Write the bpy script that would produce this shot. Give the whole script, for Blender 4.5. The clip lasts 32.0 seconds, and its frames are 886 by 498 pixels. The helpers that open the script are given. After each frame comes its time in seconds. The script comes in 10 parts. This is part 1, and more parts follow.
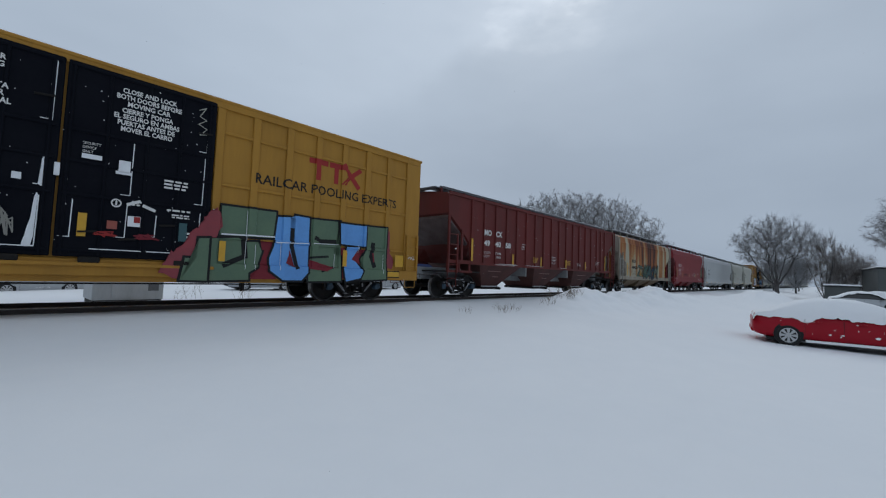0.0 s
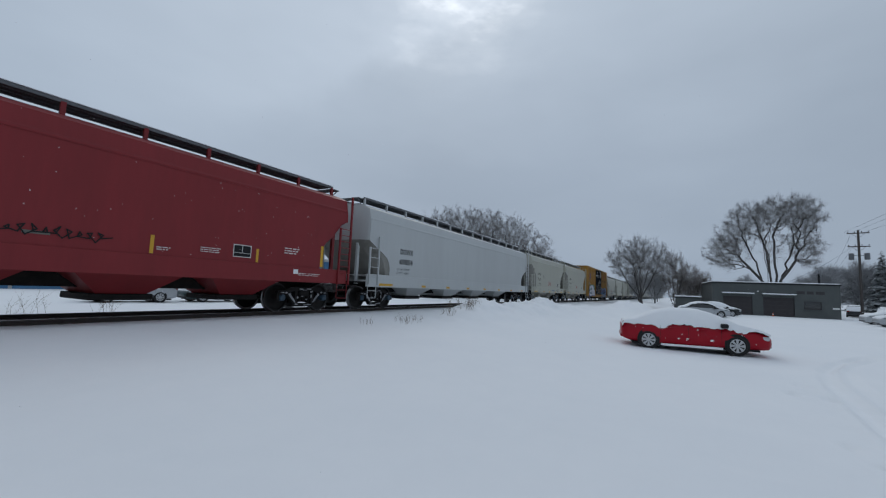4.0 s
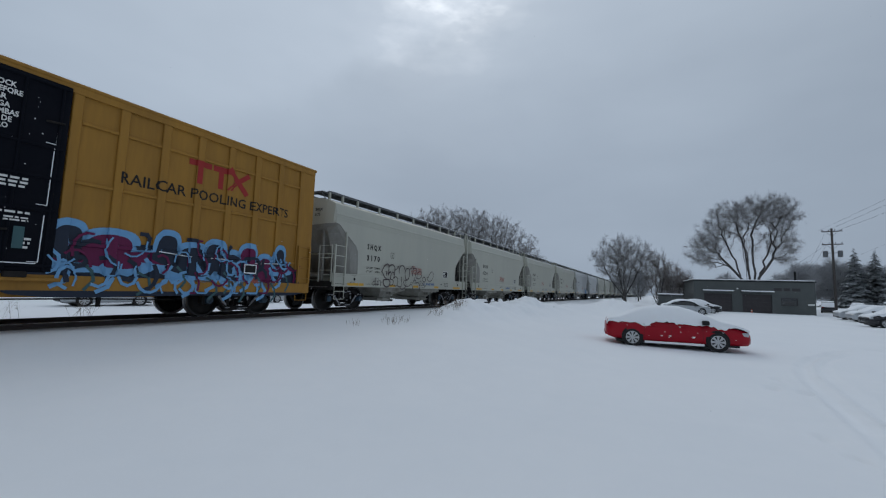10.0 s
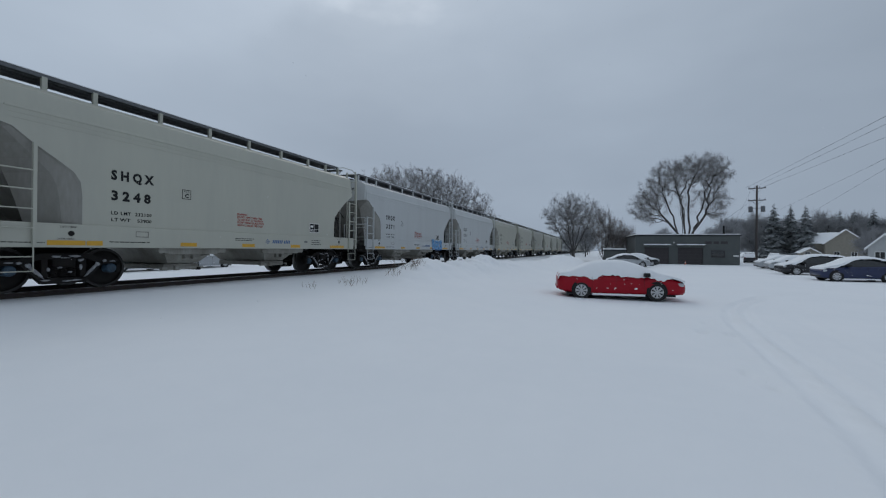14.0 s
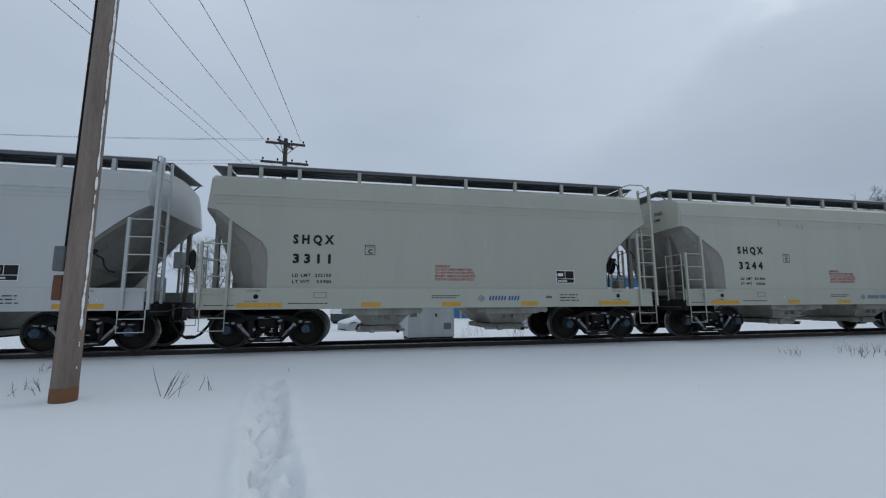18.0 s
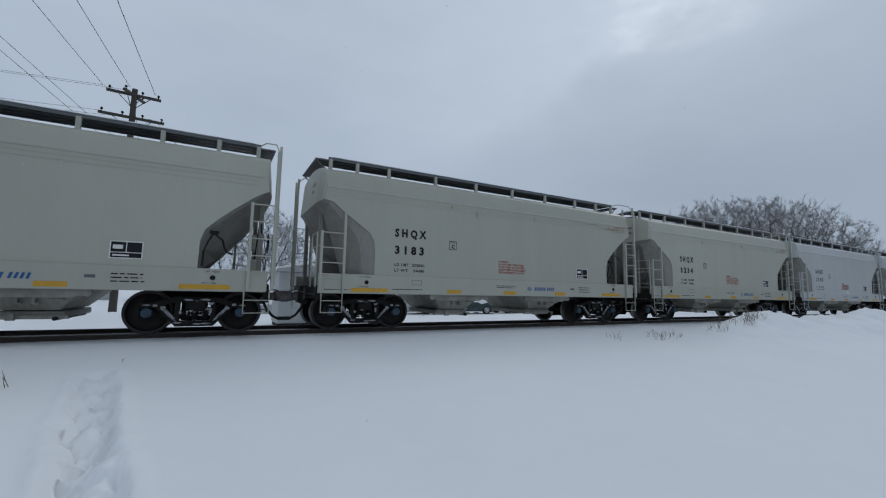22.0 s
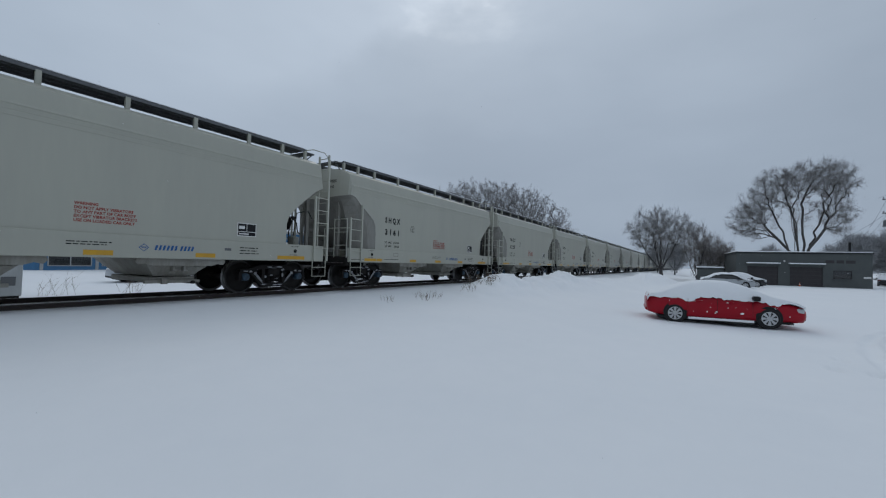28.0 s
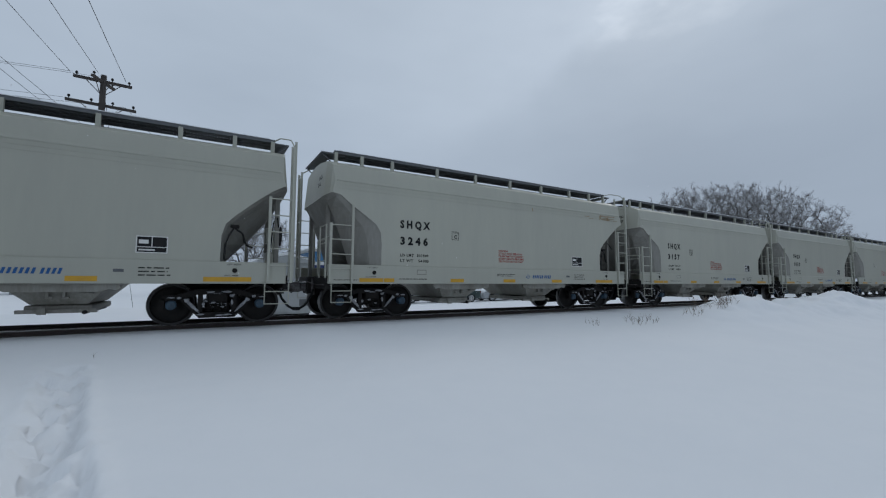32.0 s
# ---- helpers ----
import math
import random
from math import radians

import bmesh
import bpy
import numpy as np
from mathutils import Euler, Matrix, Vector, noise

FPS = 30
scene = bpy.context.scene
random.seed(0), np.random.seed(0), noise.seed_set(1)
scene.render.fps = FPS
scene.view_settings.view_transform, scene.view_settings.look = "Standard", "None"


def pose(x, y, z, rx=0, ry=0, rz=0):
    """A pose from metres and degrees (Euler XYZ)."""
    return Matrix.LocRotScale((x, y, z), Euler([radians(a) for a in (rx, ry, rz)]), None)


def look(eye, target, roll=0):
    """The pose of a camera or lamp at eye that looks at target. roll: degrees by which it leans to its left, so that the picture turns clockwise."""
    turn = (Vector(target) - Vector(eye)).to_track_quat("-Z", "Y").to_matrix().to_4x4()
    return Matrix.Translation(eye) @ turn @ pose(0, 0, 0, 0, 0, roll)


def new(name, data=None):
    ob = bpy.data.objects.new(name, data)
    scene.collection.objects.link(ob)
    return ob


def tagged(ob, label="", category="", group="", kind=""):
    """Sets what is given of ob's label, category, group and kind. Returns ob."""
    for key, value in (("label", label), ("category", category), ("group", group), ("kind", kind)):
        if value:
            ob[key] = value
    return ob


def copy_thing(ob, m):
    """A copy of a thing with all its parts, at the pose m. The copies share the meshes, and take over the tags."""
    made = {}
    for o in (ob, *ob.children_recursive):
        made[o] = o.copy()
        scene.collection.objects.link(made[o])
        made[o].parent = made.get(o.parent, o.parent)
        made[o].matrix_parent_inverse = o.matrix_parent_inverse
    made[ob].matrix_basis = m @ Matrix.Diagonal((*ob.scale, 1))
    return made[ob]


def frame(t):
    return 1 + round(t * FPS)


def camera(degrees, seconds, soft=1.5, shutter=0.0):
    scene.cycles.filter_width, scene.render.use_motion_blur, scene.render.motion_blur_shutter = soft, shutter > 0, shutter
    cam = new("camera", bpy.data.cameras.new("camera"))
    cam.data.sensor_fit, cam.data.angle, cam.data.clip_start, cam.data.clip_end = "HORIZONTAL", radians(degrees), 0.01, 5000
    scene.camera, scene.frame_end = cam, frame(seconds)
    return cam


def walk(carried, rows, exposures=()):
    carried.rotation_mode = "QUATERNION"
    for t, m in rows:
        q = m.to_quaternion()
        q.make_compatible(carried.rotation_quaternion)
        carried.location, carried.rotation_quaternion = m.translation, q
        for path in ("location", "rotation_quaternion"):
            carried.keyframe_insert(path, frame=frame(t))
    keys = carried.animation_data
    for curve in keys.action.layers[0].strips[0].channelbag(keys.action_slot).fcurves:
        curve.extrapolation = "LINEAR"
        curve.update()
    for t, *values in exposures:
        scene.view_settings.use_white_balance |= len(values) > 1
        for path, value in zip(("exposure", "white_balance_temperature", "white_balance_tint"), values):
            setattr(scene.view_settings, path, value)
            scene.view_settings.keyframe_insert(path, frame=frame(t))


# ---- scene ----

# ---- camera and path ----
cam = camera(94.49, 32.0, soft=1.2)
EYE = (0.0, 0.0, 0.96)
PATH = [
    (0.0, -0.00, 0.01, -0.00, -48.33, 3.41, -2.02),
    (0.5, -0.01, 0.01, -0.00, -48.47, 3.29, -1.88),
    (1.0, -0.00, 0.03, 0.00, -48.64, 3.36, -1.65),
    (1.5, -0.00, 0.02, 0.00, -48.89, 3.35, -1.70),
    (2.0, -0.00, 0.01, 0.00, -50.03, 3.61, -1.80),
    (2.5, -0.01, 0.02, -0.00, -52.36, 3.98, -1.95),
    (3.0, -0.00, 0.01, -0.00, -55.72, 4.40, -2.20),
    (3.5, -0.00, -0.01, -0.00, -59.19, 4.93, -2.31),
    (4.0, -0.00, -0.02, 0.00, -61.75, 5.47, -2.33),
    (4.5, -0.00, -0.03, 0.00, -63.10, 5.78, -2.39),
    (6.5, -0.00, -0.02, 0.00, -63.78, 6.65, -3.01),
    (7.0, -0.00, -0.02, -0.00, -63.92, 6.70, -3.24),
    (7.5, -0.00, -0.02, 0.00, -64.06, 6.71, -3.28),
    (8.0, -0.01, -0.02, -0.00, -64.11, 6.64, -3.23),
    (8.5, -0.00, -0.02, 0.00, -64.03, 6.50, -2.96),
    (9.0, -0.01, -0.02, 0.00, -63.88, 6.46, -2.34),
    (9.5, 0.00, -0.02, -0.00, -63.73, 5.91, -2.25),
    (10.0, 0.00, -0.02, -0.00, -63.59, 5.56, -1.80),
    (10.5, -0.00, -0.02, -0.00, -63.37, 5.13, -1.50),
    (11.0, 0.00, -0.02, -0.00, -63.21, 4.71, -1.08),
    (11.5, 0.00, -0.02, -0.00, -63.16, 4.25, -0.55),
    (12.0, 0.01, -0.04, -0.00, -63.69, 3.72, 0.11),
    (12.5, 0.02, -0.05, 0.00, -65.07, 2.91, 0.43),
    (13.0, 0.01, -0.01, 0.00, -66.92, 2.18, 0.73),
    (13.5, 0.00, 0.04, -0.00, -68.84, 0.99, 0.09),
    (14.0, -0.00, 0.07, -0.00, -69.83, 0.05, -0.51),
    (14.5, 0.00, 0.08, -0.00, -69.73, -0.41, -0.70),
    (16.5, 0.04, 0.15, 0.00, -43.46, 4.99, 1.19),
    (17.0, 0.01, 0.17, 0.01, -19.67, 8.05, 0.82),
    (17.5, -0.08, 0.18, 0.03, -7.53, 8.05, 0.33),
    (18.0, -0.06, 0.25, 0.03, -13.01, 7.85, 0.42),
    (18.5, -0.02, 0.25, 0.03, -18.52, 8.10, 0.62),
    (19.0, 0.02, 0.23, 0.02, -22.55, 7.95, 0.56),
    (19.5, 0.05, 0.21, 0.03, -25.17, 7.60, 0.38),
    (20.0, 0.05, 0.20, 0.03, -26.74, 7.41, 0.21),
    (20.5, 0.05, 0.18, 0.03, -27.88, 7.26, -0.07),
    (21.0, 0.02, 0.18, 0.02, -28.67, 7.16, -0.33),
    (21.5, 0.03, 0.18, 0.02, -29.06, 6.82, -0.69),
    (22.0, 0.02, 0.18, 0.03, -29.70, 6.11, -1.04),
    (22.5, 0.03, 0.19, 0.02, -30.80, 5.13, -1.20),
    (23.0, 0.05, 0.16, -0.00, -32.68, 4.14, -1.39),
    (23.5, 0.07, 0.14, -0.01, -35.01, 3.54, -1.62),
    (24.0, 0.09, 0.13, -0.02, -37.28, 3.55, -1.90),
    (24.5, 0.09, 0.12, -0.02, -38.90, 4.07, -2.14),
    (26.5, -0.06, 0.21, -0.03, -40.49, 4.87, -3.39),
    (26.7, -0.01, 0.21, -0.01, -43.00, 4.35, -3.05),
    (26.85, 0.04, 0.21, 0.02, -47.60, 3.95, -2.35),
    (27.0, 0.08, 0.21, 0.05, -53.84, 4.53, -0.65),
    (27.5, 0.14, 0.23, 0.06, -61.13, 2.25, -1.30),
    (28.0, 0.15, 0.25, 0.04, -59.61, 1.86, -1.42),
    (28.5, 0.17, 0.24, 0.03, -58.78, 2.23, -1.54),
    (29.0, 0.18, 0.22, 0.03, -54.47, 2.56, -1.82),
    (29.5, 0.19, 0.23, 0.01, -40.83, 4.28, -1.44),
    (30.0, 0.21, 0.23, -0.00, -31.66, 4.71, -1.69),
    (30.5, 0.22, 0.19, 0.01, -28.85, 3.86, -0.84),
    (31.0, 0.24, 0.14, 0.01, -29.58, 4.05, 0.33),
    (31.5, 0.21, 0.11, 0.03, -31.66, 4.54, 0.51),
    (32.0, 0.16, 0.09, 0.03, -31.56, 4.57, -0.22),
]
walk(cam, [(t, pose(EYE[0] + dx, EYE[1] + dy, EYE[2] + dz, 90 + pitch, roll, yaw)) for t, dx, dy, dz, yaw, pitch, roll in PATH],
     [(0, 0.03), (2, 0.03), (4, 0.0), (7, -0.11), (9, -0.08), (11, -0.06), (14, -0.08), (16, 0.02), (18, 0.08), (20, 0.04), (22, 0.0), (27, -0.03), (29, -0.04), (32, -0.02)])

# ---- world and sun: bright overcast with the sun behind thin cloud ----
world = bpy.data.worlds.new("overcast_sky")
scene.world = world
world.use_nodes = True
wn = world.node_tree
wn.nodes.clear()


def wnode(kind, **props):
    nd = wn.nodes.new(kind)
    for k, v in props.items():
        if k == "blend_type":
            nd.blend_type = v
        elif k == "data_type":
            nd.data_type = v
        elif k == "operation":
            nd.operation = v
    return nd


def toward(az, el):
    """The direction of a compass bearing from +y and a height above the horizon, in degrees."""
    a, h = radians(az), radians(el)
    return Vector((math.sin(a) * math.cos(h), math.cos(a) * math.cos(h), math.sin(h)))


w_out = wnode("ShaderNodeOutputWorld")
w_bg = wnode("ShaderNodeBackground")
w_co = wnode("ShaderNodeTexCoord")
w_sep = wnode("ShaderNodeSeparateXYZ")
w_nz = wnode("ShaderNodeTexNoise")
w_map = wnode("ShaderNodeMapping")
w_ramp = wnode("ShaderNodeValToRGB")
w_mix = wnode("ShaderNodeMix", data_type="RGBA", blend_type="MULTIPLY")
w_cloud = wnode("ShaderNodeValToRGB")
w_dot = wnode("ShaderNodeVectorMath", operation="DOT_PRODUCT")
w_gl = wnode("ShaderNodeValToRGB")
w_glmul = wnode("ShaderNodeMix", data_type="RGBA", blend_type="MULTIPLY")
w_add = wnode("ShaderNodeMix", data_type="RGBA", blend_type="ADD")
wl = wn.links.new
wl(w_co.outputs["Generated"], w_sep.inputs[0])
wl(w_sep.outputs[2], w_ramp.inputs[0])
e = w_ramp.color_ramp.elements
e[0].position, e[0].color = 0.0, (0.283, 0.345, 0.430, 1)
e[1].position, e[1].color = 0.9, (0.44, 0.512, 0.60, 1)
k = w_ramp.color_ramp.elements.new(0.25)
k.color = (0.33, 0.397, 0.486, 1)
w_map.inputs["Scale"].default_value = (1.0, 1.0, 2.6)
wl(w_co.outputs["Generated"], w_map.inputs[0])
wl(w_map.outputs[0], w_nz.inputs["Vector"])
w_nz.inputs["Scale"].default_value = 1.4
w_nz.inputs["Detail"].default_value = 4
w_nz.inputs["Roughness"].default_value = 0.5
wl(w_nz.outputs["Fac"], w_cloud.inputs[0])
e = w_cloud.color_ramp.elements
e[0].position, e[0].color = 0.32, (0.92, 0.925, 0.935, 1)
e[1].position, e[1].color = 0.68, (1.10, 1.095, 1.09, 1)
w_mix.inputs[0].default_value = 1.0
# the cloud is thinner, so brighter, over the far side of the track
w_side = wnode("ShaderNodeVectorMath", operation="DOT_PRODUCT")
w_side.inputs[1].default_value = (-0.34, 0.94, 0)
wl(w_co.outputs["Generated"], w_side.inputs[0])
w_thin = wnode("ShaderNodeMath", operation="MULTIPLY_ADD")
w_thin.inputs[1].default_value, w_thin.inputs[2].default_value = 0.13, 1.02
wl(w_side.outputs["Value"], w_thin.inputs[0])
w_even = wnode("ShaderNodeMix", data_type="RGBA", blend_type="MULTIPLY")
w_even.inputs[0].default_value = 1.0
SUN = toward(63.0, 36.5)
w_dot.inputs[1].default_value = SUN
w_nrm = wnode("ShaderNodeVectorMath", operation="NORMALIZE")
wl(w_co.outputs["Generated"], w_nrm.inputs[0])
wl(w_nrm.outputs[0], w_dot.inputs[0])
w_near = wnode("ShaderNodeMapRange")
w_near.inputs["From Min"].default_value, w_near.inputs["From Max"].default_value, w_near.inputs["To Max"].default_value = 0.90, 0.985, 0.085
wl(w_dot.outputs["Value"], w_near.inputs[0])
wl(w_ramp.outputs[0], w_even.inputs[6])
wl(w_thin.outputs[0], w_even.inputs[7])
# a ragged cloud edge slants across the sky beside the sun: thinner and brighter above it
w_edge = wnode("ShaderNodeVectorMath", operation="DOT_PRODUCT")
w_edge.inputs[1].default_value = toward(48.0, 27.6).cross(toward(70.0, 36.4)).normalized() * -1
w_fray = wnode("ShaderNodeTexNoise")
w_fray.inputs["Scale"].default_value, w_fray.inputs["Detail"].default_value, w_fray.inputs["Roughness"].default_value = 5.0, 5, 0.55
w_frayed = wnode("ShaderNodeMath", operation="MULTIPLY_ADD")
w_frayed.inputs[1].default_value = 0.16
w_mask = wnode("ShaderNodeMapRange")
w_mask.interpolation_type = "SMOOTHSTEP"
w_mask.inputs["From Min"].default_value, w_mask.inputs["From Max"].default_value = 0.045, 0.12
wl(w_co.outputs["Generated"], w_edge.inputs[0])
wl(w_co.outputs["Generated"], w_fray.inputs["Vector"])
wl(w_fray.outputs["Fac"], w_frayed.inputs[0])
wl(w_edge.outputs["Value"], w_frayed.inputs[2])
wl(w_frayed.outputs[0], w_mask.inputs[0])
w_lift = wnode("ShaderNodeMath", operation="MULTIPLY_ADD")
w_lift.inputs[2].default_value = 1.0
wl(w_mask.outputs[0], w_lift.inputs[0])
wl(w_near.outputs[0], w_lift.inputs[1])
w_torn = wnode("ShaderNodeMix", data_type="RGBA", blend_type="MULTIPLY")
w_torn.inputs[0].default_value = 1.0
wl(w_even.outputs[2], w_torn.inputs[6])
wl(w_lift.outputs[0], w_torn.inputs[7])
# the cloud deck is a little paler again over the yard
w_yard = wnode("ShaderNodeVectorMath", operation="DOT_PRODUCT")
w_yard.inputs[1].default_value = toward(92.0, 27.0)
wl(w_nrm.outputs[0], w_yard.inputs[0])
w_pale = wnode("ShaderNodeMapRange")
w_pale.interpolation_type = "SMOOTHSTEP"
w_pale.inputs["From Min"].default_value, w_pale.inputs["From Max"].default_value = 0.84, 1.0
w_pale.inputs["To Min"].default_value, w_pale.inputs["To Max"].default_value = 1.0, 1.10
wl(w_yard.outputs["Value"], w_pale.inputs[0])
w_paler = wnode("ShaderNodeMix", data_type="RGBA", blend_type="MULTIPLY")
w_paler.inputs[0].default_value = 1.0
wl(w_torn.outputs[2], w_paler.inputs[6])
wl(w_pale.outputs[0], w_paler.inputs[7])
wl(w_paler.outputs[2], w_mix.inputs[6])
wl(w_cloud.outputs[0], w_mix.inputs[7])
w_wob = wnode("ShaderNodeTexNoise")
w_wob.inputs["Scale"].default_value, w_wob.inputs["Detail"].default_value = 4.5, 5
wl(w_map.outputs[0], w_wob.inputs["Vector"])
w_sh = wnode("ShaderNodeMath", operation="MULTIPLY_ADD")
w_sh.inputs[1].default_value = 0.05
w_sh2 = wnode("ShaderNodeMath", operation="SUBTRACT")
w_sh2.inputs[1].default_value = 0.029
wl(w_wob.outputs["Fac"], w_sh.inputs[0])
wl(w_dot.outputs["Value"], w_sh.inputs[2])
wl(w_sh.outputs[0], w_sh2.inputs[0])
wl(w_sh2.outputs[0], w_gl.inputs[0])
e = w_gl.color_ramp.elements
e[0].position, e[0].color = 0.72, (0, 0, 0, 1)
e[1].position, e[1].color = 1.0, (0.95, 0.93, 0.89, 1)
k = w_gl.color_ramp.elements.new(0.994)
k.color = (0.30, 0.296, 0.29, 1)
k = w_gl.color_ramp.elements.new(0.985)
k.color = (0.12, 0.12, 0.12, 1)
k = w_gl.color_ramp.elements.new(0.97)
k.color = (0.070, 0.070, 0.071, 1)
k = w_gl.color_ramp.elements.new(0.93)
k.color = (0.045, 0.046, 0.048, 1)
w_glmul.inputs[0].default_value = 1.0
# the torn edge also cuts off the glow round the sun
w_keep = wnode("ShaderNodeMath", operation="MULTIPLY_ADD")
w_keep.inputs[1].default_value, w_keep.inputs[2].default_value = 0.45, 0.55
wl(w_mask.outputs[0], w_keep.inputs[0])
w_cut = wnode("ShaderNodeMix", data_type="RGBA", blend_type="MULTIPLY")
w_cut.inputs[0].default_value = 1.0
wl(w_gl.outputs[0], w_cut.inputs[6])
wl(w_keep.outputs[0], w_cut.inputs[7])
wl(w_cut.outputs[2], w_glmul.inputs[6])
wl(w_cloud.outputs[0], w_glmul.inputs[7])
w_add.inputs[0].default_value = 1.0
wl(w_mix.outputs[2], w_add.inputs[6])
wl(w_glmul.outputs[2], w_add.inputs[7])
wl(w_add.outputs[2], w_bg.inputs[0])
w_bg.inputs[1].default_value = 1.0
wl(w_bg.outputs[0], w_out.inputs[0])

sun = new("sun", bpy.data.lights.new("sun", "SUN"))
sun.data.energy, sun.data.angle, sun.data.color = 0.3, radians(25), (1.0, 0.97, 0.92)
sun.matrix_world = look(SUN * 50, (0, 0, 0))


# ---- materials ----
def mat(name, base, rough=0.6, metal=0.0, dark=None, scale=3.0, amount=0.35, bump=0.0, bump_scale=60.0, spec=0.5, rand=0.0, streak=0.0):
    """A surface with two scales of variation; dark is the second colour, streak stretches it downwards."""
    m = bpy.data.materials.new(name)
    m.use_nodes = True
    nt = m.node_tree
    b = nt.nodes["Principled BSDF"]
    b.inputs["Roughness"].default_value = rough
    b.inputs["Metallic"].default_value = metal
    b.inputs["Specular IOR Level"].default_value = spec
    co = nt.nodes.new("ShaderNodeTexCoord")
    mp = nt.nodes.new("ShaderNodeMapping")
    mp.inputs["Scale"].default_value = (1, 1, 1.0 / (1.0 + 9.0 * streak))
    nt.links.new(co.outputs["Object"], mp.inputs[0])
    n1 = nt.nodes.new("ShaderNodeTexNoise")
    n1.inputs["Scale"].default_value, n1.inputs["Detail"].default_value, n1.inputs["Roughness"].default_value = scale, 6, 0.62
    nt.links.new(mp.outputs[0], n1.inputs["Vector"])
    n2 = nt.nodes.new("ShaderNodeTexNoise")
    n2.inputs["Scale"].default_value, n2.inputs["Detail"].default_value = scale * 11, 4
    nt.links.new(mp.outputs[0], n2.inputs["Vector"])
    add = nt.nodes.new("ShaderNodeMath")
    add.operation = "MULTIPLY_ADD"
    add.inputs[1].default_value = 0.35
    nt.links.new(n2.outputs["Fac"], add.inputs[0])
    nt.links.new(n1.outputs["Fac"], add.inputs[2])
    rp = nt.nodes.new("ShaderNodeValToRGB")
    rp.color_ramp.elements[0].position, rp.color_ramp.elements[1].position = 0.52, 0.86
    rp.color_ramp.elements[0].color, rp.color_ramp.elements[1].color = (0, 0, 0, 1), (1, 1, 1, 1)
    nt.links.new(add.outputs[0], rp.inputs[0])
    fac = nt.nodes.new("ShaderNodeMath")
    fac.operation = "MULTIPLY"
    fac.inputs[1].default_value = amount
    nt.links.new(rp.outputs[0], fac.inputs[0])
    mx = nt.nodes.new("ShaderNodeMix")
    mx.data_type = "RGBA"
    d = dark or tuple(c * 0.55 for c in base)
    mx.inputs[6].default_value, mx.inputs[7].default_value = (*base, 1), (*d, 1)
    nt.links.new(fac.outputs[0], mx.inputs[0])
    last = mx.outputs[2]
    if rand:
        oi = nt.nodes.new("ShaderNodeObjectInfo")
        hv = nt.nodes.new("ShaderNodeHueSaturation")
        mr = nt.nodes.new("ShaderNodeMapRange")
        mr.inputs["To Min"].default_value, mr.inputs["To Max"].default_value = 1 - rand, 1 + rand
        nt.links.new(oi.outputs["Random"], mr.inputs[0])
        nt.links.new(mr.outputs[0], hv.inputs["Value"])
        nt.links.new(last, hv.inputs["Color"])
        last = hv.outputs[0]
    nt.links.new(last, b.inputs["Base Color"])
    if bump:
        n3 = nt.nodes.new("ShaderNodeTexNoise")
        n3.inputs["Scale"].default_value, n3.inputs["Detail"].default_value = bump_scale, 4
        nt.links.new(co.outputs["Object"], n3.inputs["Vector"])
        bp = nt.nodes.new("ShaderNodeBump")
        bp.inputs["Strength"].default_value, bp.inputs["Distance"].default_value = bump, 0.02
        nt.links.new(n3.outputs["Fac"], bp.inputs["Height"])
        nt.links.new(bp.outputs[0], b.inputs["Normal"])
    return m


def plain(name, base, rough=0.5, metal=0.0):
    return mat(name, base, rough, metal, amount=0.25, scale=6, spec=0.25)


SNOW = mat("snow", (0.86, 0.87, 0.885), 0.85, dark=(0.80, 0.82, 0.845), scale=0.25, amount=0.5, bump=0.35, bump_scale=2.2, spec=0.2)
DIRTYSNOW = mat("grimy_packed_snow", (0.46, 0.47, 0.49), 0.85, dark=(0.14, 0.14, 0.15), scale=9, amount=0.8, spec=0.2)
SNOWCAP = mat("settled_snow", (0.86, 0.87, 0.885), 0.85, dark=(0.80, 0.82, 0.845), scale=1.5, amount=0.4, bump=0.3, bump_scale=14, spec=0.2)
GREY = mat("warm_grey_car_paint", (0.428, 0.429, 0.364), 0.42, dark=(0.345, 0.342, 0.305), scale=0.9, amount=0.38, streak=0.6, rand=0.04)
COOL = mat("pale_grey_car_paint", (0.485, 0.505, 0.505), 0.42, dark=(0.40, 0.41, 0.41), scale=0.9, amount=0.4, streak=0.7, rand=0.03)
# Car-end grey: grime, with the recess's shade mixed into the colour.
SHADEGREY = mat("grimy_shaded_grey_end_sheet", (0.27, 0.265, 0.24), 0.6, dark=(0.14, 0.13, 0.11), scale=1.6, amount=0.6, streak=0.4)
DRAFT = mat("snow_dusted_rusty_draft_gear", (0.055, 0.045, 0.04), 0.75, dark=(0.30, 0.30, 0.31), scale=9, amount=0.55, spec=0.25)
HUTGREY = mat("pale_dusty_sill_steel", (0.30, 0.32, 0.33), 0.7, dark=(0.16, 0.15, 0.15), scale=2, amount=0.7, streak=0.5)
DARKMAROON = mat("grimy_maroon_bay_paint", (0.10, 0.035, 0.03), 0.65, spec=0.3, dark=(0.045, 0.022, 0.02), scale=1.6, amount=0.8, streak=0.5)
MAROON = mat("dark_maroon_car_paint", (0.135, 0.020, 0.017), 0.6, spec=0.3, dark=(0.07, 0.02, 0.017), scale=1.1, amount=0.5, streak=0.6)
RED = mat("oxide_red_car_paint", (0.225, 0.023, 0.027), 0.5, spec=0.3, dark=(0.15, 0.018, 0.02), scale=1.0, amount=0.45, streak=0.6)
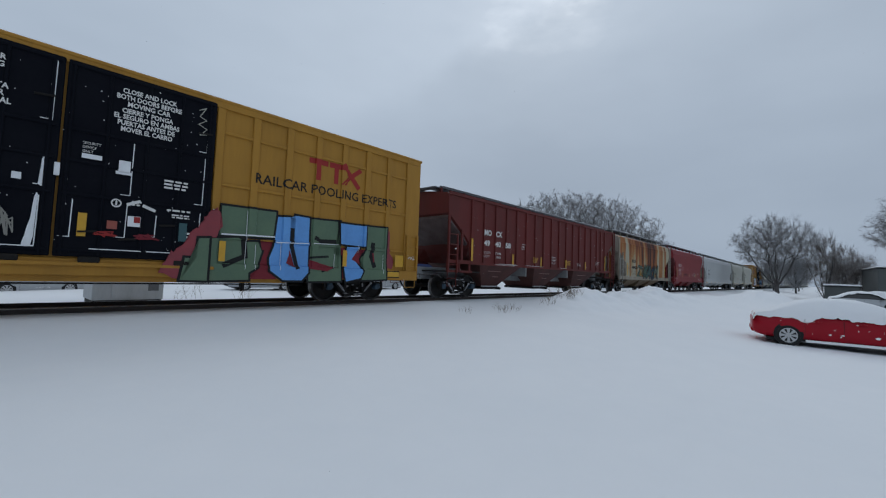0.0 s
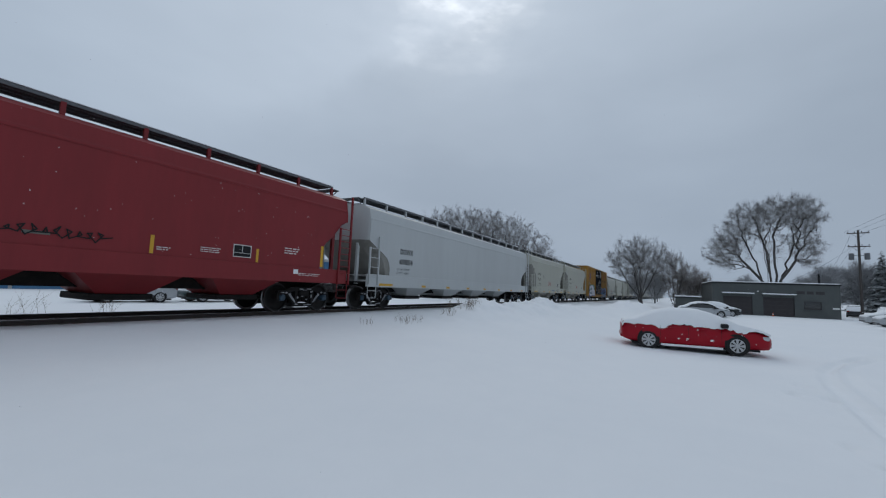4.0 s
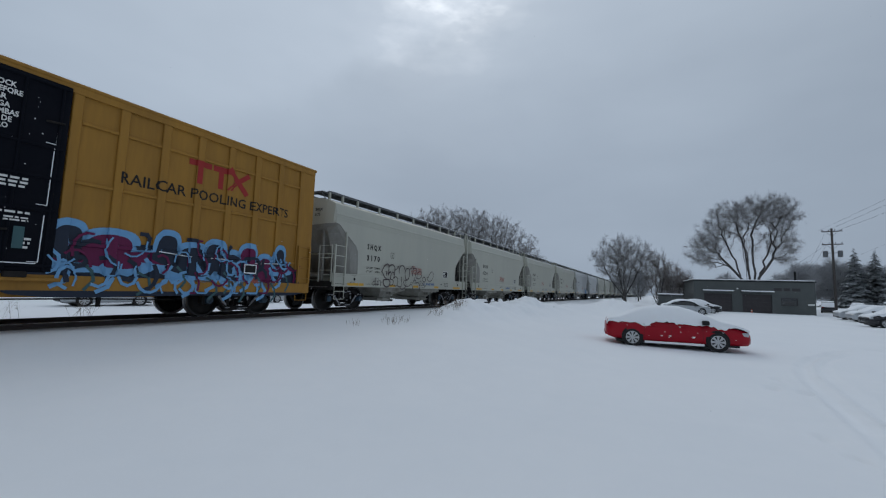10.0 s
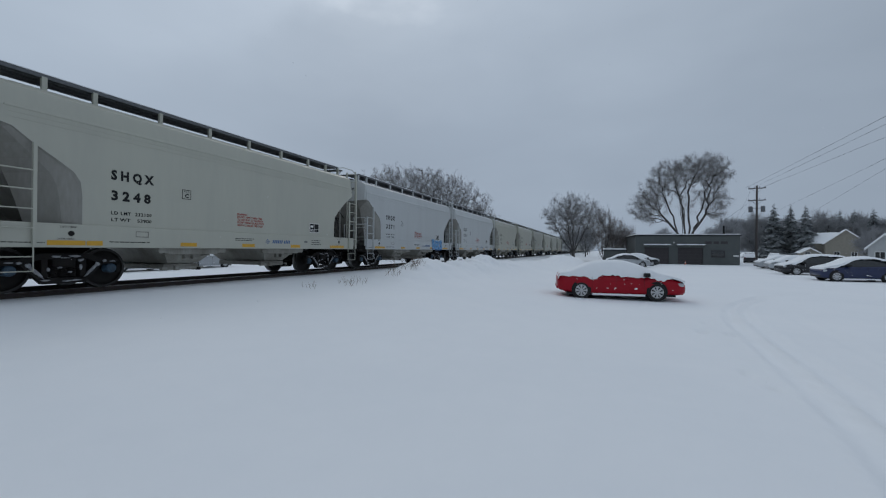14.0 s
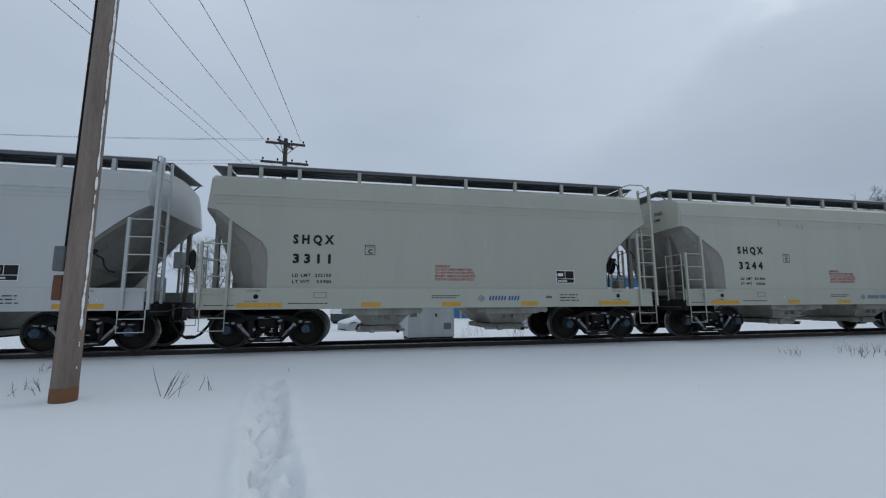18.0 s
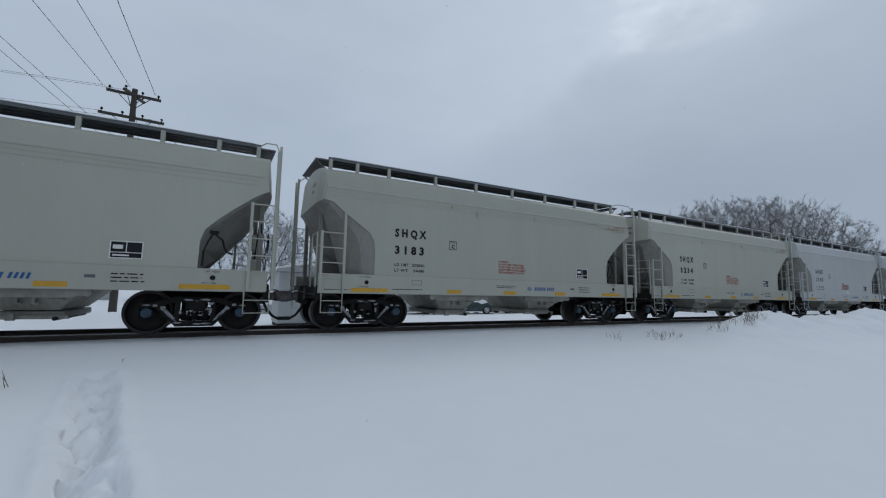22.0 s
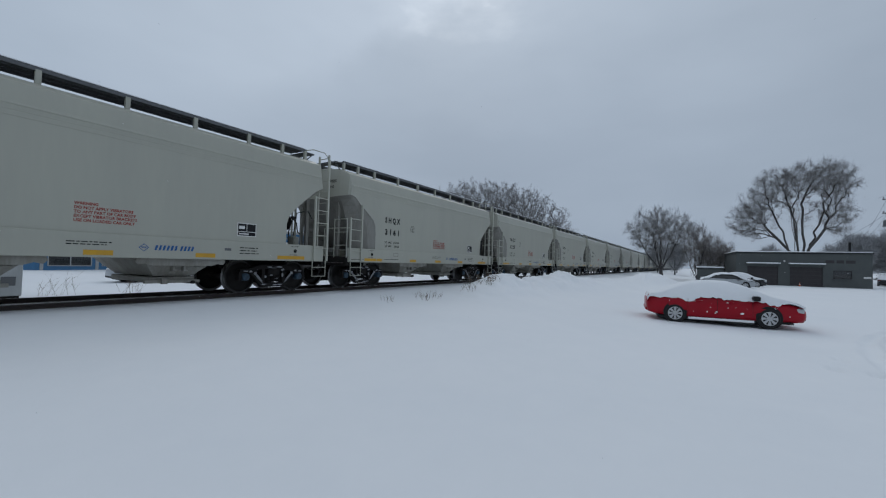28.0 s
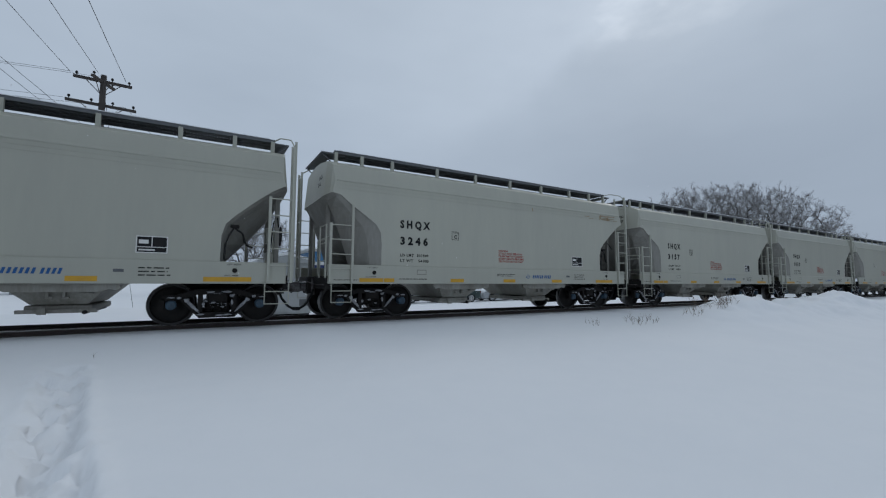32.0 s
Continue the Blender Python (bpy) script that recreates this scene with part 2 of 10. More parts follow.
# Shaded copy of the red: the dark of the open ends, in the colour.
DARKRED = mat("shaded_oxide_red_end_paint", (0.11, 0.02, 0.022), 0.6, spec=0.3, dark=(0.05, 0.015, 0.016), scale=1.6, amount=0.7, streak=0.5)
YELLOW = mat("ochre_boxcar_paint", (0.418, 0.209, 0.029), 0.55, spec=0.3, dark=(0.26, 0.125, 0.02), scale=1.2, amount=0.5, streak=0.7)
DULLYELLOW = mat("dull_ochre_boxcar_paint", (0.355, 0.178, 0.028), 0.6, spec=0.3, dark=(0.20, 0.10, 0.02), scale=1.2, amount=0.6, streak=0.7)
DOORBLACK = mat("black_door_paint", (0.004, 0.005, 0.009), 0.7, dark=(0.009, 0.010, 0.014), scale=1.5, amount=0.5, spec=0.08)
STEEL = mat("dark_grimy_steel", (0.008, 0.0077, 0.0077), 0.7, 0.0, dark=(0.028, 0.023, 0.020), scale=5, amount=0.6, bump=0.2, spec=0.22)
WHEEL = mat("worn_wheel_steel", (0.008, 0.0075, 0.0075), 0.65, 0.0, dark=(0.024, 0.020, 0.017), scale=4, amount=0.6, spec=0.25)
TREAD = mat("polished_tread_steel", (0.25, 0.25, 0.25), 0.3, 0.9, amount=0.3)
WHEELRIM = mat("worn_wheel_rim", (0.028, 0.026, 0.025), 0.55, 0.2, dark=(0.014, 0.012, 0.011), scale=7, amount=0.6)
RAILHEAD = mat("worn_rail_head", (0.32, 0.32, 0.33), 0.35, 0.85, dark=(0.20, 0.19, 0.19), scale=3, amount=0.6)
RAILM = mat("rusty_rail_side", (0.03, 0.024, 0.022), 0.7, 0.2, dark=(0.06, 0.04, 0.03), scale=6, amount=0.5)
GRATE = mat("dark_galvanised_grating", (0.135, 0.142, 0.152), 0.6, 0.2, amount=0.4, scale=8)
BLUECAP = mat("dull_blue_bearing_cap", (0.045, 0.10, 0.155), 0.6, dark=(0.03, 0.04, 0.05), scale=12, amount=0.8)
BLACK = plain("black_lettering", (0.012, 0.012, 0.013), 0.6)
WHITE = plain("white_lettering", (0.72, 0.72, 0.70), 0.6)
REDPALE = plain("faded_pink_lettering", (0.34, 0.20, 0.18), 0.6)
REDINK = plain("red_lettering", (0.36, 0.05, 0.04), 0.6)
BLUEINK = plain("blue_lettering", (0.03, 0.11, 0.30), 0.6)
REFLECT = mat("yellow_reflector_tape", (0.62, 0.34, 0.02), 0.4, dark=(0.40, 0.22, 0.03), scale=6, amount=0.4)
RUBBER = plain("black_rubber_hose", (0.015, 0.015, 0.015), 0.7)


# ---- building blocks ----
def link(name, bm, material, parent=None, label="", smooth=False):
    me = bpy.data.meshes.new(name)
    bm.normal_update()
    bm.to_mesh(me)
    bm.free()
    if smooth:
        for p in me.polygons:
            p.use_smooth = True
    for mm in (material if isinstance(material, (list, tuple)) else [material]):
        me.materials.append(mm)
    ob = new(name, me)
    if parent:
        ob.parent = parent
    if label:
        ob["label"] = label
    return ob


def part(name, bm, material, parent, label="", smooth=False):
    return link(name, bm, material, parent, label, smooth)


def again(ob, m, parent=None):
    """One more piece on the same mesh, under the same thing or under another."""
    o = ob.copy()
    scene.collection.objects.link(o)
    o.parent = parent or ob.parent
    o.matrix_basis = m
    return o


def thing(name, label, category, m=None, group="", kind=""):
    ob = new(name)
    ob.empty_display_size = 0.3
    if m is not None:
        ob.matrix_basis = m
    return tagged(ob, label, category, group, kind)


def box(bm, x0, x1, y0, y1, z0, z1, bevel=0.0):
    v = [bm.verts.new(p) for p in ((x0, y0, z0), (x1, y0, z0), (x1, y1, z0), (x0, y1, z0), (x0, y0, z1), (x1, y0, z1), (x1, y1, z1), (x0, y1, z1))]
    fs = [bm.faces.new([v[i] for i in q]) for q in ((3, 2, 1, 0), (4, 5, 6, 7), (0, 1, 5, 4), (1, 2, 6, 5), (2, 3, 7, 6), (3, 0, 4, 7))]
    if bevel:
        es = list({ed for fc in fs for ed in fc.edges})
        bmesh.ops.bevel(bm, geom=es, offset=bevel, segments=1, affect="EDGES")
    return bm


def B(*a, bevel=0.0):
    return box(bmesh.new(), *a, bevel=bevel)


def prism(bm, pts, y0, y1):
    """A polygon in x and z, extruded from y0 to y1."""
    a = [bm.verts.new((x, y0, z)) for x, z in pts]
    b = [bm.verts.new((x, y1, z)) for x, z in pts]
    n = len(pts)
    bm.faces.new(a)
    bm.faces.new(b[::-1])
    for i in range(n):
        j = (i + 1) % n
        bm.faces.new((a[j], a[i], b[i], b[j]))
    bmesh.ops.recalc_face_normals(bm, faces=bm.faces[:])
    return bm


def tube(bm, p, q, r, n=6, r2=None, caps=True):
    p, q = Vector(p), Vector(q)
    d = q - p
    if d.length < 1e-6:
        return bm
    u = d.orthogonal().normalized()
    w = d.normalized().cross(u)
    r2 = r if r2 is None else r2
    ring = []
    for c, rr in ((p, r), (q, r2)):
        ring.append([bm.verts.new(c + (u * math.cos(2 * math.pi * i / n) + w * math.sin(2 * math.pi * i / n)) * rr) for i in range(n)])
    for i in range(n):
        j = (i + 1) % n
        bm.faces.new((ring[0][i], ring[0][j], ring[1][j], ring[1][i]))
    if caps:
        bm.faces.new(ring[0][::-1])
        bm.faces.new(ring[1])
    return bm


def path_tube(bm, pts, r, n=6):
    """One continuous bent tube through the points."""
    pts = [Vector(p) for p in pts]
    rings = []
    for i, p in enumerate(pts):
        d = (pts[min(i + 1, len(pts) - 1)] - pts[max(i - 1, 0)]).normalized()
        ref = Vector((0, 0, 1)) if abs(d.z) < 0.95 else Vector((0, 1, 0))
        u = d.cross(ref).normalized()
        w = u.cross(d)
        rings.append([bm.verts.new(p + (u * math.cos(2 * math.pi * k / n) + w * math.sin(2 * math.pi * k / n)) * r) for k in range(n)])
    for a, b in zip(rings, rings[1:]):
        for k in range(n):
            j = (k + 1) % n
            bm.faces.new((a[k], b[k], b[j], a[j]))
    bm.faces.new(rings[0])
    bm.faces.new(rings[-1][::-1])
    return bm


def lathe(bm, prof, n=24, axis="y", close=False):
    """A profile of (radius, along) turned about an axis through the origin."""
    rings = []
    for r, a in prof:
        ring = []
        for i in range(n):
            c, s = math.cos(2 * math.pi * i / n) * r, math.sin(2 * math.pi * i / n) * r
            ring.append(bm.verts.new((c, a, s) if axis == "y" else (c, s, a)))
        rings.append(ring)
    for r0, r1 in zip(rings, rings[1:]):
        for i in range(n):
            j = (i + 1) % n
            bm.faces.new((r0[i], r0[j], r1[j], r1[i]))
    bm.faces.new(rings[0][::-1])
    bm.faces.new(rings[-1])
    bmesh.ops.recalc_face_normals(bm, faces=bm.faces[:])
    return bm


TEXTS = {}


def text_mesh(body, size, bold=0.0, space=1.0):
    key = (body, size, bold, space)
    if key not in TEXTS:
        cu = bpy.data.curves.new("lettering", "FONT")
        cu.body, cu.size, cu.offset, cu.resolution_u = body, size, bold, 2
        cu.space_character = space
        ob = bpy.data.objects.new("lettering", cu)
        me = bpy.data.meshes.new_from_object(ob)
        bpy.data.objects.remove(ob)
        TEXTS[key] = me
    return TEXTS[key]


def lettering(body, size, x, z, y, material, parent, width=None, bold=0.0, side=-1, label="", lean=0.0, space=1.0):
    """Words on a car's side, seen from -y (side -1); x is the left end of the words, z their base."""
    me = text_mesh(body, size, bold, space)
    key = me.name + material.name
    if key not in TEXTS:
        c = me.copy()
        c.materials.clear()
        c.materials.append(material)
        TEXTS[key] = c
    ob = new("lettering", TEXTS[key])
    ob.parent = parent
    xs = [v.co.x for v in me.vertices] or [0, 1]
    sx = (width / (max(xs) - min(xs))) if width else 1.0
    ob.matrix_basis = pose(x, y, z, 90, lean, 0 if side < 0 else 180) @ Matrix.Diagonal((sx, 1, 1, 1))
    if label:
        ob["label"] = label
    return ob


def bars(bm, x0, x1, z0, z1, y, lines, seed=0, gap=0.45):
    """Rows of short bars for writing too small to read."""
    rnd = random.Random(seed)
    h = (z1 - z0) / lines
    for i in range(lines):
        zt = z1 - i * h
        x = x0
        end = x1 - rnd.random() * 0.2 * (x1 - x0) * (i > 0)
        while x < end - 0.01:
            wd = min(rnd.uniform(0.8, 2.6) * h, end - x)
            v = [bm.verts.new((x + a * wd, y, zt - h * (1 - gap) * b)) for a, b in ((0, 1), (1, 1), (1, 0), (0, 0))]
            bm.faces.new(v)
            x += wd + h * 0.45
    return bm


def plate(bm, x0, x1, z0, z1, y):
    bm.faces.new([bm.verts.new(p) for p in ((x0, y, z0), (x1, y, z0), (x1, y, z1), (x0, y, z1))])
    return bm


# ---- ground: one sheet of snow out to the horizon ----
TRACK_Y = 11.9
TRACK_TURN = -1.0


def track_y(x):
    return TRACK_Y + math.tan(radians(TRACK_TURN)) * x


def on_track(s):
    """The pose of a car whose middle is s metres along the track."""
    a = radians(TRACK_TURN)
    return pose(s * math.cos(a), TRACK_Y + s * math.sin(a), 0, 0, 0, TRACK_TURN)


def smooth(a, b, t):
    t = max(0.0, min(1.0, (t - a) / (b - a)))
    return t * t * (3 - 2 * t)


MOUNDS = [  # x, y, height, half-length along x, half-width
    (17.6, 7.3, 0.80, 2.6, 1.25), (20.5, 6.9, 0.50, 2.6, 1.2), (24.6, 6.6, 0.86, 3.2, 1.5), (29.0, 6.2, 0.50, 3.6, 1.5), (35, 5.6, 0.42, 4, 1.5),
    (-3.8, 24.2, 0.5, 3.0, 1.7), (44.5, 3.4, 0.95, 3.5, 1.7), (50, 2.6, 0.95, 4, 1.7), (40, 5.0, 0.35, 3, 1.4),
]


RUT = [(2, -1.7), (4.56, -2.25), (7.5, -2.67), (11.5, -3.15), (12.9, -3.38), (15.3, -3.95), (17, -4.6), (19.5, -6.0), (23, -8.6), (30, -14)]
PRINTS = [(10.5, -2.2, 0.28), (7.04, -2.02, 0.16), (11.8, -2.6, 0.3), (6.3, -2.1, 0.14), (10.2, -2.7, 0.25), (8.1, -2.2, 0.12)]


def ground_z(x, y):
    d = abs(y - track_y(x))
    near = -0.105 if d < 1.3 else None
    if near is None:
        if y < track_y(x):
            z = -0.105 - 0.27 * smooth(1.3, 4.5, d) - 0.37 * smooth(4.0, 11.0, d) - 0.13 * smooth(4, 18, x) * smooth(6, 13, d)
        else:
            z = -0.105 - 0.35 * smooth(1.3, 4.5, d) - 0.2 * smooth(4.0, 10.0, d)
    else:
        z = near
    m = 0.0
    for mx, my, h, a, b in MOUNDS:
        q = ((x - mx) / a) ** 2 + ((y - my) / b) ** 2
        if q < 9:
            m = max(m, h * math.exp(-q * 0.9)) if m == 0 else m + (h * math.exp(-q * 0.9)) * 0.35 if h * math.exp(-q * 0.9) < m else h * math.exp(-q * 0.9) + 0.35 * m
    if m > 0.02:
        m *= 1.0 + 0.30 * noise.noise(Vector((x * 0.7, y * 0.9, 3))) + 0.20 * noise.noise(Vector((x * 2.1, y * 2.3, 8))) + 0.07 * noise.noise(Vector((x * 5.5, y * 5.0, 2)))
    z += m
    r = math.hypot(x, y)
    z += (0.05 * noise.noise(Vector((x * 0.22, y * 0.22, 1))) + 0.018 * noise.noise(Vector((x * 0.9, y * 0.7, 5)))) * (1 if d > 2 else 0.25)
    # a trodden trail that leads towards the track
    if 2.0 < y < 11.0:
        c = -0.67 - 0.175 * (y - 4.2) + 0.03 * math.sin(y * 1.9)
        q = abs(x - c)
        if q < 0.75:
            dent = 0.62 + 0.9 * noise.noise(Vector((x * 3.0, y * 2.6, 2))) + 1.1 * noise.noise(Vector((x * 7, y * 6, 6))) + 0.8 * noise.noise(Vector((x * 14, y * 12, 3)))
            fade = 1 - smooth(8.2, 8.6, y)
            z -= 0.13 * max(-0.2, dent) * (1 - smooth(0.17, 0.28, q)) * fade
            z += 0.05 * (smooth(0.14, 0.26, q) - smooth(0.29, 0.46, q)) * (0.7 + noise.noise(Vector((x * 5, y * 5, 7)))) * fade
    # wheel ruts across the yard
    if 2 < x < 30 and -14 < y < 1:
        c0 = RUT[-1][1]
        for (xa, ya), (xb, yb) in zip(RUT, RUT[1:]):
            if xa <= x <= xb:
                c0 = ya + (yb - ya) * (x - xa) / (xb - xa)
        for off, deep in ((0.0, 1.0), (0.42, 0.7), (1.55, 0.28)):
            q = abs(y - c0 + off)
            if q < 0.35:
                z += deep * (-0.075 * (1 - smooth(0.06, 0.22, q)) + 0.03 * (smooth(0.12, 0.22, q) - smooth(0.24, 0.34, q))) * (0.75 + 0.5 * noise.noise(Vector((x * 1.5, y, 4))))
        for px, py, pr in PRINTS:
            q = math.hypot((x - px), (y - py) * 2.2) / pr
            if q < 1.4:
                z -= 0.10 * (1 - smooth(0.5, 1.1, q))
    return z


def axis_steps(lo, hi, fine0, fine1, step, grow):
    out = [fine0]
    s = step
    x = fine0
    while x < fine1:
        x += step
        out.append(x)
    while x < hi:
        s *= grow
        x += s
        out.append(x)
    s, x = step, fine0
    while x > lo:
        s *= grow
        x -= s
        out.insert(0, x)
    return out


def build_ground():
    xs = axis_steps(-1800, 2400, -7.0, 34.0, 0.16, 1.09)
    xs = sorted([x for x in xs if not -2.75 < x < 0.05] + [-2.7 + 0.05 * i for i in range(55)])
    ys = axis_steps(-1800, 1800, -6.0, 13.4, 0.16, 1.09)
    ys = sorted([y for y in ys if not 2.6 < y < 10.0] + [2.65 + 0.07 * i for i in range(105)])
    ys = sorted([y for y in ys if not -6.0 < y < 0.0] + [-6.0 + 0.08 * i for i in range(76)])
    verts = [(x, y, ground_z(x, y)) for y in ys for x in xs]
    n = len(xs)
    faces = [(j * n + i, j * n + i + 1, (j + 1) * n + i + 1, (j + 1) * n + i) for j in range(len(ys) - 1) for i in range(n - 1)]
    me = bpy.data.meshes.new("ground")
    me.from_pydata(verts, [], faces)
    me.polygons.foreach_set("use_smooth", [True] * len(faces))
    me.materials.append(SNOW)
    tagged(new("ground", me), "wind-smoothed fresh snow over a flat yard", "snow", kind="structure")


build_ground()


def build_track():
    rails = thing("track", "railway track half buried in snow", "track", pose(0, TRACK_Y, 0, 0, 0, TRACK_TURN), kind="structure")
    prof = [(-0.075, -0.17), (0.075, -0.17), (0.06, -0.14), (0.012, -0.125), (0.012, -0.045), (0.036, -0.035), (0.036, -0.004), (0.028, 0.0),
            (-0.028, 0.0), (-0.036, -0.004), (-0.036, -0.035), (-0.012, -0.045), (-0.012, -0.125), (-0.06, -0.14)]
    for s in (-1, 1):
        bm = bmesh.new()
        a = [bm.verts.new((-140, s * 0.7535 + py, pz)) for py, pz in prof]
        b = [bm.verts.new((700, s * 0.7535 + py, pz)) for py, pz in prof]
        for i in range(len(prof)):
            j = (i + 1) % len(prof)
            bm.faces.new((a[i], a[j], b[j], b[i]))
        bmesh.ops.recalc_face_normals(bm, faces=bm.faces[:])
        rail = part("rail", bm, RAILM, rails, "dark rusty rail with a worn head")
        part("rail_head", B(-140, 700, s * 0.7535 - 0.026, s * 0.7535 + 0.026, 0.0, 0.003), RAILHEAD, rail, "worn bright running surface")


build_track()


# ---- running gear ----
def wheelset_mesh(r=0.457):
    bm = bmesh.new()
    for s in (-1, 1):
        prof = [(0.10, 0.62), (0.14, 0.66), (r - 0.09, 0.685), (r - 0.05, 0.66), (r + 0.026, 0.665), (r + 0.024, 0.69), (r + 0.004, 0.705), (r, 0.80), (r - 0.05, 0.80), (r - 0.075, 0.745), (0.16, 0.765), (0.13, 0.80), (0.075, 0.80)]
        w = bmesh.new()
        lathe(w, [(a, s * b) for a, b in prof], 28)
        me = bpy.data.meshes.new("tmp")
        w.to_mesh(me)
        w.free()
        bm.from_mesh(me)
        bpy.data.meshes.remove(me)
    tube(bm, (0, -1.0, 0), (0, 1.0, 0), 0.08, 12)
    for f in bm.faces:
        c = f.calc_center_median()
        rr = math.hypot(c.x, c.z)
        if rr > r - 0.02 and abs(abs(c.y) - 0.735) < 0.08:
            f.material_index = 1
        elif rr > r - 0.045 and abs(c.y) > 0.79:
            f.material_index = 2
        if rr < r - 0.1:
            f.smooth = True
    return bm


def bearing_mesh():
    bm = bmesh.new()
    for s in (-1,):
        w = bmesh.new()
        lathe(w, [(0.105, s * 0.90), (0.105, s * 1.10), (0.085, s * 1.12), (0.03, s * 1.125)], 16)
        me = bpy.data.meshes.new("tmp")
        w.to_mesh(me)
        w.free()
        bm.from_mesh(me)
        bpy.data.meshes.remove(me)
        for i in range(3):
            a = i * 2.094 + 0.5
            tube(bm, (0.055 * math.cos(a), s * 1.10, 0.055 * math.sin(a)), (0.055 * math.cos(a), s * 1.145, 0.055 * math.sin(a)), 0.016, 6)
    return bm


def side_frame(bm, y0, y1):
    wb = 0.889
    prism(bm, [(-1.06, 0.56), (-1.06, 0.66), (-0.78, 0.68), (-0.42, 0.80), (0.42, 0.80), (0.78, 0.68), (1.06, 0.66), (1.06, 0.56), (0.76, 0.56), (0.40, 0.68), (-0.40, 0.68), (-0.76, 0.56)], y0, y1)
    prism(bm, [(-0.76, 0.60), (-0.66, 0.62), (-0.30, 0.28), (0.30, 0.28), (0.66, 0.62), (0.76, 0.60), (0.36, 0.16), (-0.36, 0.16)], y0, y1)
    for s in (-1, 1):
        box(bm, s * 0.34 - 0.05, s * 0.34 + 0.05, y0, y1, 0.26, 0.70)
        box(bm, s * wb + 0.12 if s > 0 else s * wb - 0.20, s * wb + 0.20 if s > 0 else s * wb - 0.12, y0, y1, 0.36, 0.60)
    return bm


TRUCK_PARTS = {}


def truck(parent, x):
    """A two-axle truck: cast side frames, bolster, springs and turning wheelsets."""
    if not TRUCK_PARTS:
        TRUCK_PARTS["bolster"] = B(-0.2, 0.2, -1.1, 1.1, 0.50, 0.74, bevel=0.03)
        t = bpy.data.meshes.new("bolster")
        TRUCK_PARTS["bolster"].to_mesh(t)
        t.materials.append(STEEL)
        TRUCK_PARTS["bolster"] = t
        for nm, bm, mm in (("side_frame", side_frame(bmesh.new(), -0.08, 0.08), [STEEL]), ("wheelset", wheelset_mesh(), [WHEEL, TREAD, WHEELRIM]), ("bearing_cap", bearing_mesh(), [BLUECAP])):
            me = bpy.data.meshes.new(nm)
            bm.to_mesh(me)
            bm.free()
            for q in mm:
                me.materials.append(q)
            TRUCK_PARTS[nm] = me
        sp = bmesh.new()
        for i in (-0.17, 0.0, 0.17):
            for kx in range(5):
                lathe_at(sp, i, 0.31 + kx * 0.042)
        me = bpy.data.meshes.new("springs")
        sp.to_mesh(me)
        sp.free()
        me.materials.append(STEEL)
        TRUCK_PARTS["springs"] = me
        br = bmesh.new()
        for s in (-1, 1):
            box(br, s * 0.36 - 0.04, s * 0.36 + 0.04, -0.9, 0.9, 0.30, 0.42)
            box(br, s * 0.40 - 0.03, s * 0.46 + 0.03, -0.84, -0.66, 0.28, 0.62)
            box(br, s * 0.40 - 0.03, s * 0.46 + 0.03, 0.66, 0.84, 0.28, 0.62)
        me = bpy.data.meshes.new("brake_beam")
        br.to_mesh(me)
        br.free()
        me.materials.append(STEEL)
        TRUCK_PARTS["brake_beam"] = me
        sn = bmesh.new()
        rnd = random.Random(5)
        for px, z, w, h, k in ((-0.50, 0.44, 0.05, 0.16, -0.14), (0.50, 0.44, 0.05, 0.17, 0.14), (-0.60, 0.55, 0.06, 0.05, 0), (0.62, 0.56, 0.05, 0.05, 0), (0.0, 0.70, 0.16, 0.025, 0), (0.30, 0.66, 0.07, 0.04, 0.03), (-0.32, 0.24, 0.1, 0.02, 0), (0.2, 0.22, 0.12, 0.02, 0), (-0.9, 0.62, 0.08, 0.02, 0), (0.92, 0.62, 0.08, 0.02, 0),
                               (-0.44, 0.36, 0.03, 0.10, -0.10), (0.44, 0.36, 0.03, 0.10, 0.10), (-0.14, 0.735, 0.10, 0.03, 0), (0.18, 0.745, 0.12, 0.03, 0), (-0.28, 0.46, 0.035, 0.05, 0), (0.29, 0.50, 0.03, 0.07, 0), (0.05, 0.21, 0.10, 0.02, 0), (-0.08, 0.50, 0.05, 0.025, 0), (0.10, 0.40, 0.05, 0.02, 0), (-0.74, 0.61, 0.05, 0.03, 0), (0.76, 0.63, 0.05, 0.035, 0)):
            ring = []
            for q in range(9):
                t = 6.2832 * q / 9
                f = rnd.uniform(0.7, 1.15)
                ring.append((px + w * f * math.cos(t) + k * f * math.sin(t), z + h * f * math.sin(t)))
            lo = [sn.verts.new((a, -1.075, b)) for a, b in ring]
            hi = [sn.verts.new((px + (a - px) * 0.7, -1.10, z + (b - z) * 0.7)) for a, b in ring]
            sn.faces.new(hi)
            for q in range(9):
                sn.faces.new((lo[q], lo[(q + 1) % 9], hi[(q + 1) % 9], hi[q]))
        me = bpy.data.meshes.new("packed_snow")
        sn.to_mesh(me)
        sn.free()
        me.materials.append(DIRTYSNOW)
        TRUCK_PARTS["packed_snow"] = me
    b = new("truck", TRUCK_PARTS["bolster"])
    b.parent = parent
    b["label"] = "grimy cast-steel two-axle truck"
    b.matrix_basis = pose(x, 0, 0)
    for s in (-1, 1):
        o = new("side_frame", TRUCK_PARTS["side_frame"])
        o.parent, o.matrix_basis = b, pose(0, s * 1.0, 0)
        o = tagged(new("spring_nest", TRUCK_PARTS["springs"]), kind="stuff")
        o.parent, o.matrix_basis = b, pose(0, s * 1.0, 0)
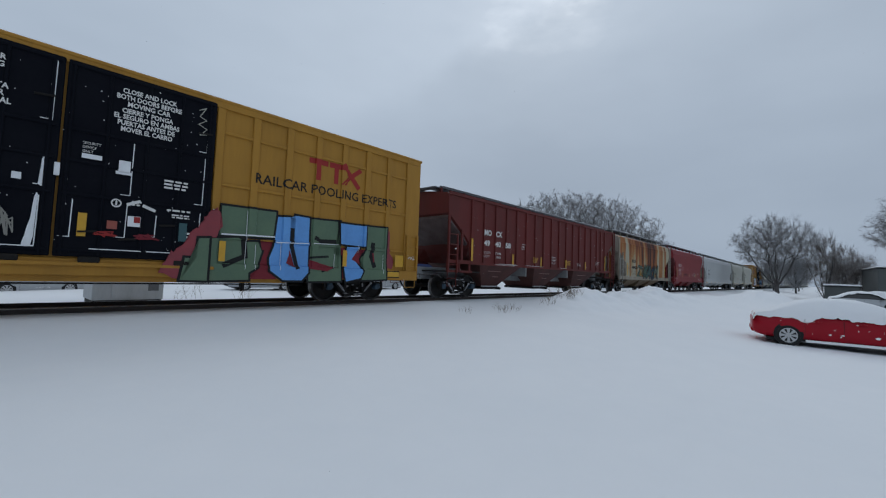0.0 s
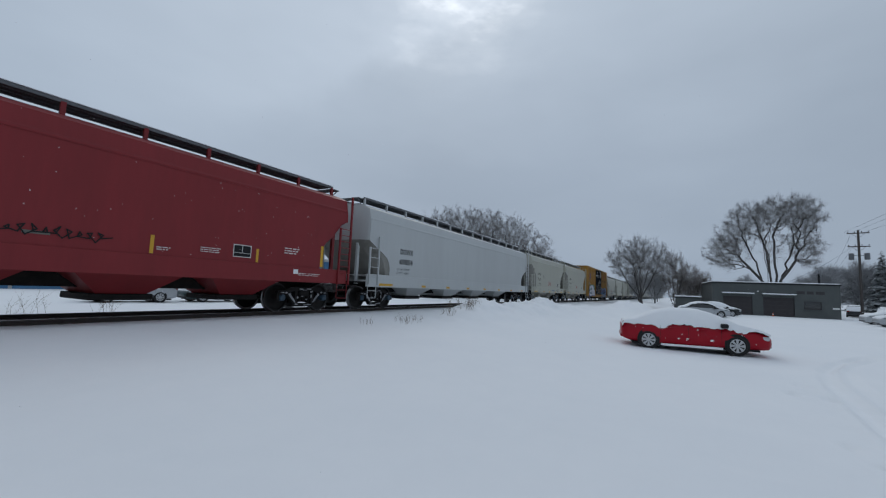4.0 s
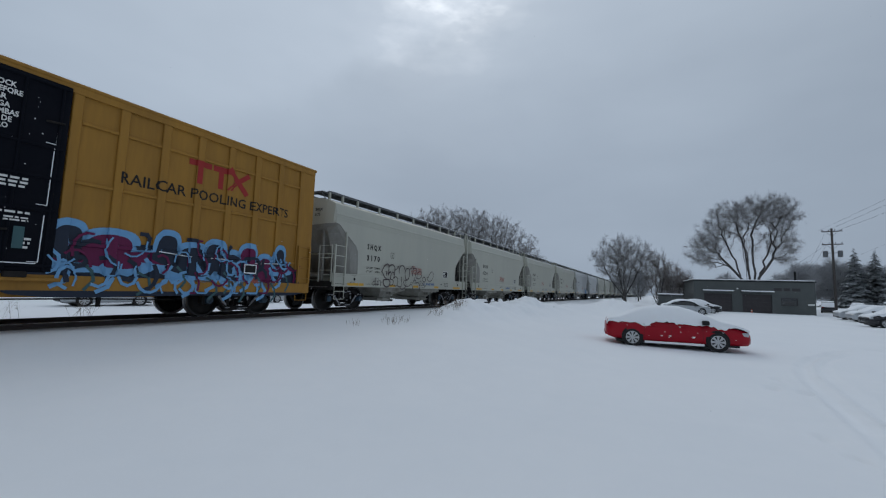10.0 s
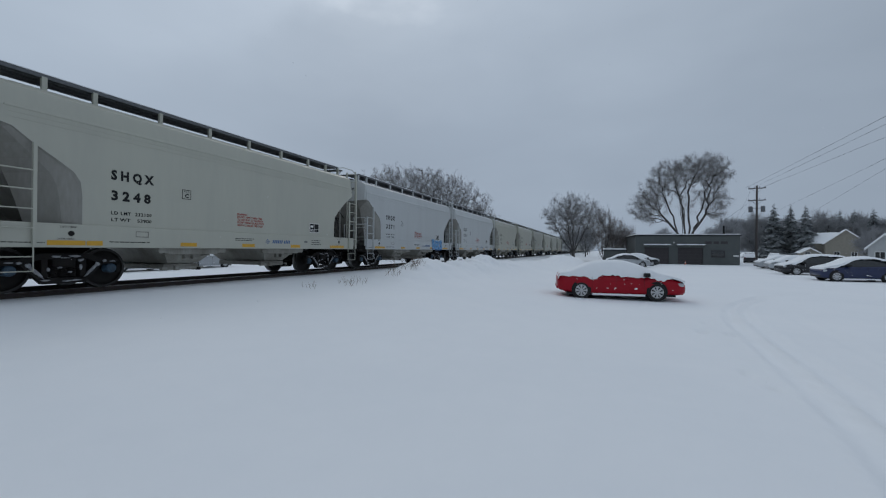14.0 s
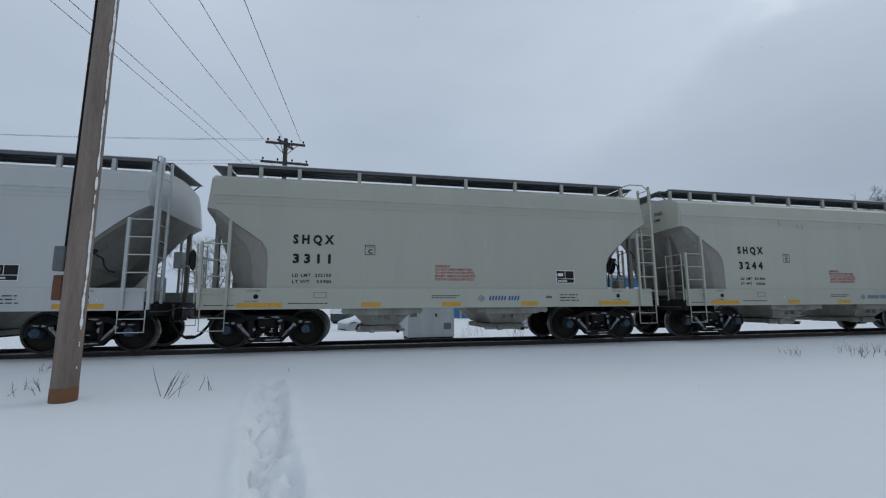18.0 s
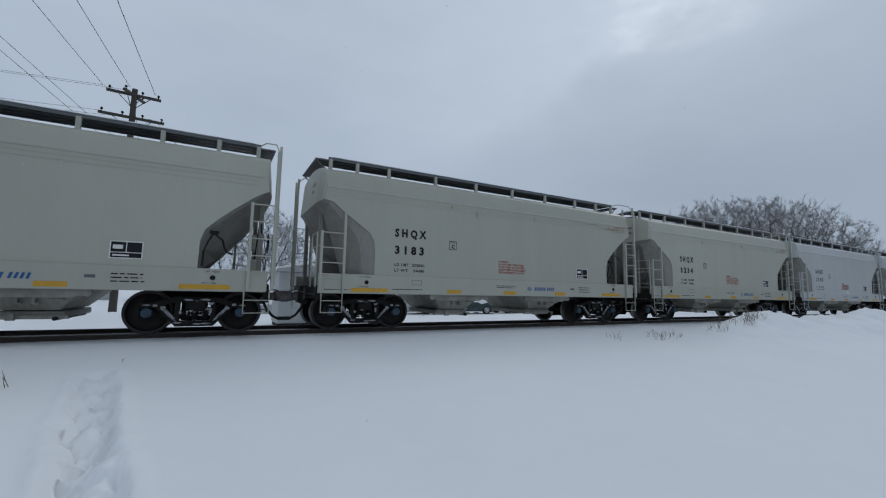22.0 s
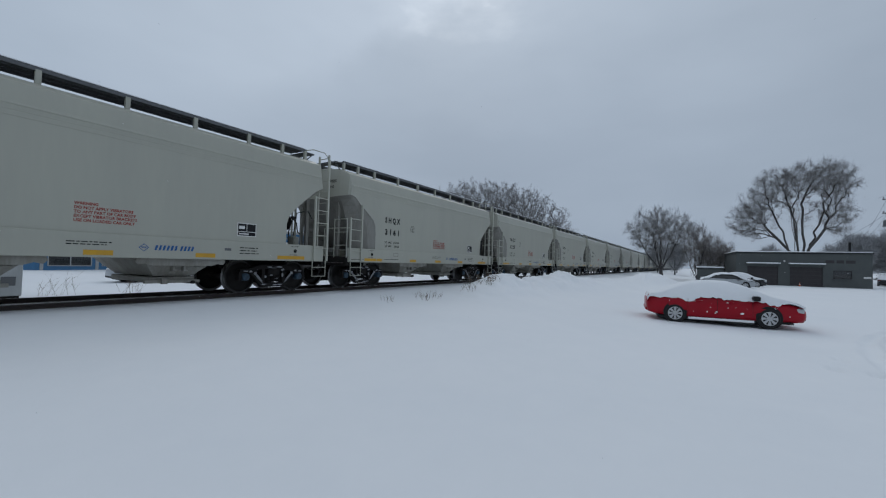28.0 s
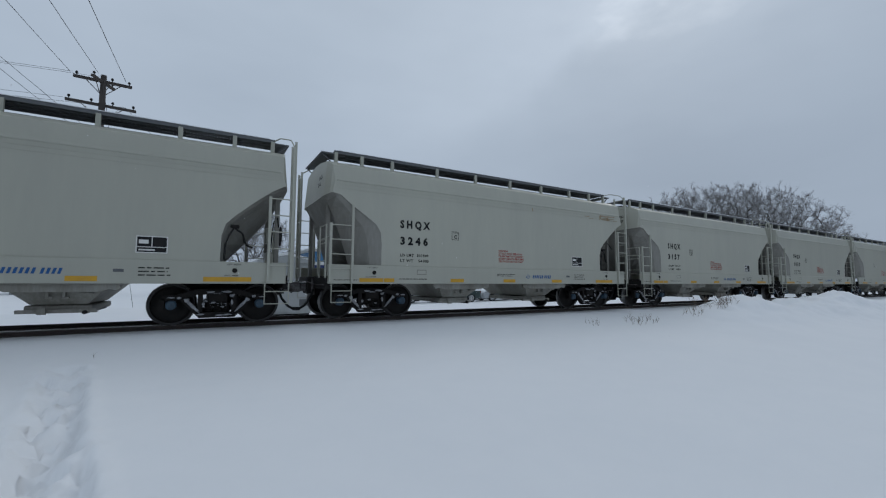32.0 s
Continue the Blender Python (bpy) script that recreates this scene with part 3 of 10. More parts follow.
    for s in (-1, 1):
        o = new("packed_snow", TRUCK_PARTS["packed_snow"])
        o.parent, o.matrix_basis = b, pose(0, 0, 0, 0, 0, 0 if s < 0 else 180)
        tagged(o, "snow packed on the side frame", kind="stuff")
    o = new("brake_beam", TRUCK_PARTS["brake_beam"])
    o.parent = b
    for s, tag in ((-1, "wheelset"), (1, "wheelset")):
        o = new(tag, TRUCK_PARTS["wheelset"])
        o.parent, o.matrix_basis = b, pose(s * 0.889, 0, 0.457)
        o["axle"] = s
        for turn in (0,):
            c = new("bearing_cap", TRUCK_PARTS["bearing_cap"])
            c.parent, c.matrix_basis = b, pose(s * 0.889, 0, 0.457, 0, 0, turn)
            c["label"] = "worn blue bearing cap"
    return b


def lathe_at(bm, x, z):
    n = 8
    r = [[bm.verts.new((x + rr * math.cos(6.2832 * i / n), rr * math.sin(6.2832 * i / n), z + dz)) for i in range(n)] for rr, dz in ((0.075, 0), (0.082, 0.012), (0.075, 0.024))]
    for a, b in zip(r, r[1:]):
        for i in range(n):
            j = (i + 1) % n
            bm.faces.new((a[i], a[j], b[j], b[i]))


def coupler(parent, end, s):
    """The knuckle coupler with its drawbar, striker, hose and uncoupling lever at x = s * end."""
    def span(a, b, *r, bm=None, bevel=0.0):
        return box(bm or bmesh.new(), min(s * a, s * b), max(s * a, s * b), *r, bevel=bevel)
    bm = span(end - 0.75, end - 0.1, -0.09, 0.09, 0.72, 0.92, bevel=0.02)
    span(end - 0.2, end + 0.10, -0.17, 0.10, 0.70, 0.96, bm=bm, bevel=0.03)
    span(end - 0.02, end + 0.14, 0.04, 0.15, 0.72, 0.95, bm=bm, bevel=0.03)
    part("coupler", bm, DRAFT, parent, "rusty snow-dusted knuckle coupler")
    part("striker", span(end - 0.55, end - 0.45, -0.3, 0.3, 0.62, 1.08, bevel=0.02), DRAFT, parent)
    part("coupler_snow", span(end - 0.42, end + 0.06, -0.08, 0.07, 0.955, 0.985, bevel=0.012), SNOWCAP, parent, "thin snow on the coupler")
    bm = bmesh.new()
    pts = [(s * (end - 0.5), -0.32, 0.78), (s * (end - 0.42), -0.36, 0.55), (s * (end - 0.26), -0.38, 0.34), (s * (end - 0.10), -0.38, 0.25), (s * (end + 0.04), -0.38, 0.27)]
    path_tube(bm, pts, 0.032, 8)
    span(end - 0.12, end + 0.05, -0.42, -0.34, 0.22, 0.31, bm=bm, bevel=0.015)
    part("brake_hose", bm, RUBBER, parent, "hanging black brake hose")
    bm = path_tube(bmesh.new(), [(s * (end - 0.62), -1.52, 0.80), (s * (end - 0.50), -1.44, 0.90), (s * (end - 0.50), -0.55, 0.90), (s * (end - 0.28), -0.30, 1.00), (s * (end - 0.12), -0.16, 0.98)], 0.016, 6)
    part("uncoupling_lever", bm, DRAFT, parent)


def ladder(parent, x0, x1, y, z0, z1, rungs, material, z1b=None, first=None):
    bm = bmesh.new()
    for xx, zt in ((x0, z1), (x1, z1b or z1)):
        box(bm, xx - 0.03, xx + 0.03, y - 0.03, y + 0.03, z0, zt)
    lad = part("ladder", bm, material, parent)
    proto = None
    f = first or z0 + 0.35
    for i in range(rungs):
        z = f + i * (min(z1, z1b or z1) - 0.04 - f) / max(1, rungs - 1)
        if proto is None:
            proto = part("rung", tube(bmesh.new(), (x0, y - 0.02, 0), (x1, y - 0.02, 0), 0.014, 6), material, lad)
            proto.matrix_basis = pose(0, 0, z)
        else:
            again(proto, pose(0, 0, z))
    return lad


def step(parent, x0, x1, y, z0, z1, material):
    bm = bmesh.new()
    path_tube(bm, [(x0, y, z1), (x0, y, z0), (x1, y, z0), (x1, y, z1)], 0.016, 6)
    tube(bm, (x0, y, (z0 + z1) / 2 + 0.04), (x1, y, (z0 + z1) / 2 + 0.04), 0.012, 6)
    part("step", bm, material, parent)


BAYGREY = mat("dusty_bay_sheet", (0.33, 0.325, 0.29), 0.6, dark=(0.14, 0.125, 0.10), scale=1.8, amount=0.75, streak=0.4)


# ---- two-bay covered hopper with a rounded, cut-away end ----
HOP_SIDE = [(-5.62, None), (-5.68, 3.25), (-5.46, 3.2), (-5.16, 2.96), (-4.80, 2.72), (-4.49, 2.50), (-4.37, 2.30), (-4.34, 2.00), (-4.34, 1.41)]
HOP_RIGHT = [(-5.62, None), (-5.70, 3.25), (-5.58, 3.19), (-5.40, 3.08), (-5.02, 2.78), (-4.68, 2.48), (-4.47, 2.26), (-4.39, 2.0), (-4.38, 1.41)]
HOP_FOLD = [(-5.72, None), (-5.80, 3.22), (-5.70, 3.10), (-5.60, 2.88), (-5.50, 2.60), (-5.40, 2.35), (-5.31, 2.10), (-5.23, 1.85), (-5.10, 1.41)]
HOP_FOLD_RIGHT = [(-5.72, None), (-5.80, 3.22), (-5.62, 3.10), (-5.42, 2.94), (-5.10, 2.66), (-4.80, 2.42), (-4.60, 2.18), (-4.46, 1.85), (-4.42, 1.41)]
HOP_MID = [(-5.74, None), (-5.84, 3.18), (-5.72, 2.95), (-5.52, 2.62), (-5.30, 2.32), (-5.08, 2.05), (-4.90, 1.85), (-4.72, 1.65), (-4.50, 1.41)]


def hopper_body(bm, side, mid, top, half_w, right=None, fold=None, right_fold=None, pale_end=False):
    """Stations across the car between the side sheet's outline and the middle's, bent at a fold where there is one."""
    st = [(-half_w, 0.0, top[0]), (-half_w + 0.03, 0.05, top[1]), (-half_w + 0.09, 0.3, top[2]), (-half_w * 0.72, 0.75, top[3]), (-half_w * 0.3, 0.98, top[4]), (0, 1.0, top[5])]
    st = st + [(-y, f, z) for y, f, z in st[-2::-1]]
    rows = []
    for y, f, zt in st:
        ends = []
        for line, bend in ((side, fold), (right or side, right_fold or fold)):
            out = []
            for k, ((xs, zs), (xm, zm)) in enumerate(zip(line, mid)):
                g = f
                if bend and f <= 0.75:
                    (xm, zm), g = bend[k], f / 0.75
                elif bend:
                    (xs, _), g = bend[k], (f - 0.75) / 0.25
                    zs = None if bend[k][1] is None else bend[k][1]
                out.append((xs + (xm - xs) * g, zt if zs is None else zs + (zm - zs) * g))
            ends.append(out)
        prof = ends[0] + [(-x, z) for x, z in ends[1][::-1]]
        rows.append([bm.verts.new((x, y, z)) for x, z in prof])
    n = len(rows[0])
    for a, b in zip(rows, rows[1:]):
        for i in range(n):
            j = (i + 1) % n
            fc = bm.faces.new((a[i], a[j], b[j], b[i]))
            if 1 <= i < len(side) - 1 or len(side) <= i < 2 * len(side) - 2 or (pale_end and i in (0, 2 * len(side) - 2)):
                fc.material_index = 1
    bm.faces.new(rows[0])
    bm.faces.new(rows[-1][::-1])
    bmesh.ops.recalc_face_normals(bm, faces=bm.faces[:])
    return bm


def hopper_bay(bm, xc, top_half, gate_half, z_top, z_gate, yt, yg):
    t = [bm.verts.new(p) for p in ((xc - top_half, -yt, z_top), (xc + top_half, -yt, z_top), (xc + top_half, yt, z_top), (xc - top_half, yt, z_top))]
    g = [bm.verts.new(p) for p in ((xc - gate_half, -yg, z_gate), (xc + gate_half, -yg, z_gate), (xc + gate_half, yg, z_gate), (xc - gate_half, yg, z_gate))]
    for i in range(4):
        j = (i + 1) % 4
        bm.faces.new((t[j], t[i], g[i], g[j]))
    bm.faces.new(g[::-1])
    bm.faces.new(t)
    bmesh.ops.recalc_face_normals(bm, faces=bm.faces[:])
    return bm


def grating(bm, x0, x1, y0, y1, z, pitch=0.07, bar=0.064):
    """Cross bars between edge angles, with slots to see through."""
    n = int((x1 - x0) / pitch)
    for i in range(n):
        x = x0 + (i + 0.5) * (x1 - x0) / n
        box(bm, x - bar / 2, x + bar / 2, y0, y1, z + 0.012, z + 0.03)
    for y in (y0, (2 * y0 + y1) / 3, (y0 + 2 * y1) / 3, y1):
        box(bm, x0, x1, y - 0.012, y + 0.012, z, z + 0.035)
    return bm


def walkways(car, half, z, posts, material, y0=0.26, y1=0.97, roof_z=4.06, post_mat=None, bar=0.064):
    """Gratings along both sides of the hatches on short posts, and one across each end."""
    for s in (-1, 1):
        bm = grating(bmesh.new(), -half, half, min(s * y0, s * y1), max(s * y0, s * y1), z, bar=bar)
        ya = s * y1
        box(bm, -half, half, ya - 0.02, ya + 0.02, z - 0.025, z + 0.055)
        board = part("running_board", bm, material, car, "dark steel grating running board")
        part("board_snow", B(-half * 0.98, half * 0.98, ya - 0.035, ya + 0.03, z + 0.056, z + 0.07), SNOWCAP, board, "thin line of snow on the board's edge")
        pr = None
        for x in posts if s < 0 else posts[::3]:
            if pr is None:
                pr = part("running_board_bracket", B(-0.045, 0.045, s * y1 - 0.035, s * y1 + 0.035, roof_z - 0.16, z), post_mat, car)
                pr.matrix_basis = pose(x, 0, 0)
            else:
                again(pr, pose(x, 0, 0))
    for s in (-1, 1):
        part("end_walkway", B(min(s * half, s * (half + 0.34)), max(s * half, s * (half + 0.34)), -0.97, 0.97, z - 0.05, z - 0.012, bevel=0.006), material, car, "dark steel end walkway")
        for yy in (-0.9, 0.9):
            part("walkway_brace", tube(bmesh.new(), (s * (half + 0.30), yy, z - 0.05), (s * (half + 0.02), yy, z - 0.30), 0.018, 6), material, car)


def hatch_trough(car, half, z0, material):
    part("roof_hatch", B(-half, half, -0.25, 0.25, z0, z0 + 0.21, bevel=0.03), GRATE, car, "long dark roof hatch")


def end_ladder(parent, x, y0, y1, z0, z1, rungs, material):
    """A ladder across the car's end, up to the running boards."""
    bm = bmesh.new()
    for yy in (y0, y1):
        box(bm, x - 0.025, x + 0.025, yy - 0.025, yy + 0.025, z0, z1)
    lad = part("end_ladder", bm, material, parent)
    first = part("rung", tube(bmesh.new(), (x, y0, 0), (x, y1, 0), 0.013, 6), material, lad)
    first.matrix_basis = pose(0, 0, z0 + 0.3)
    for i in range(1, rungs):
        again(first, pose(0, 0, z0 + 0.3 + i * (z1 - z0 - 0.4) / (rungs - 1)))


def two_bay_hopper(paint, label, light=False):
    car = thing("covered_hopper", label, "railcar")
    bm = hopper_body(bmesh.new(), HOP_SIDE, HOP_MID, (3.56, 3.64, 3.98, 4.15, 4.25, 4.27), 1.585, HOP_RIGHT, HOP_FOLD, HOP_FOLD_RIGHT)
    # the cut-away ends get the darker grey that already holds their shade
    part("body", bm, [paint, SHADEGREY], car)
    # pressed seam under the roof line
    for s in (-1, 1):
        part("side_sill", B(-5.76, 5.76, min(s * 1.54, s * 1.625), max(s * 1.54, s * 1.625), 0.93, 1.415, bevel=0.012), paint, car)
        bm = B(-5.58, 5.58, min(s * 1.575, s * 1.602), max(s * 1.575, s * 1.602), 3.55, 3.595, bevel=0.01)
        for z in (3.36, 3.46):
            # shallow pressed ridges under the seam
            box(bm, -5.52, 5.52, min(s * 1.575, s * 1.593), max(s * 1.575, s * 1.593), z, z + 0.018)
        part("roof_seam", bm, paint, car)
    for s in (-1, 1):
        part("center_sill", B(min(s * 3.5, s * 5.95), max(s * 3.5, s * 5.95), -0.26, 0.26, 0.66, 1.10), STEEL, car, "dark steel stub sill")
    for s in (-1, 1):
        bm = B(min(s * 4.2, s * 5.78), max(s * 4.2, s * 5.78), -1.54, 1.54, 1.04, 1.10)
        box(bm, min(s * 5.70, s * 5.80), max(s * 5.70, s * 5.80), -1.6, 1.6, 0.80, 1.12)
        part("end_platform", bm, STEEL, car, "dark grating end platform")
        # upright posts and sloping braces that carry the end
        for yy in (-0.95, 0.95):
            part("end_post", B(s * 5.62 - 0.05, s * 5.62 + 0.05, yy - 0.05, yy + 0.05, 1.10, 3.1), SHADEGREY, car)
        part("brake_cylinder", tube(bmesh.new(), (s * 5.2, -0.5, 1.3), (s * 5.2, 0.2, 1.3), 0.14, 10), SHADEGREY, car)
        bm = hopper_bay(bmesh.new(), s * 1.68, 0.90, 0.43, 1.02, 0.52, 1.47, 1.02)
        bay = part("hopper_bay", bm, BAYGREY, car)
        c = s * 1.68
        bm = B(c - 0.52, c + 0.50, -1.0, 1.0, 0.37, 0.50, bevel=0.02)
        box(bm, c - 0.62, c + 0.58, -1.08, -0.98, 0.35, 0.42)
        box(bm, c - 0.30, c - 0.18, -1.14, -1.06, 0.33, 0.46)
        wing = prism(bmesh.new(), [(c - 0.96, 0.94), (c - 0.99, 0.86), (c - 0.93, 0.79), (c - 0.80, 0.82), (c - 0.66, 0.77), (c + 0.66, 0.77), (c + 0.80, 0.82), (c + 0.93, 0.79), (c + 0.99, 0.86), (c + 0.96, 0.94)], -1.47, -1.41)
        part("slope_flange", wing, BAYGREY, bay)
        # pressed lugs on the sloping face
        for q in (-0.16, 0.08):
            box(bm, c + q, c + q + 0.05, -1.30, -1.20, 0.66, 0.76)
            box(bm, c + q, c + q + 0.10, -1.30, -1.20, 0.64, 0.67)
        part("outlet_gate", bm, BAYGREY, bay, "dusty outlet gate")
        part("gate_shaft", tube(bmesh.new(), (c + 0.40, -1.16, 0.36), (c + 0.40, 0.9, 0.36), 0.04, 8), STEEL, bay)
        part("vibrator_bracket", B(c + 0.34, c + 0.56, -1.36, -1.26, 0.72, 0.76, bevel=0.01), BAYGREY, bay)
        truck(car, s * 4.39)
        coupler(car, 6.30, s)
    posts = (-5.45, -4.72, -3.8, -2.3, -0.85, 0.6, 2.05, 3.5, 4.6, 5.45)
    walkways(car, 5.5, 4.47, posts, GRATE, post_mat=paint)
    hatch_trough(car, 5.0, 4.22, paint)
    if not light:
        for s in (-1, 1):
            y = s * 1.66
            # the same fittings on both sides, turned half round
            ladder(car, -s * 5.86, -s * 5.36, y, 0.95, 4.20, 5, paint, z1b=2.95, first=1.35)
            ladder(car, s * 5.72, s * 5.16, y, 0.98, 2.45, 4, paint, z1b=2.95, first=1.3)
            end_ladder(car, -s * 5.90, s * 1.60, s * 1.16, 1.08, 4.36, 9, paint)
            bm = path_tube(bmesh.new(), [(-s * 5.86, s * 1.66, 4.2), (-s * 5.80, s * 1.50, 4.42), (-s * 5.60, s * 1.20, 4.52), (-s * 5.50, s * 0.98, 4.50)], 0.016, 6)
            part("grab_iron", bm, paint, car)
            bm = tube(bmesh.new(), (s * 5.82, s * 1.60, 1.08), (s * 5.82, s * 1.60, 2.42), 0.02, 6)
            for z in (1.5, 1.95, 2.40):
                tube(bm, (s * 5.82, s * 1.60, z), (s * 5.82, s * 1.0, z), 0.014, 6)
            tube(bm, (s * 5.82, s * 1.0, 1.08), (s * 5.82, s * 1.0, 2.42), 0.02, 6)
            part("platform_railing", bm, paint, car)
            step(car, -s * 5.30, -s * 5.82, y, 0.47, 0.95, paint)
            step(car, s * 5.68, s * 5.17, y, 0.47, 0.95, paint)
            bm = bmesh.new()
            path_tube(bm, [(s * 5.72, s * 0.4, 1.1), (s * 5.72, s * 0.4, 2.1), (s * 5.72, s * 1.6, 2.1)], 0.025)
            part("handrail", bm, paint, car)
        bm = lathe(bmesh.new(), [(0.24, -0.012), (0.28, 0), (0.24, 0.012), (0.22, 0)], 20, axis="z")
        wh = part("brake_wheel", bm, STEEL, car)
        wh.matrix_basis = pose(5.92, 0.45, 2.25, 0, 90, 0)
        bm = bmesh.new()
        path_tube(bm, [(4.46, -1.57, 1.46), (4.47, -1.57, 1.78), (4.54, -1.56, 2.0), (4.64, -1.54, 2.20)], 0.022)
        part("air_pipe", bm, RUBBER, car, "black air hose looped beside the end")
        bm = path_tube(bmesh.new(), [(4.60, -1.55, 2.22), (4.70, -1.52, 2.14), (4.82, -1.47, 2.06), (4.86, -1.45, 1.90), (4.92, -1.42, 1.80), (5.04, -1.36, 1.76)], 0.02)
        part("air_pipe", bm, RUBBER, car, "black air hose looped beside the end")
        part("pipe_clamp", B(4.56, 4.74, -1.58, -1.50, 2.17, 2.25, bevel=0.015), STEEL, car)
        part("brake_gear_box", B(5.50, 5.70, 0.30, 0.60, 2.02, 2.45, bevel=0.03), paint, car)
        part("control_valve", B(5.42, 5.64, -0.62, -0.30, 1.12, 1.72, bevel=0.03), paint, car)
        part("retainer_pipe", path_tube(bmesh.new(), [(5.55, -0.4, 1.7), (5.60, -0.5, 2.5), (5.62, -1.0, 2.55), (5.62, -1.2, 2.3)], 0.016, 6), RUBBER, car)
    for s in (-1,):
        y = s * 1.627
        for x0, x1 in ((-4.95, -4.30), (-4.28, -3.98), (-2.2, -1.74), (-0.24, 0.24), (1.85, 2.32), (4.08, 5.02)):
            bm = plate(bmesh.new(), min(-s * x0, -s * x1), max(-s * x0, -s * x1), 0.975, 1.075, y + s * 0.003)
            part("reflector", bm, REFLECT, car, "yellow reflective strip")
    # small lettering that is alike on every car
    y = -1.5895
    lettering("WARNING\nDO NOT APPLY VIBRATORS\nTO ANY PART OF CAR BODY\nEXCEPT VIBRATOR BRACKETS\nUSE ON LOADED CAR ONLY", 0.082, -0.40, 1.94, y, REDINK, car, width=1.05, bold=0.002, label="five small rows of red warning lettering")
    bm = plate(bmesh.new(), 2.90, 3.40, 1.57, 1.88, y)
    pl = part("test_panel", bm, BLACK, car, "black service panel outlined in white")
    bm = bmesh.new()
    for a in ((2.88, 3.42, 1.55, 1.57), (2.88, 3.42, 1.88, 1.90), (2.88, 2.90, 1.55, 1.9), (3.40, 3.42, 1.55, 1.90), (3.14, 3.155, 1.68, 1.88), (2.90, 3.40, 1.665, 1.68), (2.93, 3.09, 1.74, 1.82), (2.93, 3.2, 1.60, 1.63)):
        plate(bm, *a, y - 0.004)
    part("panel_outline", bm, WHITE, pl)
    part("load_lettering", bars(bmesh.new(), -3.85, -2.98, 1.03, 1.07, -1.63, 1, 5, 0.5), BLACK, car)
    bm = bmesh.new()
    bars(bm, -5.62, -4.98, 1.0, 1.035, -1.63, 1, 1, 0.5)
    bars(bm, -0.5, 0.22, 1.14, 1.24, -1.63, 2, 8, 0.62)
    bars(bm, 2.95, 3.5, 1.04, 1.26, -1.63, 3, 9, 0.68)
    tagged(part("small_lettering", bm, BLACK, car, "tiny rows of black lettering on the sill"), kind="stuff")
    bm = bmesh.new()
    for xa, dx in ((0.68, 0.2),):
        q = [(xa, 1.16), (xa + dx / 2, 1.245), (xa + dx, 1.16), (xa + dx / 2, 1.075)]
        for j in range(4):
            a, b = q[j], q[(j + 1) % 4]
            c = [(xa + dx / 2 + (p[0] - xa - dx / 2) * 0.8, 1.16 + (p[1] - 1.16) * 0.8) for p in (b, a)]
            bm.faces.new([bm.verts.new((p[0], -1.63, p[1])) for p in (a, b, *c)])
        for e in (-0.045, -0.01, 0.025):
            bm.faces.new([bm.verts.new((xa + dx / 2 + e + a, -1.63, b)) for a, b in ((0, 1.145), (0.02, 1.145), (0.02, 1.18), (0, 1.18))])
    for x in (0.98, 1.06, 1.14, 1.22, 1.30, 1.38, 1.50, 1.58, 1.66, 1.74):
        bm.faces.new([bm.verts.new((x + a, -1.63, b)) for a, b in ((0, 1.11), (0.045, 1.11), (0.075, 1.22), (0.03, 1.22))])
    tagged(part("builder_mark", bm, BLUEINK, car, "blue diamond and slanted blue lettering"), kind="stuff")
    for xx in (-4.76, 4.5):
        lettering("LIFT HERE", 0.05, xx + 0.02, 1.335, -1.63, BLACK, car, width=0.28)
        lettering("JACK HERE", 0.042, xx - 0.02, 1.095, -1.631, BLACK, car, width=0.28)
    for xx in (-4.55, 4.68):
        part("lifting_lug", tube(bmesh.new(), (xx, -1.622, 1.22), (xx, -1.635, 1.22), 0.055, 10), STEEL, car)
    bm = bmesh.new()
    for a in ((-3.3, -3.0, 1.18, 1.20), (-3.3, -3.0, 1.30, 1.32), (-3.3, -3.28, 1.18, 1.32), (-3.02, -3.0, 1.18, 1.32)):
        plate(bm, *a, -1.63)
    part("card_holder", bm, SHADEGREY, car)
    part("stencil_patch", plate(bmesh.new(), 2.55, 2.72, 1.16, 1.22, -1.63), GRATE, car)
    bm = bmesh.new()
    for a in ((-2.14, -1.89, 2.22, 2.235), (-2.14, -1.89, 2.455, 2.47), (-2.14, -2.125, 2.22, 2.47), (-1.905, -1.89, 2.22, 2.47)):
        plate(bm, *a, y)
    part("plate_mark", bm, BLACK, car, "small black outlined square")
    lettering("PLATE", 0.05, -2.095, 2.405, y, BLACK, car, width=0.16)
    lettering("C", 0.15, -2.06, 2.26, y, BLACK, car, bold=0.006)
    return car


def number_hopper(car, mark, number, limit="232100", weight="53900"):
    y = -1.5895
    lettering(mark, 0.29, -3.80, 2.47, y, BLACK, car, width=0.94, bold=0.014, label="black stencilled reporting mark", space=1.6)
    lettering(number, 0.29, -3.80, 2.01, y, BLACK, car, width=0.86, bold=0.014, label="black stencilled number", space=1.6)
    lettering("LD LMT  " + limit, 0.105, -3.80, 1.68, y, BLACK, car, width=0.88, bold=0.003, space=1.2)
    lettering("LT WT    " + weight, 0.105, -3.80, 1.53, y, BLACK, car, width=0.88, bold=0.002)
    o = lettering(mark, 0.13, 0, 3.72, 0, BLACK, car, width=0.42, bold=0.004)
    o.matrix_basis = pose(-5.80, -0.65, 3.72, 90, 0, -90) @ Matrix.Diagonal((1, 1, 1, 1))
    o = lettering(number, 0.13, 0, 3.55, 0, BLACK, car, width=0.38, bold=0.004)
    o.matrix_basis = pose(-5.825, -0.65, 3.52, 90, 0, -90)


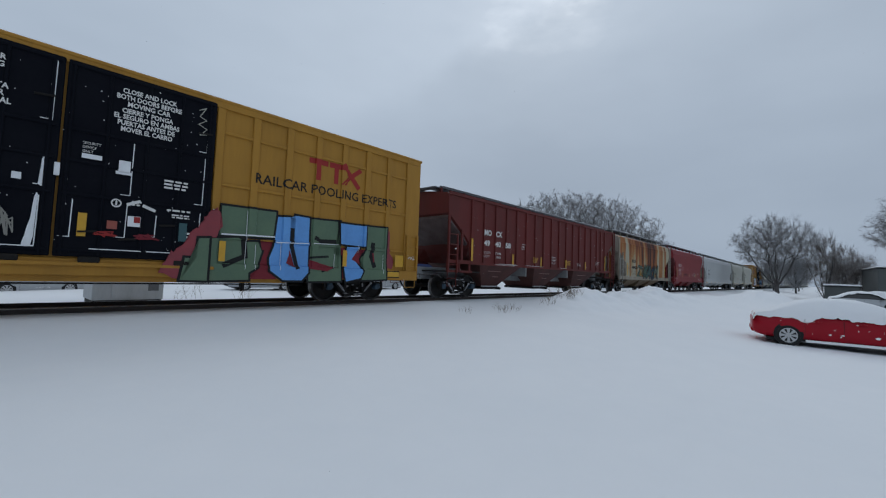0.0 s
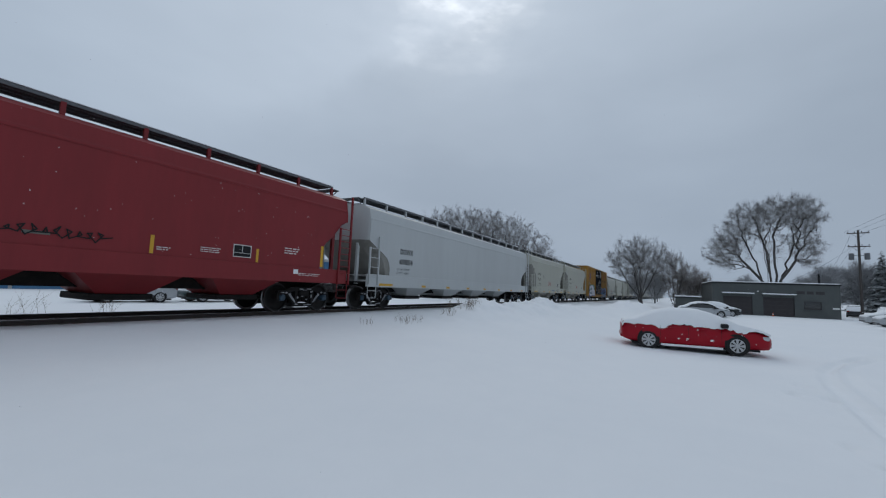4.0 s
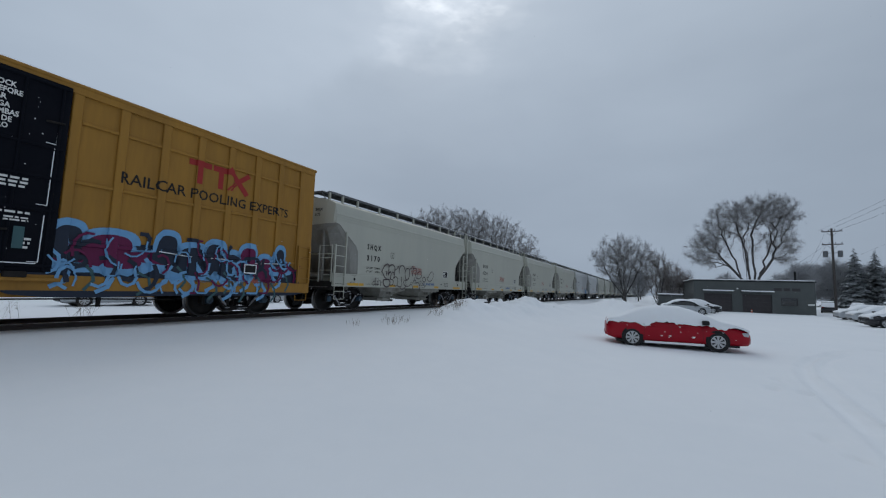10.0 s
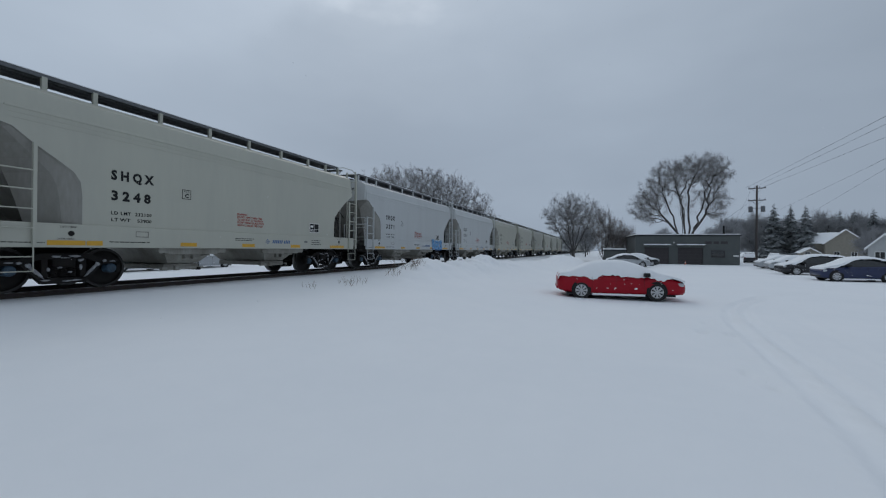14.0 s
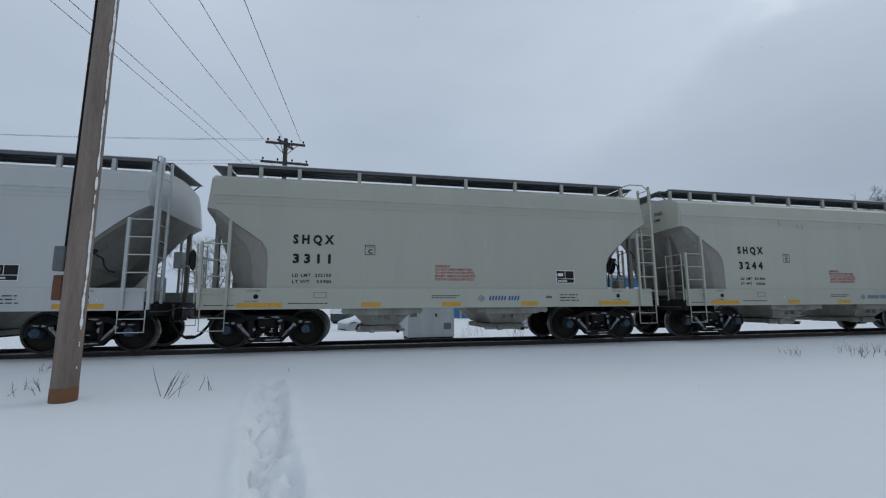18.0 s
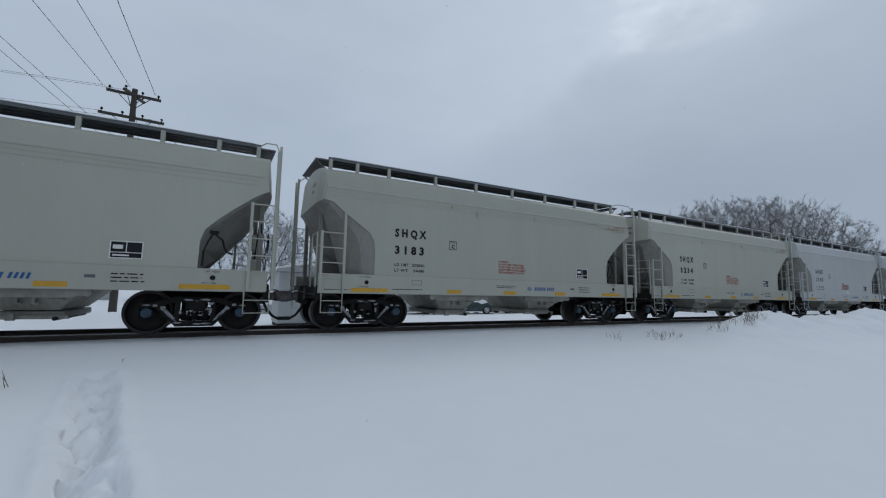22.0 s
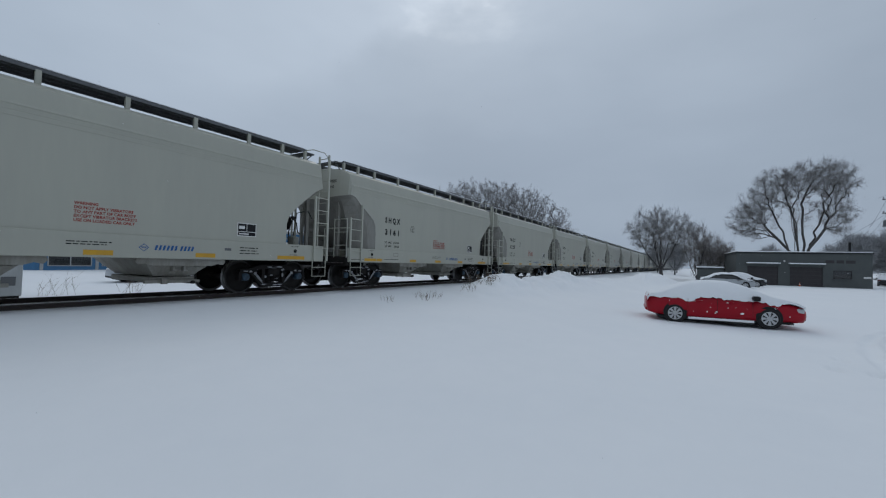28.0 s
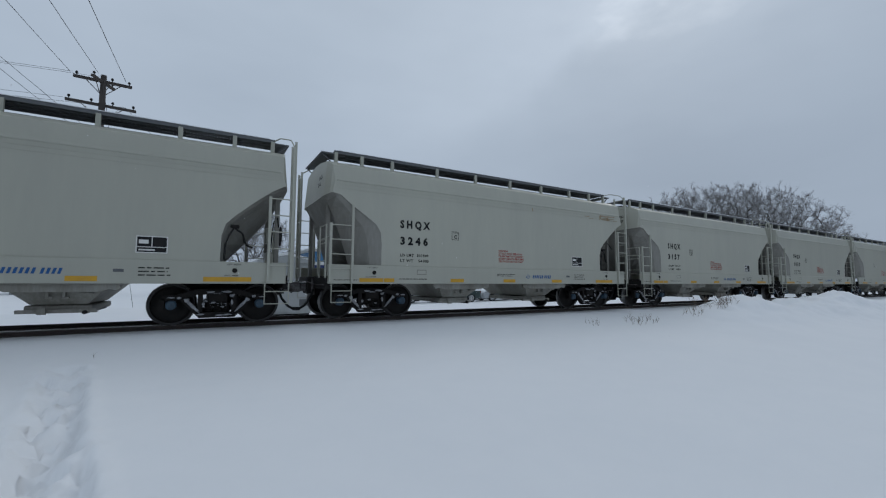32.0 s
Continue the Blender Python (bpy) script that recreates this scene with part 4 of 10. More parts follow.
# ---- the cars that differ ----
def rust_paint():
    """Cream paint under orange rust that has run down from the roof in streaks."""
    m = bpy.data.materials.new("cream_paint_with_rust_runs")
    m.use_nodes = True
    nt = m.node_tree
    b = nt.nodes["Principled BSDF"]
    b.inputs["Roughness"].default_value = 0.65
    b.inputs["Specular IOR Level"].default_value = 0.3
    co = nt.nodes.new("ShaderNodeTexCoord")
    total = None
    for scale, stretch, detail, gain in ((1.7, 0.05, 3, 1.45), (7.0, 0.04, 3, 0.70), (0.42, 0.6, 2, 0.75), (26.0, 0.25, 3, 0.22)):
        mp = nt.nodes.new("ShaderNodeMapping")
        mp.inputs["Scale"].default_value = (1, 0.2, stretch)
        nt.links.new(co.outputs["Object"], mp.inputs[0])
        n = nt.nodes.new("ShaderNodeTexNoise")
        n.inputs["Scale"].default_value, n.inputs["Detail"].default_value = scale, detail
        nt.links.new(mp.outputs[0], n.inputs["Vector"])
        a = nt.nodes.new("ShaderNodeMath")
        a.operation = "MULTIPLY_ADD"
        a.inputs[1].default_value = gain
        a.inputs[2].default_value = -gain * 0.5
        nt.links.new(n.outputs["Fac"], a.inputs[0])
        if total:
            t = nt.nodes.new("ShaderNodeMath")
            nt.links.new(total, t.inputs[0])
            nt.links.new(a.outputs[0], t.inputs[1])
            total = t.outputs[0]
        else:
            total = a.outputs[0]
    sp = nt.nodes.new("ShaderNodeSeparateXYZ")
    nt.links.new(co.outputs["Object"], sp.inputs[0])
    ab = nt.nodes.new("ShaderNodeMath")
    ab.operation = "ABSOLUTE"
    sh = nt.nodes.new("ShaderNodeMath")
    sh.inputs[1].default_value = -0.4
    nt.links.new(sp.outputs[0], sh.inputs[0])
    nt.links.new(sh.outputs[0], ab.inputs[0])
    for src, lo, hi, a0, a1 in ((sp.outputs[2], 1.3, 3.7, -0.05, 0.12), (ab.outputs[0], 1.6, 5.8, 0.17, -0.12)):
        mr = nt.nodes.new("ShaderNodeMapRange")
        mr.inputs["From Min"].default_value, mr.inputs["From Max"].default_value = lo, hi
        mr.inputs["To Min"].default_value, mr.inputs["To Max"].default_value = a0, a1
        nt.links.new(src, mr.inputs[0])
        t = nt.nodes.new("ShaderNodeMath")
        nt.links.new(total, t.inputs[0])
        nt.links.new(mr.outputs[0], t.inputs[1])
        total = t.outputs[0]
    t = nt.nodes.new("ShaderNodeMath")
    t.inputs[1].default_value = 0.455
    nt.links.new(total, t.inputs[0])
    rp = nt.nodes.new("ShaderNodeValToRGB")
    e = rp.color_ramp.elements
    e[0].position, e[0].color = 0.36, (0.36, 0.335, 0.25, 1)
    e[1].position, e[1].color = 0.88, (0.045, 0.013, 0.008, 1)
    for p, c in ((0.46, (0.34, 0.265, 0.14, 1)), (0.52, (0.33, 0.175, 0.06, 1)), (0.60, (0.31, 0.105, 0.023, 1)), (0.74, (0.20, 0.052, 0.015, 1))):
        k = e.new(p)
        k.color = c
    nt.links.new(t.outputs[0], rp.inputs[0])
    nt.links.new(rp.outputs[0], b.inputs["Base Color"])
    return m


RUSTY = rust_paint()
STAIN = mat("thin_rust_stain", (0.30, 0.20, 0.10), 0.7, dark=(0.36, 0.34, 0.28), scale=4, amount=0.9, streak=0.6)
SLOPE = mat("snow_dusted_slope_sheet", (0.11, 0.08, 0.08), 0.6, dark=(0.05, 0.028, 0.028), scale=2, amount=0.8)
CREAMPOST = mat("dirty_cream_steel", (0.33, 0.30, 0.24), 0.7, dark=(0.16, 0.10, 0.06), scale=2.5, amount=0.7, streak=0.5)
RUSTEND = mat("rust_stained_end_sheet", (0.36, 0.33, 0.28), 0.7, dark=(0.12, 0.075, 0.05), scale=1.6, amount=0.85, streak=0.5)
BELLY = mat("dirty_underbelly_paint", (0.17, 0.12, 0.065), 0.7, dark=(0.085, 0.04, 0.018), scale=1.6, amount=0.85, streak=0.6)
G_RED = plain("dark_red_spray_paint", (0.20, 0.02, 0.03), 0.5)
G_ORANGE = mat("orange_red_spray_paint", (0.33, 0.082, 0.055), 0.5, dark=(0.24, 0.055, 0.045), scale=1.6, amount=0.8)
G_TAUPE = mat("taupe_spray_paint", (0.14, 0.13, 0.11), 0.5, dark=(0.07, 0.10, 0.09), scale=1.5, amount=0.7)
G_WHITE = mat("white_spray_paint", (0.66, 0.66, 0.72), 0.5, dark=(0.45, 0.45, 0.62), scale=2.5, amount=0.7)
G_TEAL = mat("teal_spray_paint", (0.025, 0.085, 0.078), 0.5, dark=(0.10, 0.14, 0.12), scale=1.2, amount=0.5, spec=0.25)
G_BROWNINK = plain("dark_brown_spray_paint", (0.075, 0.052, 0.058), 0.5)
G_DUSKTEAL = plain("dusky_teal_spray_paint", (0.05, 0.11, 0.12), 0.5)
LOGORED = plain("bright_red_logo_paint", (0.33, 0.028, 0.025), 0.5)
G_COBALT = plain("cobalt_spray_paint", (0.035, 0.075, 0.36), 0.5)
G_CHALK = mat("chalk_white_spray_paint", (0.66, 0.66, 0.70), 0.5, dark=(0.50, 0.50, 0.60), scale=2.0, amount=0.5)
G_SCARLET = plain("scarlet_logo_paint", (0.42, 0.025, 0.02), 0.5)
G_JADE = mat("jade_green_spray_paint", (0.02, 0.17, 0.10), 0.5, dark=(0.02, 0.12, 0.09), scale=1.4, amount=0.6)
G_EMERALD = mat("faded_emerald_spray_paint", (0.025, 0.10, 0.065), 0.5, dark=(0.12, 0.10, 0.05), scale=1.3, amount=0.8, streak=0.6)
G_MOSS = mat("rust_stained_olive_spray_paint", (0.13, 0.12, 0.05), 0.5, dark=(0.16, 0.07, 0.02), scale=1.3, amount=0.8, streak=0.6)
G_NAVY = plain("navy_spray_paint", (0.018, 0.026, 0.045), 0.5)
G_PURPLE = plain("plum_spray_paint", (0.13, 0.012, 0.06), 0.5)
G_PALESAGE = plain("pale_sage_spray_paint", (0.24, 0.30, 0.26), 0.5)
G_SKY = plain("sky_blue_spray_paint", (0.16, 0.36, 0.60), 0.5)
SNOWEDGE = plain("wind_blown_snow", (0.82, 0.84, 0.86), 0.8)


def splash(car, pts, y, material, name="graffiti", grow=1.0, label="", steps=5, rough=0.0):
    """A flat painted shape with a rounded outline through a few corner points."""
    n = len(pts)
    out = []
    for i in range(n):
        p0, p1, p2, p3 = (Vector(pts[(i + k - 1) % n]) for k in range(4))
        for j in range(steps):
            t = j / steps
            out.append(0.5 * ((2 * p1) + (p2 - p0) * t + (2 * p0 - 5 * p1 + 4 * p2 - p3) * t * t + (3 * p1 - p0 - 3 * p2 + p3) * t ** 3))
    rnd = random.Random(len(out) + int(abs(out[0].x) * 100))
    out = [p + Vector((rnd.gauss(0, rough), rnd.gauss(0, rough))) for p in out]
    c = sum(out, Vector((0, 0))) / len(out)
    bm = bmesh.new()
    f = bm.faces.new([bm.verts.new((c.x + (p.x - c.x) * grow, y, c.y + (p.y - c.y) * grow)) for p in out])
    bmesh.ops.triangulate(bm, faces=[f])
    return part(name, bm, material, car, label)


def stroke(bm, pts, w, y):
    """A painted line of a given width through points in x and z."""
    for a, b in zip(pts, pts[1:]):
        y -= 0.0006
        a, b = Vector(a), Vector(b)
        d = (b - a).normalized()
        q = Vector((-d.y, d.x)) * w / 2
        e = d * w * 0.4
        bm.faces.new([bm.verts.new((p.x, y, p.y)) for p in (a - q - e, b - q + e, b + q + e, a + q - e)])
    return bm


def rounded(pts, n=4):
    """A smooth line through a few points."""
    out = []
    for i in range(len(pts) - 1):
        p0, p1, p2, p3 = (Vector(pts[max(0, min(len(pts) - 1, i + o))]) for o in (-1, 0, 1, 2))
        for j in range(n):
            f = j / n
            out.append(0.5 * (2 * p1 + (p2 - p0) * f + (2 * p0 - 5 * p1 + 4 * p2 - p3) * f * f + (3 * p1 - p0 - 3 * p2 + p3) * f ** 3))
    return out + [Vector(pts[-1])]


def wild_letters(car, word, x0, x1, z0, z1, y, fills, edge, bold=0.05, seed=1, shade=None):
    """Fat sprayed letters, each with an outline behind it."""
    rnd = random.Random(seed)
    n = len(word)
    w = (x1 - x0) / n
    for i, ch in enumerate(word):
        h = (z1 - z0) * rnd.uniform(0.9, 1.05)
        xx = x0 + i * w
        lean = rnd.uniform(-7, 7)
        zz = z0 + rnd.uniform(-0.04, 0.06)
        size = h / 0.72
        if edge:
            lettering(ch, size, xx - 0.03, zz - 0.03, y, edge, car, width=w * 1.06, bold=bold * 1.9, lean=lean).name = "graffiti_outline"
        if shade:
            lettering(ch, size, xx + 0.07, zz - 0.08, y + 0.002, shade, car, width=w * 1.06, bold=bold * 2.2, lean=lean).name = "graffiti_shadow"
        lettering(ch, size, xx, zz, y - 0.003, fills[i % len(fills)], car, width=w * 0.96, bold=bold, lean=lean).name = "graffiti_letter"


GLYPHS = {  # strokes in a unit box
    "K": [[(0.1, 0), (0.2, 1)], [(0.2, 0.4), (0.95, 1.0)], [(0.35, 0.5), (0.9, -0.05), (1.2, 0.1)]],
    "A": [[(0.0, 0), (0.45, 1.0), (0.6, 1.0)], [(0.55, 1.0), (0.95, 0.0)], [(0.1, 0.32), (0.85, 0.36)]],
    "O": [[(0.5, 1.0), (0.1, 0.7), (0.12, 0.25), (0.5, 0.0), (0.9, 0.25), (0.88, 0.72), (0.45, 1.0)]],
    "M": [[(0.0, 0), (0.1, 0.95)], [(0.1, 0.95), (0.5, 0.35)], [(0.5, 0.35), (0.9, 1.05)], [(0.9, 1.05), (1.0, 0.0), (1.25, -0.1)]],
    "Z": [[(0.0, 0.95), (0.9, 0.9)], [(0.9, 0.9), (0.1, 0.1)], [(0.1, 0.08), (1.1, 0.0)]],
    "S": [[(0.95, 0.95), (0.3, 1.0), (0.1, 0.7), (0.8, 0.4), (0.75, 0.08), (-0.1, 0.0)]],
    "B": [[(0.1, 0), (0.12, 1)], [(0.12, 1), (0.8, 0.85), (0.75, 0.6), (0.15, 0.5)], [(0.15, 0.5), (0.95, 0.38), (0.85, 0.05), (0.1, 0.0)]],
    "N": [[(0.05, 0), (0.1, 1)], [(0.1, 1), (0.85, 0.02)], [(0.85, 0.02), (0.95, 1.1)]],
    "E": [[(0.9, 1.0), (0.15, 0.92), (0.08, 0.05), (1.0, 0.0)], [(0.12, 0.5), (0.75, 0.52)]],
}


def wildstyle(car, word, x0, x1, z0, z1, y, fills, edge, w=0.2, rim=0.07, seed=1, shade=None, upper=None, lean=0.12):
    """Interlocked sprayed letters: slanted blades with a rim behind them."""
    rnd = random.Random(seed)
    cell = (x1 - x0) / len(word)
    h = z1 - z0
    mid = z0 + h * 0.52
    layer = 0.0

    def bent(p, i, q):
        px = x0 + (i + 0.02 + p[0] * 0.92) * cell + lean * p[1] * h + q[0]
        return (px, z0 + h * (0.02 + p[1] * 0.94) + q[1] + 0.05 * math.sin(px * 2.3 + seed))
    for i, ch in enumerate(word):
        q = (rnd.uniform(-0.03, 0.03) * cell, rnd.uniform(-0.06, 0.06) * h)
        lines = [[bent(p, i, q) for p in ln] for ln in GLYPHS[ch]]
        for k, (mm, grow, dy, off) in enumerate(((shade, rim * 1.5, 0.003, (0.05, -0.05)), (edge, rim * 2, 0.0, (0, 0)), (fills[i % len(fills)], 0.0, -0.003, (0, 0)))):
            if mm is None:
                continue
            lo, hi = bmesh.new(), bmesh.new()
            for ln in lines:
                for a, b in zip(ln, ln[1:]):
                    tgt = hi if (upper and k == 2 and (a[1] + b[1]) / 2 > mid) else lo
                    layer += 0.0004
                    stroke(tgt, [(a[0] + off[0], a[1] + off[1]), (b[0] + off[0], b[1] + off[1])], w + grow, y + dy * 3 - layer)
            nm = ("graffiti_shadow", "graffiti_outline", "graffiti_letter")[k]
            if len(lo.verts):
                tagged(part(nm, lo, mm, car), kind="stuff")
            else:
                lo.free()
            if len(hi.verts):
                tagged(part(nm, hi, upper, car), kind="stuff")
            else:
                hi.free()


def block_letter(car, pts, y, fill, rim=0.085, name="graffiti_letter", lines=(), edge=None):
    """A fat sprayed letter with a white rim and thin white inner lines."""
    bm = stroke(bmesh.new(), list(pts) + [pts[0]], rim, y)
    tagged(part("graffiti_outline", bm, edge or G_WHITE, car), kind="stuff")
    bm = bmesh.new()
    f = bm.faces.new([bm.verts.new((x, y - 0.010, z)) for x, z in pts])
    bmesh.ops.triangulate(bm, faces=[f])
    part(name, bm, fill, car)
    if lines:
        bm = bmesh.new()
        for ln in lines:
            stroke(bm, ln, 0.045, y - 0.012)
        tagged(part("graffiti_inner_line", bm, G_WHITE, car), kind="stuff")


def five_star(x, z, r, turn=0.0):
    return [(x + (r if k % 2 == 0 else r * 0.42) * math.sin(turn + k * math.pi / 5), z + (r if k % 2 == 0 else r * 0.42) * math.cos(turn + k * math.pi / 5)) for k in range(10)]


BOX_POSTS = (2.78, 3.62, 4.50, 5.36, 6.21, 7.06, 7.90)
BOX_LEDGES = (1.63, 2.87, 4.10)


def sheet_depth(x, z):
    """How far the boxcar's side sheet lies behind the faces of its posts."""
    e = 1e-4
    if z < 1.0 + e or z > 4.66 - e or abs(x) < 2.87 + e or abs(x) > 8.66 - e or any(abs(abs(x) - p) < 0.09 + e for p in BOX_POSTS):
        return 0.0
    return 0.012 if any(abs(z - q) < 0.035 + e for q in BOX_LEDGES) else 0.053


def press_paint(car):
    """Press what is painted on the side into the panels between posts and ledges."""
    cuts = [((sg * (p + d), 0, 0), (1, 0, 0)) for p in BOX_POSTS for d in (-0.115, -0.09, 0.09, 0.115) for sg in (-1, 1)]
    cuts += [((sg * d, 0, 0), (1, 0, 0)) for d in (8.635, 8.66) for sg in (-1, 1)]
    cuts += [((0, 0, q + d), (0, 0, 1)) for q in BOX_LEDGES for d in (-0.05, -0.035, 0.035, 0.05)] + [((0, 0, 1.0), (0, 0, 1)), ((0, 0, 1.025), (0, 0, 1))]
    for ob in [o for o in car.children if o.type == "MESH" and o.name.split(".")[0] in ("graffiti", "graffiti_letter", "graffiti_outline", "graffiti_notch", "graffiti_swirl", "lettering", "logo_shape", "scribble", "stencil_patch", "plate_mark")]:
        me = ob.data.copy()
        me.transform(ob.matrix_basis)
        xs, zs = [v.co.x for v in me.vertices], [v.co.z for v in me.vertices]
        if -2.7 < min(xs) and max(xs) < 2.7:
            continue
        bm = bmesh.new()
        bm.from_mesh(me)
        for co, no in cuts:
            k = 0 if no[0] else 2
            if min((xs, xs, zs)[k]) < co[k] < max((xs, xs, zs)[k]):
                bmesh.ops.bisect_plane(bm, geom=bm.verts[:] + bm.edges[:] + bm.faces[:], plane_co=co, plane_no=no)
        for v in bm.verts:
            v.co.y += sheet_depth(v.co.x, v.co.z)
        bm.to_mesh(me)
        bm.free()
        ob.data, ob.matrix_basis = me, Matrix()


def plug_door(car, a, b, s):
    """One black plug door with pressed frames, lock bars, handles and a carriage below."""
    ya, yb = (-1.645, -1.565) if s < 0 else (1.565, 1.645)
    d = part("plug_door", B(a, b, ya, yb, 1.03, 4.72, bevel=0.02), DOORBLACK, car, "black steel plug door")
    if s > 0:
        return d
    for z in (1.15, 2.20, 2.83, 3.42, 4.64):
        part("door_rib", B(a + 0.04, b - 0.04, ya - 0.03, ya, z - 0.03, z + 0.03, bevel=0.01), DOORBLACK, d)
    for k in (0.02, 0.24, 0.50, 0.74, 0.96):
        x = a + 0.04 + (b - a - 0.08) * k
        part("lock_bar", tube(bmesh.new(), (x, ya - 0.008, 1.05), (x, ya - 0.008, 4.68), 0.026, 8), DOORBLACK, d)
    for k, z in ((0.12, 1.5), (0.36, 1.4), (0.62, 1.75), (0.86, 3.9)):
        x = a + (b - a) * k
        part("door_handle", tube(bmesh.new(), (x, ya - 0.05, z), (x + 0.28, ya - 0.05, z + 0.03), 0.02, 6), STEEL, d)
    for k in (0.2, 0.8):
        x = a + (b - a) * k
        part("door_carriage", B(x - 0.16, x + 0.16, -1.70, -1.60, 0.92, 1.04, bevel=0.02), STEEL, d)
    return d


def boxcar(label, paint):
    car = thing("boxcar", label, "railcar", group="freight train")
    hw = 1.545
    part("body", B(-9.44, 9.28, -hw, hw, 0.95, 4.80), paint, car)
    part("roof", B(-9.50, 9.34, -1.62, 1.62, 4.795, 4.875, bevel=0.02), paint, car, "ochre roof edge dusted with snow")
    part("roof_snow", B(-9.36, 9.2, -1.5, 1.5, 4.876, 4.93, bevel=0.02), SNOWCAP, car, "thin snow on the roof")
    for s in (-1, 1):
        y0, y1 = (-1.60, -hw + 0.002) if s < 0 else (hw - 0.002, 1.60)
        part("side_sill", B(-9.44, 9.28, min(s * 1.40, s * 1.615), max(s * 1.40, s * 1.615), 0.68, 1.0, bevel=0.015), paint, car)
        part("lower_sill", B(-4.6, 4.6, min(s * 1.36, s * 1.5), max(s * 1.36, s * 1.5), 0.56, 0.69), paint, car)
        part("top_rail", B(-9.44, 9.28, y0, y1, 4.66, 4.80), paint, car)
        part("door_track", B(-2.8, 2.8, min(s * 1.61, s * 1.69), max(s * 1.61, s * 1.69), 0.86, 0.93, bevel=0.01), paint, car)
        for x in BOX_POSTS:
            for e in (-1, 1):
                part("side_post", B(e * x - 0.09, e * x + 0.09, y0, y1, 1.0, 4.66, bevel=0.014), paint, car)
        for e in (-1, 1):
            far = 9.285 if e > 0 else 9.445
            part("corner_post", B(min(e * 8.66, e * far), max(e * 8.66, e * far), y0 - 0.003 * (s < 0), y1 + 0.003 * (s > 0), 1.0, 4.66, bevel=0.014), paint, car)
        if s > 0:
            for a, b in ((-2.66, 0.06), (0.10, 2.66)):
                plug_door(car, a, b, s)
            continue
        edges = BOX_POSTS + (8.75,)
        for z in BOX_LEDGES:
            for e in (-1, 1):
                for p, q in zip(edges, edges[1:]):
                    part("side_ledge", B(min(e * (p + 0.09), e * (q - 0.09)), max(e * (p + 0.09), e * (q - 0.09)), -1.588, -hw, z - 0.035, z + 0.035, bevel=0.01), paint, car)
        left, right = plug_door(car, -2.66, 0.06, s), plug_door(car, 0.10, 2.66, s)
        for d, marks in ((right, ((2.50, 3.50, 4.60), (2.47, 2.30, 3.36), (2.44, 1.22, 2.10), (1.16, 2.30, 3.36), (1.12, 1.45, 2.1), (1.62, 1.5, 1.95), (0.30, 1.4, 2.1))),
                         (left, ((-0.06, 3.50, 4.60), (-0.08, 2.30, 3.36), (-0.15, 1.20, 2.10), (-1.30, 2.45, 3.30), (-2.45, 1.2, 1.7), (-1.34, 1.5, 2.1)))):
            bm = bmesh.new()
            for x, z0, z1 in marks:
                stroke(bm, [(x, z0), (x + 0.01, z1)], 0.016, -1.652)
                stroke(bm, [(x - 0.15, z0), (x, z0)], 0.014, -1.654)
            a = marks[0][0]
            stroke(bm, [(a - 1.9, 1.19), (a - 1.1, 1.19)], 0.018, -1.677)
            stroke(bm, [(a - 1.0, 1.19), (a - 0.1, 1.19)], 0.018, -1.677)
            rk = random.Random(int(a * 50) + 9)
            for q in range(46):
                x, z = rk.uniform(a - 2.4, a), rk.uniform(1.15, 4.5)
                w = rk.uniform(0.004, 0.010)
                bm.faces.new([bm.verts.new((x + w * u, -1.648, z + w * v)) for u, v in ((-1, -0.8), (1, -1), (0.9, 0.8), (-0.6, 1))])
            tagged(part("caught_snow", bm, SNOWEDGE, d, "snow caught on the door's ribs"), kind="stuff")
        splash(left, [(-0.30, 1.20), (-0.26, 1.50), (-0.20, 2.05), (-0.16, 2.1), (-0.17, 1.5), (-0.18, 1.22)], -1.651, SNOWEDGE, name="caught_snow", steps=3, rough=0.01)
        splash(left, [(-0.16, 2.32), (-0.14, 2.75), (-0.10, 2.8), (-0.10, 2.32)], -1.651, SNOWEDGE, name="caught_snow", steps=3, rough=0.008)
        part("latch_plate", B(0.02, 0.10, -1.68, -1.645, 2.50, 2.74, bevel=0.01), SNOWEDGE, left, "snow-covered latch plate")
    y = -1.684
    for i, w in enumerate(("CLOSE AND LOCK", "BOTH DOORS BEFORE", "MOVING CAR")):
        lettering(w, 0.135, 0.82 + (0.09, 0, 0.18)[i], 4.35 - i * 0.13, y, WHITE, car, width=(0.94, 1.12, 0.74)[i], bold=0.004)
    for i, w in enumerate(("CIERRE Y PONGA", "EL SEGURO EN AMBAS", "PUERTAS ANTES DE", "MOVER EL CARRO")):
        lettering(w, 0.135, 0.80 + (0.12, 0, 0.06, 0.12)[i], 3.95 - i * 0.125, y, WHITE, car, width=(0.88, 1.12, 0.98, 0.88)[i], bold=0.004)
    for i, w in enumerate(("CLOSE THIS DOOR", "BEFORE CLOSING", "MAIN DOOR", "CIERRE ESTA PUERTA", "ANTES DE CERRAR", "LA PUERTA PRINCIPAL")):
        lettering(w, 0.135, -1.75 + (0.06, 0.08, 0.2, 0, 0.1, 0)[i], 4.35 - i * 0.13 - (i > 2) * 0.1, y, WHITE, car, width=(1.0, 0.96, 0.7, 1.12, 0.98, 1.16)[i], bold=0.004)
    for i, w in enumerate(("SECURITY", "DEVICE", "ONLY")):
        lettering(w, 0.075, 0.38, 3.17 - i * 0.08, y, WHITE, car, width=(0.27, 0.2, 0.16)[i])
    bm = bmesh.new()
    bars(bm, 1.72, 2.16, 2.52, 2.74, y, 3, 6)
    bars(bm, 1.80, 2.24, 2.05, 2.12, y, 1, 7)
